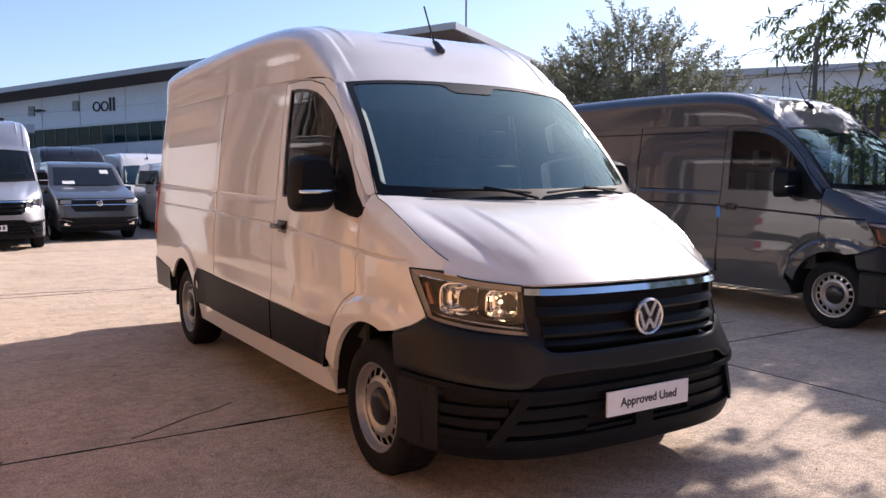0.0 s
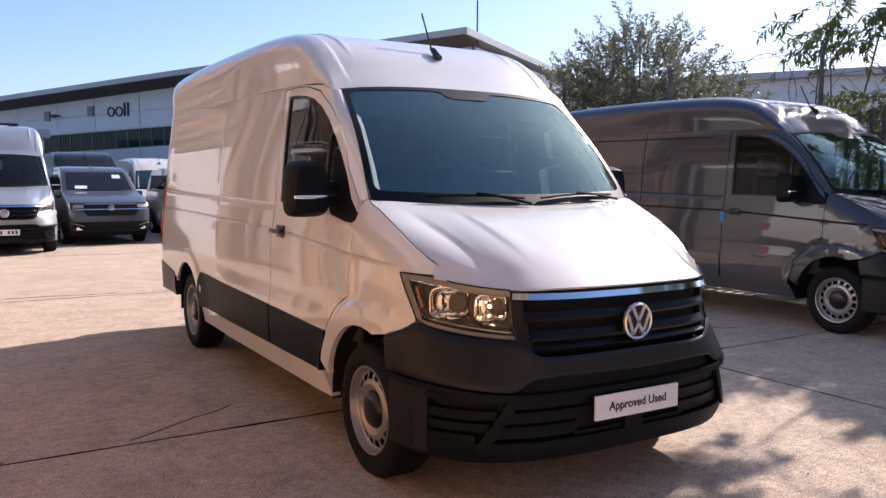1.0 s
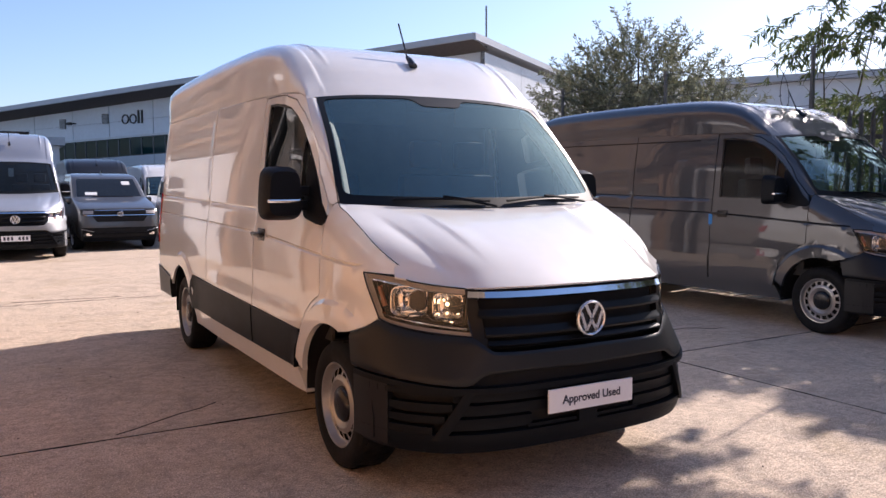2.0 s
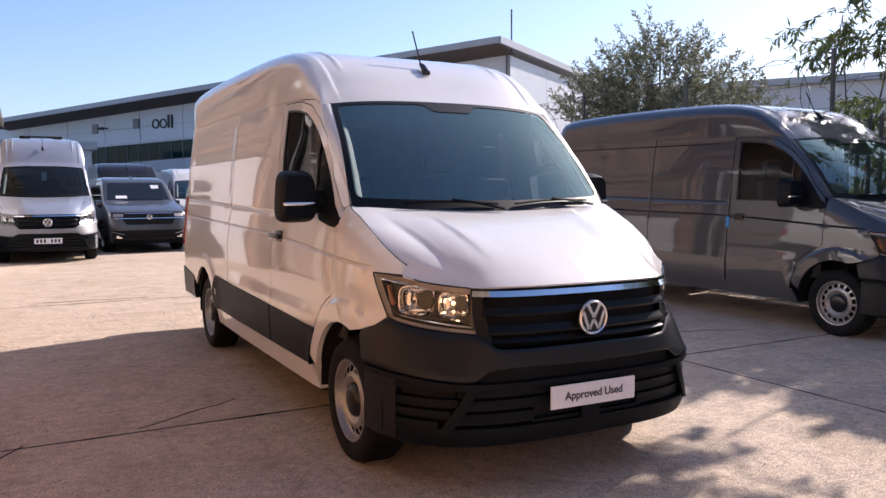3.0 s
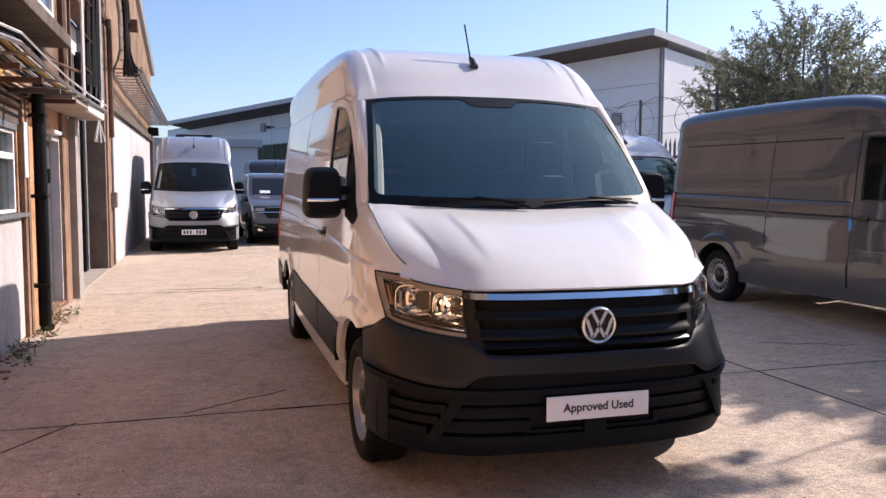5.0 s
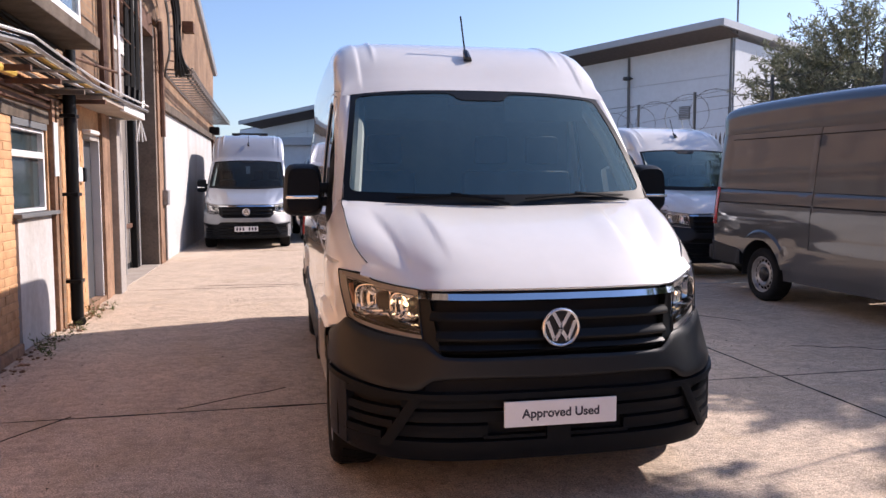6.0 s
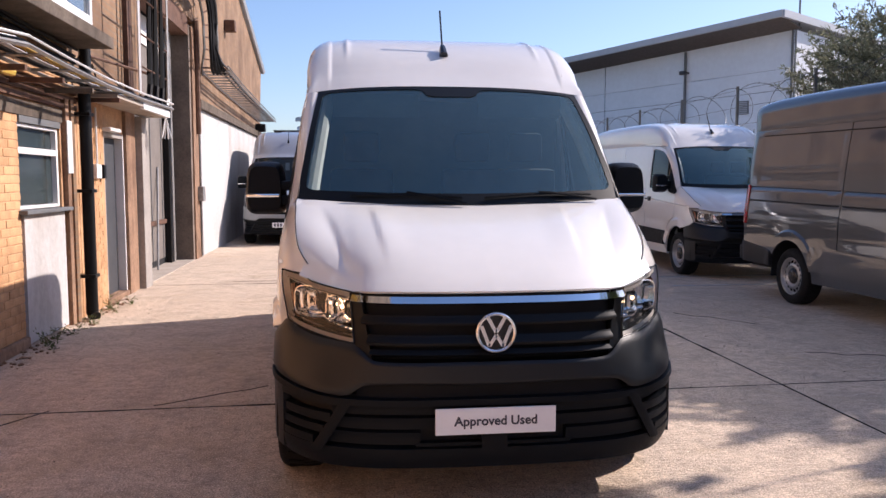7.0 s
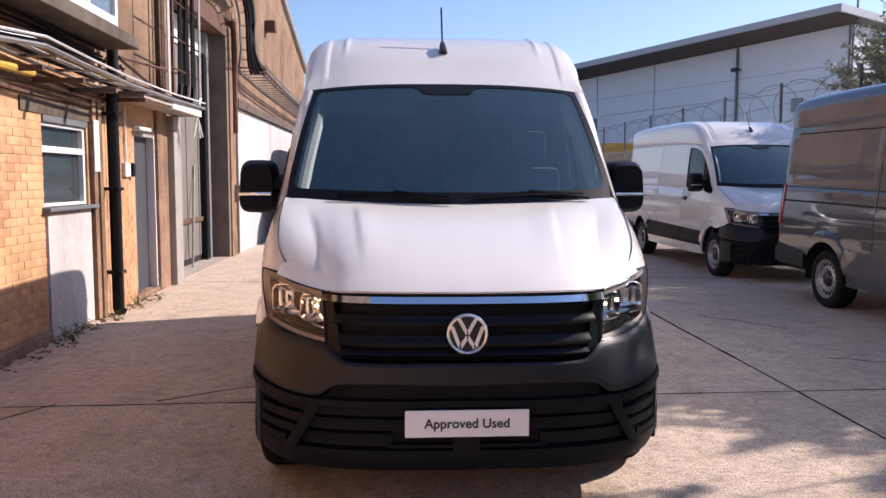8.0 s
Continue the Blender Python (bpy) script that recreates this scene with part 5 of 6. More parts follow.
# brick above the white wall, under a falling verge
bm = bmesh.new()
prof = [(12.62, 2.85), (24.0, 2.85), (24.6, 5.12), (19.2, 6.36), (15.0, 7.3), (12.62, 7.3)]
f = [bm.verts.new((X0 - 0.002, y, z)) for y, z in prof]
k = [bm.verts.new((X0 - 0.30, y, z)) for y, z in prof]
bm.faces.new(f)
bm.faces.new(k[::-1])
for i in range(len(f)):
    bm.faces.new((f[i], k[i], k[(i + 1) % len(f)], f[(i + 1) % len(f)]))
bmesh.ops.recalc_face_normals(bm, faces=bm.faces[:])
B("gable_wall", bm, M_BRICKFAR, "weathered brick gable above the white wall")
B("verge", tube([(X0 + 0.05, 24.75, 5.14), (X0 + 0.05, 19.2, 6.44), (X0 + 0.05, 15.0, 7.4)], 0.09, 6), M_FASCIA)
B("string_course", bx(X0, X0 + 0.09, 12.62, 24.0, 2.86, 3.02), M_LEDGE)
B("end_wall", bx(X0 - 6, X0 - 0.28, 23.7, 24.0, 0, 5.0), M_BRICKFAR)
# plinth stains at the foot of the wall
B("plinth", bx(X0 - 0.1, X0 + 0.035, 2.0, 4.12, -0.05, 0.10, 0.02), M_PIER)
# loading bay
# black sheet stands in for the shade round and under the door
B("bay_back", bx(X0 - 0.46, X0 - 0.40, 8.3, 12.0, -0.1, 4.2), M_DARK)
bay = B("roller_door", bx(X0 - 0.42, X0 - 0.385, 8.45, 11.60, 0.12, 3.62), M_SHUT, "dull grey loading door")
for i in range(4):
    B("door_seam", bx(X0 - 0.385, X0 - 0.375, 8.9 + 0.78 * i, 8.93 + 0.78 * i, 0.12, 3.6), M_LOUVRE, parent=bay)
B("door_bar", bx(X0 - 0.385, X0 - 0.345, 8.6, 11.5, 0.72, 0.80, 0.01), M_RUST, parent=bay)
B("door_post", bx(X0 - 0.40, X0 - 0.27, 11.60, 11.74, 0.0, 4.1, 0.01), M_GALV)
B("door_post", bx(X0 - 0.38, X0 - 0.28, 11.40, 11.50, 0.0, 3.7, 0.01), M_PIPE)
B("upper_panel", bx(X0 - 0.42, X0 - 0.36, 8.45, 11.95, 3.64, 4.10), M_UPVC, "white panel above the loading door")
B("threshold", bx(X0 - 0.42, X0 + 0.02, 8.42, 11.95, -0.05, 0.012), M_CREAM)
B("leaning_pole", tube([(X0 - 0.25, 10.2, 0.02), (X0 - 0.37, 10.9, 1.7)], 0.018), M_GALV)
# piers
B("pier_reveal", bx(X0 - 0.40, X0 - 0.001, 11.95, 12.10, -0.05, 4.30), M_REVEAL)
B("pier", bx(X0 - 0.30, X0 + 0.03, 12.10, 12.62, -0.05, 4.30, 0.015), M_PIER, "stained brown concrete pier")
B("pier_pipe", tube([(X0 + 0.06, 12.40, 2.35), (X0 + 0.06, 12.40, 4.45)], 0.055, 8), M_RUST)
B("pier_pipe", tube([(X0 + 0.05, 12.58, 0.02), (X0 + 0.05, 12.58, 2.4)], 0.022, 6), M_GALV)
ebox = B("switch_box", bx(X0 + 0.03, X0 + 0.13, 12.36, 12.60, 1.08, 1.36, 0.012), M_GALV, "grey steel switch box")
B("column", bx(X0 - 0.30, X0 + 0.10, 7.98, 8.34, -0.05, 2.335, 0.012), M_GREYCOL, "grey painted concrete column")
B("column", bx(X0 - 0.30, X0 + 0.015, 7.72, 7.97, -0.05, 2.42, 0.008), M_PIER)
B("column", bx(X0 - 0.30, X0 + 0.03, 7.46, 7.70, -0.05, 2.42, 0.008), M_PIER)
B("column", bx(X0 - 0.2, X0 + 0.02, 8.36, 8.44, 2.4, 5.6, 0.008), M_RUST)
B("column", bx(X0 - 0.2, X0 + 0.05, 7.62, 7.86, 2.44, 5.6, 0.01), M_RUST)
# personnel door
dr = B("door", bx(X0 - 0.16, X0 - 0.11, 6.64, 7.42, 0.05, 2.0), M_DOORG, "grey painted steel door, closed")
B("door_frame", bx(X0 - 0.20, X0 - 0.01, 6.58, 6.64, 0.0, 2.06), M_GREYCOL, parent=dr)
B("door_frame", bx(X0 - 0.20, X0 - 0.01, 7.42, 7.47, 0.0, 2.06), M_UPVC, parent=dr)
B("door_frame", bx(X0 - 0.20, X0 - 0.01, 6.64, 7.42, 2.0, 2.06), M_GREYCOL, parent=dr)
B("door_handle", bx(X0 - 0.11, X0 - 0.06, 6.70, 6.74, 0.98, 1.12, 0.008), M_GALV, parent=dr)
B("door_step", bx(X0 - 0.2, X0 + 0.02, 6.55, 7.46, -0.03, 0.06, 0.012), M_PIER)
B("bulkhead_lamp", bx(X0 - 0.01, X0 + 0.10, 6.55, 7.00, 2.055, 2.10, 0.015), M_UPVC, "white lamp above the door")
ic = B("entry_box", bx(X0 - 0.012, X0 + 0.045, 6.16, 6.34, 1.50, 1.66, 0.01), M_UPVC, "white entry box on the wall")
B("entry_reader", bx(X0 - 0.012, X0 + 0.06, 6.38, 6.47, 1.50, 1.66, 0.012), M_PIPE)
B("conduit", tube([(X0 + 0.02, 6.25, 1.66), (X0 + 0.02, 6.25, 2.3)], 0.012), M_UPVC)
# window with white frame, sill and rendered panel below
win = B("window", bx(X0 - 0.09, X0 - 0.07, 4.16, 5.09, 1.26, 1.99), M_PANE, "grey-green window glass")
for a in ((4.10, 4.13, 1.22, 2.05), (5.08, 5.13, 1.22, 2.05), (4.13, 5.08, 1.955, 1.985), (4.13, 5.08, 1.22, 1.25), (4.13, 5.08, 1.715, 1.775)):
    B("window_frame", bx(X0 - 0.12, X0 - 0.02, *a, 0.006), M_UPVC, parent=win)
B("shutter_box", bx(X0 - 0.10, X0 + 0.01, 4.13, 5.14, 1.987, 2.05, 0.006), M_LOUVRE, parent=win)
B("window_sill", bx(X0 - 0.10, X0 + 0.075, 4.06, 5.24, 1.178, 1.215, 0.006), M_LOUVRE, parent=win)
B("rendered_panel", bx(X0 - 0.03, X0 + 0.012, 4.14, 5.16, 0.02, 1.176), M_RENDER, "white painted panel under the window")
B("lintel", bx(X0 - 0.03, X0 + 0.012, 3.7, 5.30, 2.052, 2.18), M_LEDGE)
for z in (2.20, 2.28, 2.36):
    B("timber_band", bx(X0 - 0.02, X0 + 0.03, -4, 5.6, z, z + 0.05, 0.006), M_RUST)
for y0, y1 in ((5.20, 5.30), (5.36, 5.46)):
    B("pilaster", bx(X0 - 0.02, X0 + 0.045, y0, y1, 0.0, 2.30, 0.008), M_PIER if y0 < 5.3 else M_BRICKFAR)
# thin block standing for white paint on the pilaster
B("pilaster_sleeve", bx(X0 + 0.046, X0 + 0.056, 5.20, 5.34, 1.55, 2.08, 0.002), M_UPVC, "patch of white paint on the pilaster")
# downpipe
dp = B("downpipe", tube([(X0 + 0.12, 5.56, 0.06), (X0 + 0.12, 5.56, 2.40)], 0.062, 14), M_PIPE, "black plastic downpipe", sm=True)
for z in (0.45, 1.35, 2.15):
    B("pipe_clip", bx(X0 - 0.01, X0 + 0.19, 5.48, 5.64, z, z + 0.035, 0.004), M_PIPE, parent=dp)
B("pipe_shoe", tube([(X0 + 0.12, 5.56, 0.10), (X0 + 0.13, 5.55, 0.05), (X0 + 0.16, 5.52, 0.03)], 0.060, 12), M_PIPE, parent=dp, sm=True)
# canopy over the door
can = B("canopy", bx(X0, -3.04, 5.72, 8.22, 2.36, 2.40), M_CREAM, "flat cream canopy slab with white edge")
B("canopy_edge", bx(-3.075, -3.03, 6.8, 8.26, 2.335, 2.43, 0.006), M_UPVC, parent=can)
B("canopy_edge", bx(X0, -3.03, 8.222, 8.262, 2.335, 2.43, 0.006), M_UPVC, parent=can)
bm = bmesh.new()
for i in range(9):
    a = rng.uniform(0, 6.28)
    tube([(-3.10, 8.30, 2.36), (-3.10 + 0.03 * math.cos(a), 8.30 + 0.05 * math.sin(a), 2.24), (-3.10 + 0.07 * math.cos(a), 8.30 + 0.09 * math.sin(a), 2.10 - 0.05 * rng.random())], 0.010, 5, bm)
B("frayed_rag", bm, M_UPVC)
# upper bay: ledge, window, pipe
led = B("ledge", bx(X0, -3.0, -6, 5.50, 2.83, 2.95, 0.01), M_LEDGE, "weathered concrete ledge")
B("upper_wall", bx(X0 - 0.1, -3.14, -6, 5.20, 2.95, 5.2), M_LEDGE)
for y0 in (-0.4, 1.65, 3.7):
    w = B("upper_window", bx(-3.14, -3.12, y0, y0 + 1.35, 3.08, 4.5), M_SKYGLASS, "window above the ledge reflecting the sky")
    for a in ((y0 - 0.07, y0, 3.0, 4.58), (y0 + 1.35, y0 + 1.42, 3.0, 4.58), (y0, y0 + 1.35, 3.0, 3.08), (y0 + 0.64, y0 + 0.70, 3.08, 4.5)):
        B("window_frame", bx(-3.15, -3.09, *a, 0.005), M_UPVC, parent=w)
B("soil_pipe", tube([(X0 + 0.12, 5.62, 2.45), (X0 + 0.12, 5.62, 5.2)], 0.06, 10), M_PIPE, sm=True)
B("wall_bracket", tube([(X0, 6.2, 2.86), (-3.12, 7.9, 2.86)], 0.018), M_RUST)
for i in range(7):
    B("loose_wire", tube([(X0 + 0.03, 5.3 + 0.12 * i, 2.45 + 0.25 * rng.random()), (X0 + 0.08, 5.5 + 0.1 * i, 2.60 + 0.2 * rng.random()), (X0 + 0.05, 5.9 + 0.08 * i, 2.48 + 0.3 * rng.random())], 0.010, 5), M_CABLE)


def ladder_tray(name, pts, width, label, rung=0.28, across=Vector((1, 0, 0)), rail=0.022):
    """Cable ladder: two side rails along pts, rungs between them."""
    t = B(name, tube(pts, rail, 4), M_GALV, label)
    B("side_rail", tube([Vector(p) - across * width for p in pts], rail, 4), M_GALV, parent=t)
    d = 0.0
    for a, b_ in zip(pts, pts[1:]):
        a, b_ = Vector(a), Vector(b_)
        n = max(1, int((b_ - a).length / rung))
        for i in range(n):
            p = a + (b_ - a) * (i + 0.5) / n
            B("rung", tube([p, p - across * width], 0.014, 4), M_GALV, parent=t)
    return t


LOWER = [(-3.0, -3.0, 2.30), (-3.0, 1.6, 2.36), (-3.0, 2.4, 2.43), (-3.0, 3.2, 2.50), (-3.0, 4.0, 2.465), (-3.0, 5.2, 2.43), (-3.0, 6.6, 2.43), (-3.0, 8.30, 2.46)]
ladder_tray("cable_tray", LOWER, 0.40, "galvanised cable tray full of cables", 0.42, rail=0.020)
B("tray_lip", tube([(x + 0.01, y, z + 0.07) for x, y, z in LOWER], 0.011, 4), M_UPVC)
for i in range(7):
    c = M_YELCAB if i == 2 else (M_UPVC if i in (1, 4) else M_CABLE)
    o = 0.05 + 0.045 * i
    B("cable", tube([(x - o, y, z + 0.035 + 0.015 * (i % 2)) for x, y, z in LOWER], 0.017, 5), c, sm=True)
for y in (1.2, 2.3, 3.1, 3.9, 4.7, 5.6):
    B("tray_bracket", bx(X0, -2.99, y, y + 0.05, 2.30, 2.345, 0.004), M_RUST if int(y) % 2 else M_LEDGE)
for i in range(6):
    B("cable", tube([(X0 + 0.06 + 0.03 * (i % 3), y, 2.62 + 0.045 * i + 0.03 * math.sin(1.3 * y + i) - 0.012 * max(0, y - 3)) for y in [-3 + 0.6 * k for k in range(15)]], 0.014, 5), M_CABLE, sm=True)
B("yellow_pipe", tube([(X0 + 0.25, -2.0, 2.28), (X0 + 0.25, 3.4, 2.32)], 0.035, 8), M_YELCAB, sm=True)
# risers past the loading bay
for i, (y, xx) in enumerate(((7.45, -3.10), (7.62, -3.06), (7.76, -3.12), (7.90, -3.05))):
    B("cable", tube([(xx, y - 0.25, 2.50), (xx, y - 0.06, 2.54), (xx, y, 2.70), (xx, y + 0.10, 5.6)], 0.036, 6), M_CABLE, sm=True)
rr = B("cable_riser", tube([(-3.08, 6.86, 2.52), (-3.08, 6.90, 5.6)], 0.02, 4), M_UPVC, "white-edged vertical cable tray")
B("side_rail", tube([(-3.06, 8.20, 2.45), (-3.06, 8.30, 2.60), (-3.06, 8.42, 5.6)], 0.024, 4), M_GALV, parent=rr)
B("side_rail", tube([(-3.10, 8.05, 2.50), (-3.10, 8.12, 5.6)], 0.02, 4), M_GALV, parent=rr)
for z in (2.86, 3.25, 3.7, 4.2, 4.7):
    B("rung", tube([(-3.08, 6.90, z), (-3.07, 8.36, z)], 0.014, 4), M_RUST, parent=rr)
# upper tray along the white wall, with its vertical part
ladder_tray("cable_tray", [(-2.90, 13.0, 3.62), (-2.90, 15.5, 3.52), (-2.90, 19.0, 3.45), (-2.90, 23.6, 3.38)], 0.52, "galvanised cable ladder above a white wall", 0.34)
B("tray_lip", tube([(-2.90, 13.0, 3.70), (-2.90, 15.5, 3.60), (-2.90, 19.0, 3.53), (-2.90, 23.6, 3.46)], 0.02, 4), M_GALV)
OUTER = [(-3.12, 8.6, 5.12), (-3.12, 12.4, 5.12), (-3.12, 12.85, 5.05), (-3.12, 13.10, 4.85), (-3.12, 13.2, 4.55), (-3.12, 13.2, 4.25), (-3.12, 13.2, 3.98), (-3.04, 13.16, 3.80), (-2.94, 13.15, 3.68), (-2.90, 13.4, 3.61)]
INNER = [(-3.14, 8.6, 4.66), (-3.14, 11.15, 4.66), (-3.14, 11.45, 4.60), (-3.14, 11.65, 4.45), (-3.14, 11.75, 4.25), (-3.14, 11.76, 4.05), (-3.14, 11.80, 3.85), (-3.20, 12.0, 3.70), (-3.32, 12.5, 3.60), (-3.42, 13.2, 3.55)]
rr = B("cable_riser", tube(OUTER, 0.022, 4), M_FENCE, "bent steel cable ladder on brick")
B("side_rail", tube(INNER, 0.022, 4), M_FENCE, parent=rr)
for a, c in zip(zip(OUTER, INNER), list(zip(OUTER, INNER))[1:]):
    n = max(1, int((Vector(a[0]) - Vector(c[0])).length / 0.24))
    for i in range(n):
        B("rung", tube([Vector(a[0]).lerp(Vector(c[0]), i / n), Vector(a[1]).lerp(Vector(c[1]), i / n)], 0.015, 4), M_RUST, parent=rr)
for f_, r_ in ((0.28, 0.042), (0.42, 0.038), (0.54, 0.042), (0.68, 0.030)):
    B("cable", tube([Vector(o).lerp(Vector(q), f_) + Vector((0.035, 0, 0.02)) for o, q in zip(OUTER, INNER)], r_, 6), M_CABLE, sm=True)
for i in range(2):
    B("cable", tube([(-2.98 - 0.09 * i, 13.0, 3.66), (-2.98 - 0.09 * i, 15.5, 3.56), (-2.98 - 0.09 * i, 23.5, 3.42)], 0.02, 5), M_CABLE, sm=True)
B("wall_light", bx(X0, X0 + 0.25, 16.4, 16.7, 5.0, 5.25, 0.02), M_RUST)
B("wall_light", bx(X0, X0 + 0.3, 22.6, 22.9, 3.0, 3.25, 0.03), M_PIPE)
B("drain_pipe", tube([(X0 + 0.06, 23.2, 0.05), (X0 + 0.06, 23.2, 3.3)], 0.05, 8), M_RUST)

# bricks near the camera: parts of the wall; the rest joined
COURSE, LEN = 0.075, 0.225


def brick_mesh(w, h):
    bm = bx(X0 - 0.05, X0, -w / 2, w / 2, -h / 2, h / 2, 0.004)
    me = bpy.data.meshes.new("brick")
    bm.to_mesh(me)
    bm.free()
    me.materials.append(M_BRICK)
    return me


full, half = brick_mesh(0.215, 0.065), brick_mesh(0.102, 0.065)


def lay(y0, y1, z0, z1, out):
    j = 0
    z = z0
    while z + COURSE <= z1 + 1e-6:
        y = y0 - (LEN / 2 if j % 2 else 0)
        while y < y1 - 0.02:
            a, c = max(y, y0), min(y + LEN, y1)
            if c - a > 0.05:
                out.append(((a + c) / 2, z + COURSE / 2, c - a))
            y += LEN
        z += COURSE
        j += 1


near, rest = [], []
lay(3.0, 4.10, 0.10, 2.05, near)
lay(5.66, 6.58, 0.0, 2.30, rest)
lay(-3.0, 3.0, 0.10, 2.05, rest)
lay(-3.0, 5.6, 2.42, 2.82, rest)
wall_near = B("brick_face", bx(X0 - 0.2, X0 - 0.004, 2.99, 4.10, 0.0, 2.05), M_MORTAR, "orange brick wall face")
for y, z, w in near[:300]:
    o = new("brick", full if w > 0.16 else half)
    o.parent = wall_near
    o.location = (rng.uniform(-0.002, 0.002), y, z)
bm = bmesh.new()
for y, z, w in rest + near[300:]:
    d = rng.uniform(-0.002, 0.002)
    box(bm, X0 - 0.03 + d, X0 + d, y - w / 2 + 0.005, y + w / 2 - 0.005, z - 0.0325, z + 0.0325)
tagged(B("brick_rest", bm, M_BRICK), kind="stuff")

# plain wall, added unseen behind the camera to close the yard
tagged(part("wall_south", bx(-3.8, 16, -17.3, -17, -0.1, 4.5), M_BACKWALL, None, "plain brown wall added behind the camera"), kind="structure")


# ---- weeds, fence, trees ----
def leaves(name, twigs, count, size, width, material, seed, droop=0.3, spread=0.12, parent=None):
    """Narrow folded leaves set along twigs (pairs of points)."""
    r = np.random.default_rng(seed)
    tw = np.array([(*a, *b_) for a, b_ in twigs])
    wl = np.linalg.norm(tw[:, 3:] - tw[:, :3], axis=1)
    idx = r.choice(len(tw), count, p=wl / wl.sum())
    t = r.random((count, 1))
    base = tw[idx, :3] * (1 - t) + tw[idx, 3:] * t + r.normal(0, spread, (count, 3)) * 0.35
    ax = (tw[idx, 3:] - tw[idx, :3]) / wl[idx][:, None] * 0.6 + r.normal(0, 0.75, (count, 3))
    ax[:, 2] -= droop
    ax /= np.linalg.norm(ax, axis=1)[:, None]
    sd = np.cross(ax, r.normal(0, 1, (count, 3)))
    sd /= np.linalg.norm(sd, axis=1)[:, None]
    nm = np.cross(ax, sd)
    s = size * r.uniform(0.6, 1.25, (count, 1))
    w = width * r.uniform(0.7, 1.2, (count, 1))
    p0, p3 = base, base + ax * s
    mid_ = base + ax * s * 0.45 + nm * s * 0.06
    a, b_ = mid_ + sd * w * 0.5, mid_ - sd * w * 0.5
    co = np.stack([p0, a, p3, b_], 1).reshape(-1, 3)
    me = bpy.data.meshes.new(name)
    fi = np.arange(count)[:, None] * 4
    faces = np.concatenate([fi + [[0, 1, 2]], fi + [[0, 2, 3]]]).tolist()
    me.from_pydata(co.tolist(), [], faces)
    me.materials.append(material)
    o = new(name, me)
    if parent is not None:
        o.parent = parent
    return o


def shrub(m, label, lobes, shoots, per_shoot, length, leaf_size, leaf_width, material, seed, droop=0.2, rise=0.6, stems=6, trunk_r=0.05):
    """A tree whose shoots fill some lobes (centre, radii); limbs reach from the foot into every lobe."""
    r = random.Random(seed)
    tree = thing("tree", m, label, "tree")
    tb = bmesh.new()
    twigs = []
    vol = [a * b_ * c for _, (a, b_, c) in lobes]
    for i in range(max(stems, len(lobes))):
        c, rad = lobes[i % len(lobes)]
        a = r.uniform(0, 6.28)
        end = Vector(c) + Vector((rad[0] * 0.5 * math.cos(a), rad[1] * 0.5 * math.sin(a), rad[2] * r.uniform(-0.1, 0.6)))
        base = Vector((0.25 * math.cos(a), 0.25 * math.sin(a), -0.05))
        mid_ = base.lerp(end, 0.5) + Vector((r.gauss(0, 0.2), r.gauss(0, 0.2), 0.25))
        pts = [base.lerp(mid_, t).lerp(mid_.lerp(end, t), t) for t in [k / 7 for k in range(8)]]
        tube(pts, trunk_r, 6, tb, r_end=trunk_r * 0.25)
        for k in range(6):
            s0 = pts[r.randint(2, 6)]
            a = r.uniform(0, 6.28)
            e = s0 + Vector((math.cos(a), math.sin(a), r.uniform(0.1, 0.9))) * r.uniform(0.5, 1.1)
            tube([s0, s0.lerp(e, 0.5) + Vector((0, 0, 0.06)), e], trunk_r * 0.3, 4, tb, r_end=trunk_r * 0.08)
    for i in range(shoots):
        c, rad = r.choices(lobes, vol)[0]
        d = Vector((r.gauss(0, 1), r.gauss(0, 1), r.gauss(0, 1))).normalized()
        q = r.random()**0.45
        p = Vector((c[0] + rad[0] * d.x * q, c[1] + rad[1] * d.y * q, c[2] + rad[2] * d.z * q))
        g = (Vector((d.x, d.y, d.z * 0.6 + rise)) + Vector((r.gauss(0, 0.35), r.gauss(0, 0.35), r.gauss(0, 0.25)))).normalized()
        ln = length * r.uniform(0.55, 1.2)
        m1 = p + g * ln * 0.5
        e = m1 + (g + Vector((0, 0, -droop))).normalized() * ln * 0.5
        tube([p, m1, e], 0.006, 3, tb, r_end=0.002)
        twigs += [(p, m1), (m1, e)]
    part("trunk", tb, M_BARK, tree, "grey-brown stems and twigs")
    tagged(leaves("crown", twigs, shoots * per_shoot, leaf_size, leaf_width, material, seed, droop, 0.05, tree), kind="stuff")
    return tree


wt = []
for x, y, h in ((-3.25, 5.25, 0.10), (-3.28, 5.75, 0.16), (-3.2, 5.95, 0.14), (-3.3, 6.15, 0.18), (-3.32, 4.4, 0.12), (-3.25, 4.65, 0.10), (-3.3, 4.15, 0.18), (-3.18, 3.95, 0.12), (-3.2, 6.55, 0.08), (-3.2, 4.95, 0.10)):
    for i in range(7):
        a = rng.uniform(0, 6.28)
        wt.append(((x, y, 0.0), (x + 0.10 * math.cos(a), y + 0.12 * math.sin(a), h * rng.uniform(0.5, 1.1))))
tagged(leaves("weeds", wt, 420, 0.05, 0.010, M_WEED, 3, -0.3, 0.02), "small green weeds at the wall's foot", "weed", kind="stuff")

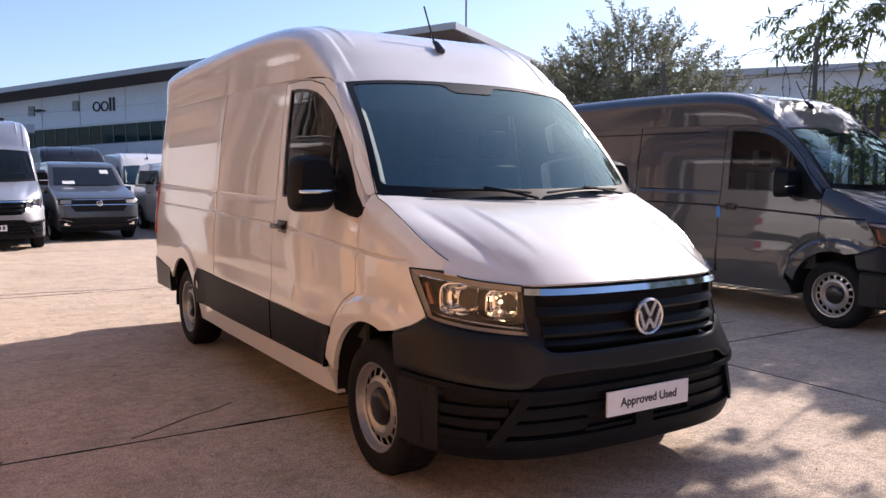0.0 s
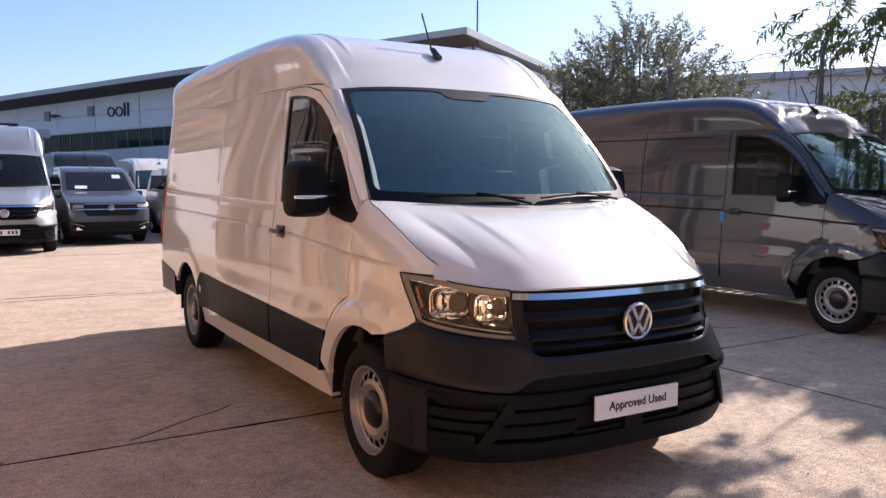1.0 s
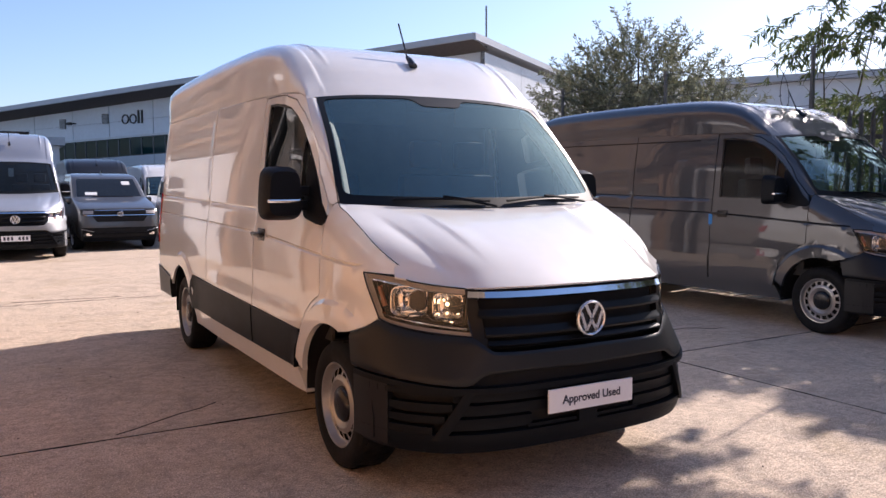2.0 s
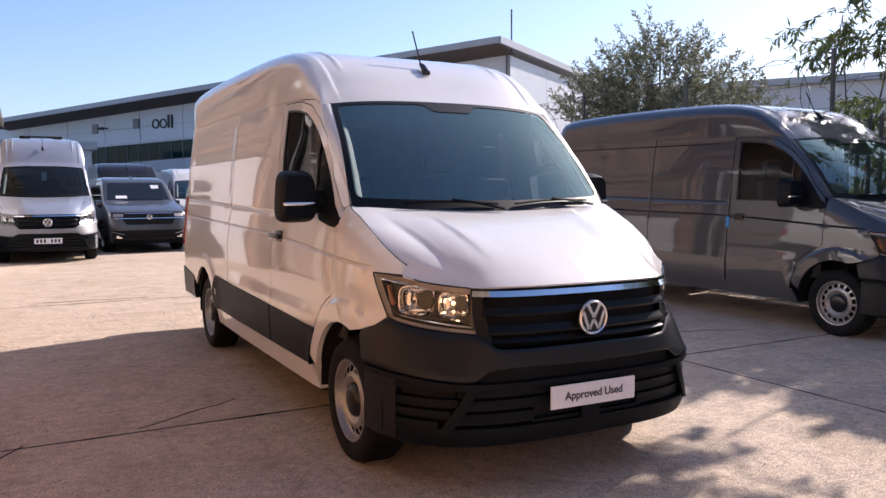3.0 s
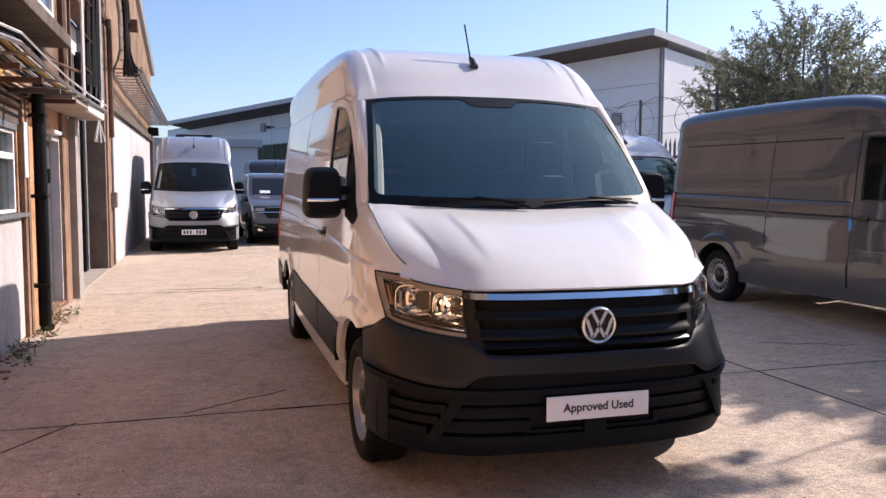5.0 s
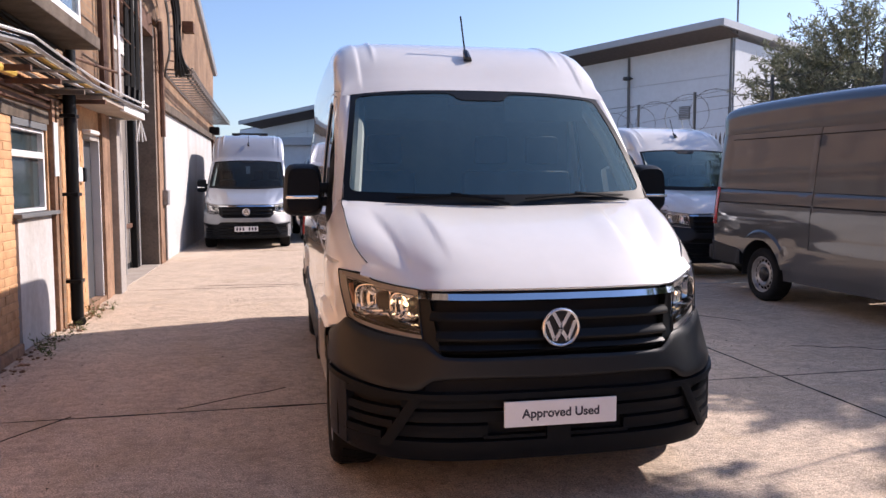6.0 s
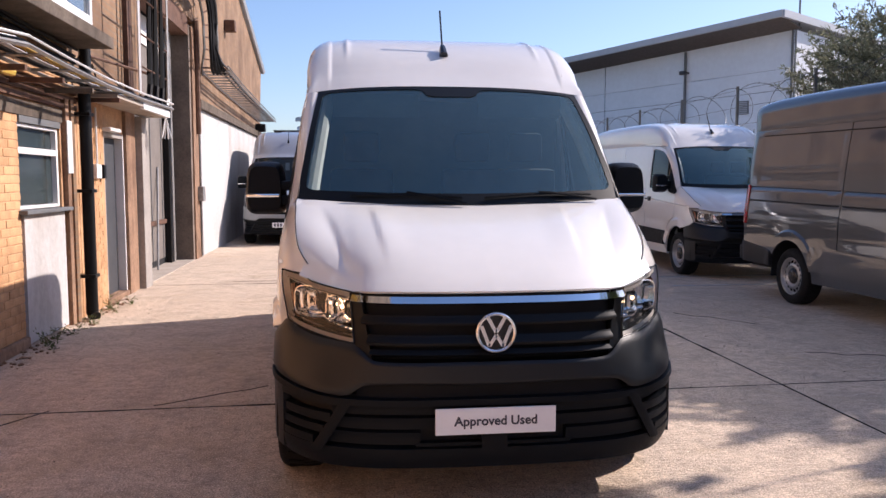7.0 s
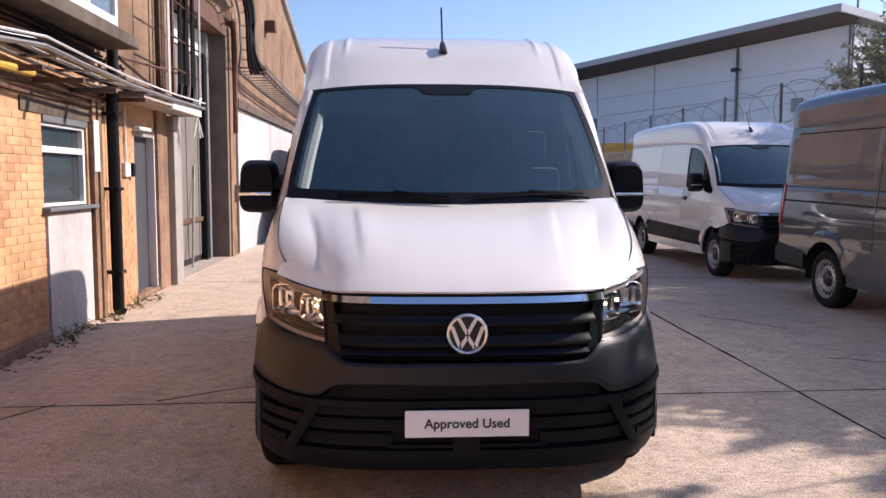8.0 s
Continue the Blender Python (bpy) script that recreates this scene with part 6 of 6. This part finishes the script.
# steel palisade fence with razor wire
FX = 7.08
fence = thing("palisade_fence", pose(FX, 0, 0), "grey steel palisade fence topped with razor wire", "fence", kind="structure")
for i in range(15):
    y = -6.7 + 2.66 * i
    part("post", bx(0.0, 0.045, y, y + 0.042, -0.05, 3.33), M_FENCE, fence, smooth=False)
for z in (0.45, 2.05):
    part("rail", bx(-0.03, 0.0, -6.7, 30.6, z, z + 0.06), M_FENCE, fence, smooth=False)
bm = bmesh.new()
row = [(-0.07, -0.034), (-0.05, -0.02), (-0.056, 0.0), (-0.05, 0.02), (-0.07, 0.034)]
grid([[(x, y, z) for x, y in row] for z in (0.05, 2.32)], bm)
top = [bm.verts.new((-0.055, 0, 2.45))]
vs = [v for v in bm.verts if abs(v.co.z - 2.32) < 1e-4]
for a, c in zip(vs, vs[1:]):
    bm.faces.new((a, c, top[0]))
thicken(bm, 0.004)
pale = part("pale", bm, M_FENCE, fence, smooth=False)
for i in range(1, 236):
    o = new("pale", pale.data)
    o.parent = fence
    o.location = (0, -6.6 + 0.158 * i, 0)
pale.location = (0, -6.6, 0)
r = random.Random(9)
pts = []
for i in range(30 * 26 + 1):
    a = 2 * math.pi * i / 26
    pts.append((0.03 + 0.36 * math.cos(a) + 0.03 * math.sin(i * 0.37), -6.5 + 37 * i / (30 * 26) + 0.16 * math.sin(a * 0.5), 2.93 + 0.36 * math.sin(a) + 0.03 * math.sin(i * 0.21)))
part("razor_coil", tube(pts, 0.005, 4), M_WIRE, fence, "loops of razor wire")
bm = bmesh.new()
for i in range(0, len(pts), 2):
    p = Vector(pts[i])
    q = bmesh.ops.create_cube(bm, size=1)
    bmesh.ops.transform(bm, verts=q["verts"], matrix=Matrix.Translation(p) @ Matrix.Rotation(r.random() * 3, 4, 'X') @ Matrix.Diagonal((0.004, 0.035, 0.016, 1)))
tagged(part("barb", bm, M_WIRE, fence, smooth=False), kind="stuff")
for z in (2.58, 2.92, 3.26):
    part("strand", tube([(0.03, -6.7 + 2.66 * i, z - (0.0 if i % 2 else 0.03)) for i in range(15)], 0.004, 4), M_WIRE, fence)

shrub(pose(8.6, 8.7, 0), "bushy grey-green tree behind the fence", [((0.0, 0.2, 3.3), (1.3, 1.5, 0.95)), ((0.1, 1.5, 3.0), (1.1, 1.1, 0.75)), ((0.0, -1.3, 2.55), (1.2, 1.2, 0.6)), ((0.0, 0.2, 2.0), (1.4, 2.4, 0.9)), ((0.0, 0.1, 4.15), (0.6, 0.7, 0.35))], 1200, 44, 0.58, 0.108, 0.027, M_LEAF, 4, 0.05, 0.7)
# the small lobe at 6.1 m is added only to shade the bonnet
shrub(pose(9.6, 5.2, 0), "leafy green tree overhanging the fence", [((-1.75, -1.05, 3.75), (0.55, 0.65, 0.32)), ((-1.8, -1.9, 3.3), (0.5, 0.8, 0.4)), ((-1.5, -2.4, 2.45), (0.7, 1.6, 0.35)), ((-1.45, -2.35, 6.1), (0.30, 0.36, 0.18))], 120, 34, 0.7, 0.15, 0.033, M_LEAF2, 12, 0.9, 0.0, 5, 0.02)
shrub(pose(10.4, 3.6, 0), "dense green tree beyond the fence", [((-0.5, -3.0, 4.6), (1.3, 0.9, 0.8)), ((-2.4, -3.3, 4.6), (1.3, 0.6, 0.6)), ((-0.2, -5.4, 4.9), (2.0, 1.6, 1.1)), ((0.8, -0.3, 5.3), (1.1, 0.8, 0.4)), ((0.35, -1.75, 4.9), (1.0, 0.95, 0.6))], 1050, 46, 0.7, 0.17, 0.048, M_LEAF2, 31, 0.5, 0.2, 6, 0.05)
shrub(pose(9.5, 2.0, 0), "low green hedge along the fence", [((0.0, 0.0, 1.3), (0.9, 3.6, 1.0)), ((0.3, 2.3, 2.1), (0.8, 1.5, 0.9)), ((-0.1, -4.5, 1.3), (0.9, 3.0, 1.0))], 560, 34, 0.6, 0.13, 0.04, M_LEAF2, 41, 0.3, 0.4, 4, 0.03)
shrub(pose(9.8, -5.6, 0), "leafy green tree beside the yard", [((-0.2, 0.0, 4.8), (2.6, 2.6, 1.5)), ((0.0, 2.0, 5.6), (2.0, 2.0, 1.0)), ((0.0, -2.6, 5.2), (2.0, 2.2, 1.3))], 620, 34, 0.7, 0.17, 0.045, M_LEAF2, 23, 0.5, 0.3, 6, 0.06)

# added tree: its clumps hang out of view, set to shade the ground
shrub(pose(9.9, 3.2, 0), "thin open tree with loose clumps, added to dapple the ground", [((-1.2, 0.88, 5.0), (0.75, 0.26, 0.22)), ((0.0, 0.45, 5.1), (0.65, 0.34, 0.25)), ((-0.2, -0.95, 5.05), (0.45, 0.32, 0.2)), ((-1.15, -0.13, 5.15), (0.35, 0.09, 0.10)), ((0.55, -0.6, 5.3), (0.5, 0.4, 0.25)), ((-2.4, -1.1, 5.1), (0.55, 0.22, 0.2))], 190, 40, 0.42, 0.15, 0.045, M_LEAF2, 57, 0.5, 0.1, 6, 0.03)

# ---- compact van ----
T_FRONT = [(z if z < 1.235 else 1.235 + (z - 1.235) * 0.88, y) for z, y in [(0.22, 0.10), (0.30, 0.04), (0.45, 0.0), (0.62, 0.01), (0.80, 0.035), (0.93, 0.075), (0.985, 0.14), (1.03, 0.27), (1.08, 0.45), (1.14, 0.70), (1.20, 0.98), (1.235, 1.13), (1.32, 1.23), (1.45, 1.37), (1.60, 1.53), (1.75, 1.70), (1.83, 1.84), (1.89, 2.05), (1.93, 2.35), (1.95, 2.8)]]
T_WIDE = [(z if z < 1.235 else 1.235 + (z - 1.235) * 0.88, y) for z, y in [(0.22, 0.82), (0.35, 0.88), (0.60, 0.90), (0.95, 0.90), (1.1, 0.89), (1.25, 0.87), (1.45, 0.845), (1.65, 0.81), (1.80, 0.765), (1.88, 0.745), (1.93, 0.66), (1.95, 0.52)]]


def t_ring(z, n=26, out=0.0, back=4.9):
    w, yf = curve(z, T_WIDE), curve(z, T_FRONT)
    half = []
    k = smooth_step(1.0, 1.3, z)
    dep, p = 0.34 - 0.14 * k, 0.44 - 0.10 * k
    for i in range(n + 1):
        a = math.pi / 2 * i / n
        x = (w + out) * max(0.0, math.sin(a))**p
        y = yf - out + dep * (1 - max(0.0, math.cos(a))**p)
        half.append((x, y, z))
    return half


def compact_van(m, paint, label, papers=True, mirror=None):
    v = thing("compact_van", m, label, "van")
    P = lambda name, bm, material, lab="", parent=None, sm=True: part(name, bm, material, parent or v, lab, sm)
    low = lambda z: z if z < 1.235 else 1.235 + (z - 1.235) * 0.88
    zs_ = [low(z) for z in [0.24, 0.30, 0.38, 0.48, 0.60, 0.72, 0.84, 0.93, 0.965, 0.99, 1.02, 1.05, 1.08, 1.11, 1.14, 1.17, 1.20, 1.22, 1.24, 1.30, 1.38, 1.46, 1.54, 1.62, 1.70, 1.76, 1.80, 1.83, 1.86, 1.89, 1.91, 1.93, 1.945, 1.95]]
    rows = []
    for z in zs_:
        h = t_ring(z)
        w = h[-1][0]
        end = 4.9 - 0.25 * max(0, z - 1.0)
        rows.append([(-x, y, zz) for x, y, zz in h[::-1]] + h[1:] + [(w, 2.6, z), (w, end - 0.1, z), (w * 0.93, end, z), (-w * 0.93, end, z), (-w, end - 0.1, z), (-w, 2.6, z)])
    bm = grid(rows, close=True)
    bm.faces.new([x for x in bm.verts[-len(rows[0]):]])
    P("body", bm, paint)

    def band(x0, x1, z0, z1, out, nx=16, nz=4, thick=0.01, taper=1.0):
        rws = []
        for j in range(nz + 1):
            z = z0 + (z1 - z0) * j / nz
            h = t_ring(z, 60, out)
            row = []
            for i in range(nx + 1):
                x = (x0 + (x1 - x0) * i / nx) * (1 + (taper - 1) * j / nz)
                xx = [(p[0], p[1]) for p in h]
                row.append((x, lerp(abs(x), xx), z))
            rws.append(row)
        return thicken(grid(rws), thick)
    wsn = P("windscreen", band(-0.745, 0.745, 1.262, 1.70, 0.008, 30, 8, 0.01, 0.90), M_WINDOW2, "dark windscreen glass")
    if papers:
        P("paper", band(-0.55, -0.28, 1.30, 1.37, 0.012, 4, 2, 0.003), M_PAPER, "white paper behind the screen", wsn)
        P("paper", band(0.36, 0.55, 1.55, 1.64, 0.012, 4, 2, 0.003), M_PAPER, "white paper behind the screen", wsn)
    P("wiper", band(-0.4, 0.55, 1.262, 1.275, 0.025, 12, 1), M_TRIM)
    P("upper_grille", band(-0.60, 0.60, 0.845, 0.945, 0.006, 16, 2), M_DARK)
    P("chrome_strip", band(-0.80, 0.80, 0.824, 0.838, 0.016, 20, 1, 0.02), M_CHROME, "thin chrome strip")
    P("lower_grille", band(-0.52, 0.52, 0.68, 0.818, 0.008, 16, 2, 0.01, 1.2), M_DARK)
    P("chrome_strip", band(-0.56, 0.56, 0.942, 0.954, 0.014, 20, 1, 0.02), M_CHROME)
    P("bumper_intake", band(-0.84, 0.84, 0.31, 0.545, 0.008, 20, 2), M_DARK)
    P("bumper_blade", band(-0.70, 0.70, 0.385, 0.425, 0.022, 16, 2), M_PLASTIC)
    P("bumper_lip", band(-0.82, 0.82, 0.22, 0.31, 0.02, 20, 2), M_PLASTIC)
    for s in (-1, 1):
        hl = P("headlamp", band(s * 0.56 if s > 0 else -0.86, s * 0.86 if s > 0 else -0.56, 0.838, 0.972, 0.008, 10, 3), M_LAMP, "dark headlamp with a bright lamp bar")
        P("lamp_bar", band(s * 0.60 if s > 0 else -0.82, s * 0.82 if s > 0 else -0.60, 0.865, 0.94, 0.014, 6, 1, 0.01, 0.98), M_LAMPBAND, parent=hl)
        mi = P("wing_mirror", bx(s * 0.86, s * 1.02, 1.22, 1.34, 1.12, 1.25, 0.04), mirror or paint, "wing mirror")
        P("mirror_base", bx(s * 0.84, s * 0.96, 1.25, 1.33, 1.08, 1.13, 0.015), M_PLASTIC, parent=mi)
        g = lambda z, o=0.006: s * (curve(z, T_WIDE) + o)
        rws = [[(g(z), y0 + (4.3 - y0) * k / 6, z) for k in range(7)] for z, y0 in ((1.27, 1.60), (1.38, 1.70), (1.50, 1.82), (1.64, 1.97))]
        P("side_window", thicken(grid(rws if s < 0 else [q[::-1] for q in rws]), 0.006), M_WINDOW2)
        P("door_handle", bx(g(1.05), g(1.05, 0.03), 2.55, 2.75, 1.03, 1.06, 0.008), M_TRIM)
        for y in (0.92, 3.92):
            ang = [i for i in range(0, 181, 10)]
            # flat black disc on the uncut body paints the shade of the arch
            P("wheel_arch_shade", thicken(grid([[(s * 0.912, y + rr * math.cos(radians(a)), 0.33 + rr * math.sin(radians(a))) for a in (ang if s > 0 else ang[::-1])] for rr in (0.02, 0.38)]), 0.004), M_DARK)
            wh = wheel(v, s, y, M_STEEL)
            wh.location.x = -s * 0.03
    bm = lathe([(0.065, 0.0), (0.065, 0.012), (0.058, 0.016), (0.052, 0.006)], 28)
    bm.transform(Matrix.Translation((0, t_ring(0.85)[0][1] - 0.02, 0.865)) @ Matrix.Rotation(radians(-90), 4, 'Z'))
    em = P("emblem", bm, M_SATINCHROME, "round chrome emblem")
    P("emblem_figure", emblem_bars(Vector((0, t_ring(0.85)[0][1] - 0.022, 0.865)), 0.78), M_SATINCHROME, parent=em)
    for s in (-1, 1):
        P("bumper_trim", tube([(s * x, lerp(x, [(q[0], q[1]) for q in t_ring(z, 60, 0.014)]), z) for x, z in ((0.60, 0.455), (0.70, 0.475), (0.78, 0.50), (0.86, 0.51))], 0.008, 5), M_STEEL, "pale trim round the bumper corner")
        P("fog_lamp", band(min(s * 0.64, s * 0.76), max(s * 0.64, s * 0.76), 0.36, 0.42, 0.016, 4, 1), M_REFLECT)
    P("bonnet_edge", band(-0.78, 0.78, 0.972, 0.980, 0.006, 20, 1), M_DARK)
    P("aerial", bx(-0.02, 0.02, 2.1, 2.25, 1.85, 1.905, 0.01), M_TRIM)
    return v


M_WINDOW2 = mat("dark_reflective_glass", (0.015, 0.018, 0.02), 0.05, var=0.2, spec=0.7)

M_BUMPER = mat("mid_grey_bumper_plastic", (0.26, 0.265, 0.275), 0.5, var=0.08)

# ---- parked vans ----
hero, hero_plate = crafter(pose(0, 0, 0), M_WHITE, "white high-roof panel van with black bumper, parked on concrete", lit=True)
dark, dark_plate = crafter(pose(5.62, 1.15, 0), M_GREY, "dark grey metallic high-roof panel van parked by a fence", strip=False, seams=True)
white2, w2_plate = crafter(pose(5.52, 7.83, 0), M_WHITE, "white high-roof panel van parked behind a grey van", detail=False)
left, l_plate = crafter(pose(-2.04, 15.15, 0), M_SILVER, "silver high-roof panel van parked against a white wall", bumper=M_BUMPER, detail=False, tall=1.55)
back1, b1_plate = crafter(pose(0.40, 21.4, 0) @ Matrix.Diagonal((1, 1, 0.95, 1)), M_BLACKP, "black panel van parked in a back row", detail=False)
back2, b2_plate = crafter(pose(2.70, 22.3, 0) @ Matrix.Diagonal((1, 1, 0.90, 1)), M_WHITE, "white panel van parked in a back row", detail=False)
compact_van(pose(0.22, 17.2, 0, 0, 0, 4), M_TGREY, "mid grey compact van with papers behind its windscreen")
compact_van(pose(2.80, 17.4, 0), M_WHITE, "white compact van with black mirrors beside a grey one", papers=False, mirror=M_PLASTIC)


def lettering(text, size, material, parent, x, y, z, name="lettering"):
    c = bpy.data.curves.new(name, 'FONT')
    c.body, c.size, c.extrude, c.offset = text, size, 0.0006, 0.0013
    c.align_x, c.align_y = 'CENTER', 'CENTER'
    tmp = new("temporary_text", c)
    me = bpy.data.meshes.new_from_object(tmp.evaluated_get(bpy.context.evaluated_depsgraph_get()))
    bpy.data.objects.remove(tmp)
    me.materials.append(material)
    o = new(name, me)
    o.parent = parent
    o.matrix_local = pose(x, y, z, 90, 0, 0)
    return o


lettering("Approved Used", 0.056, M_INK, hero_plate, 0, -0.0072, 0.463)
for pl, n in ((l_plate, 7), (dark_plate, 7), (w2_plate, 7), (b1_plate, 7), (b2_plate, 7)):
    for i in range(n):
        x = -0.20 + 0.40 * i / (n - 1)
        if i == 3:
            continue
        part("plate_bar", bx(x - 0.02, x + 0.02, -0.0085, -0.006, 0.430, 0.498), M_INK, pl, smooth=False)
# solar panel on the silver van, papers in its screen
part("roof_panel", bx(-0.45, 0.45, 2.9, 3.9, 2.74, 2.78, 0.01), M_BLACKP, left, "flat black roof panel")
part("hanging_tag", bx(-0.05, 0.05, 1.44, 1.445, 1.72, 1.90), M_PAPER, left, "white tag hanging in the windscreen", False)
# strip of blue tape on the grey van's door
xd = -(side_x(2.27, 1.12) + 0.006)
part("tape", bx(xd - 0.002, xd + 0.004, 2.262, 2.312, 1.03, 1.16), M_TAPE, dark, "strip of blue tape on the door edge", False)
# papers and cups on the dashboard of the white van
for x, y, w, h in ((-0.42, 1.08, 0.12, 0.05), (-0.24, 1.10, 0.17, 0.065), (0.0, 1.10, 0.14, 0.045), (0.22, 1.09, 0.34, 0.06)):
    tagged(part("dashboard_paper", bx(x, x + w, y, y + 0.10, 1.306, 1.306 + h, 0.02), M_PAPER, hero, "pale paper on the dashboard", False))
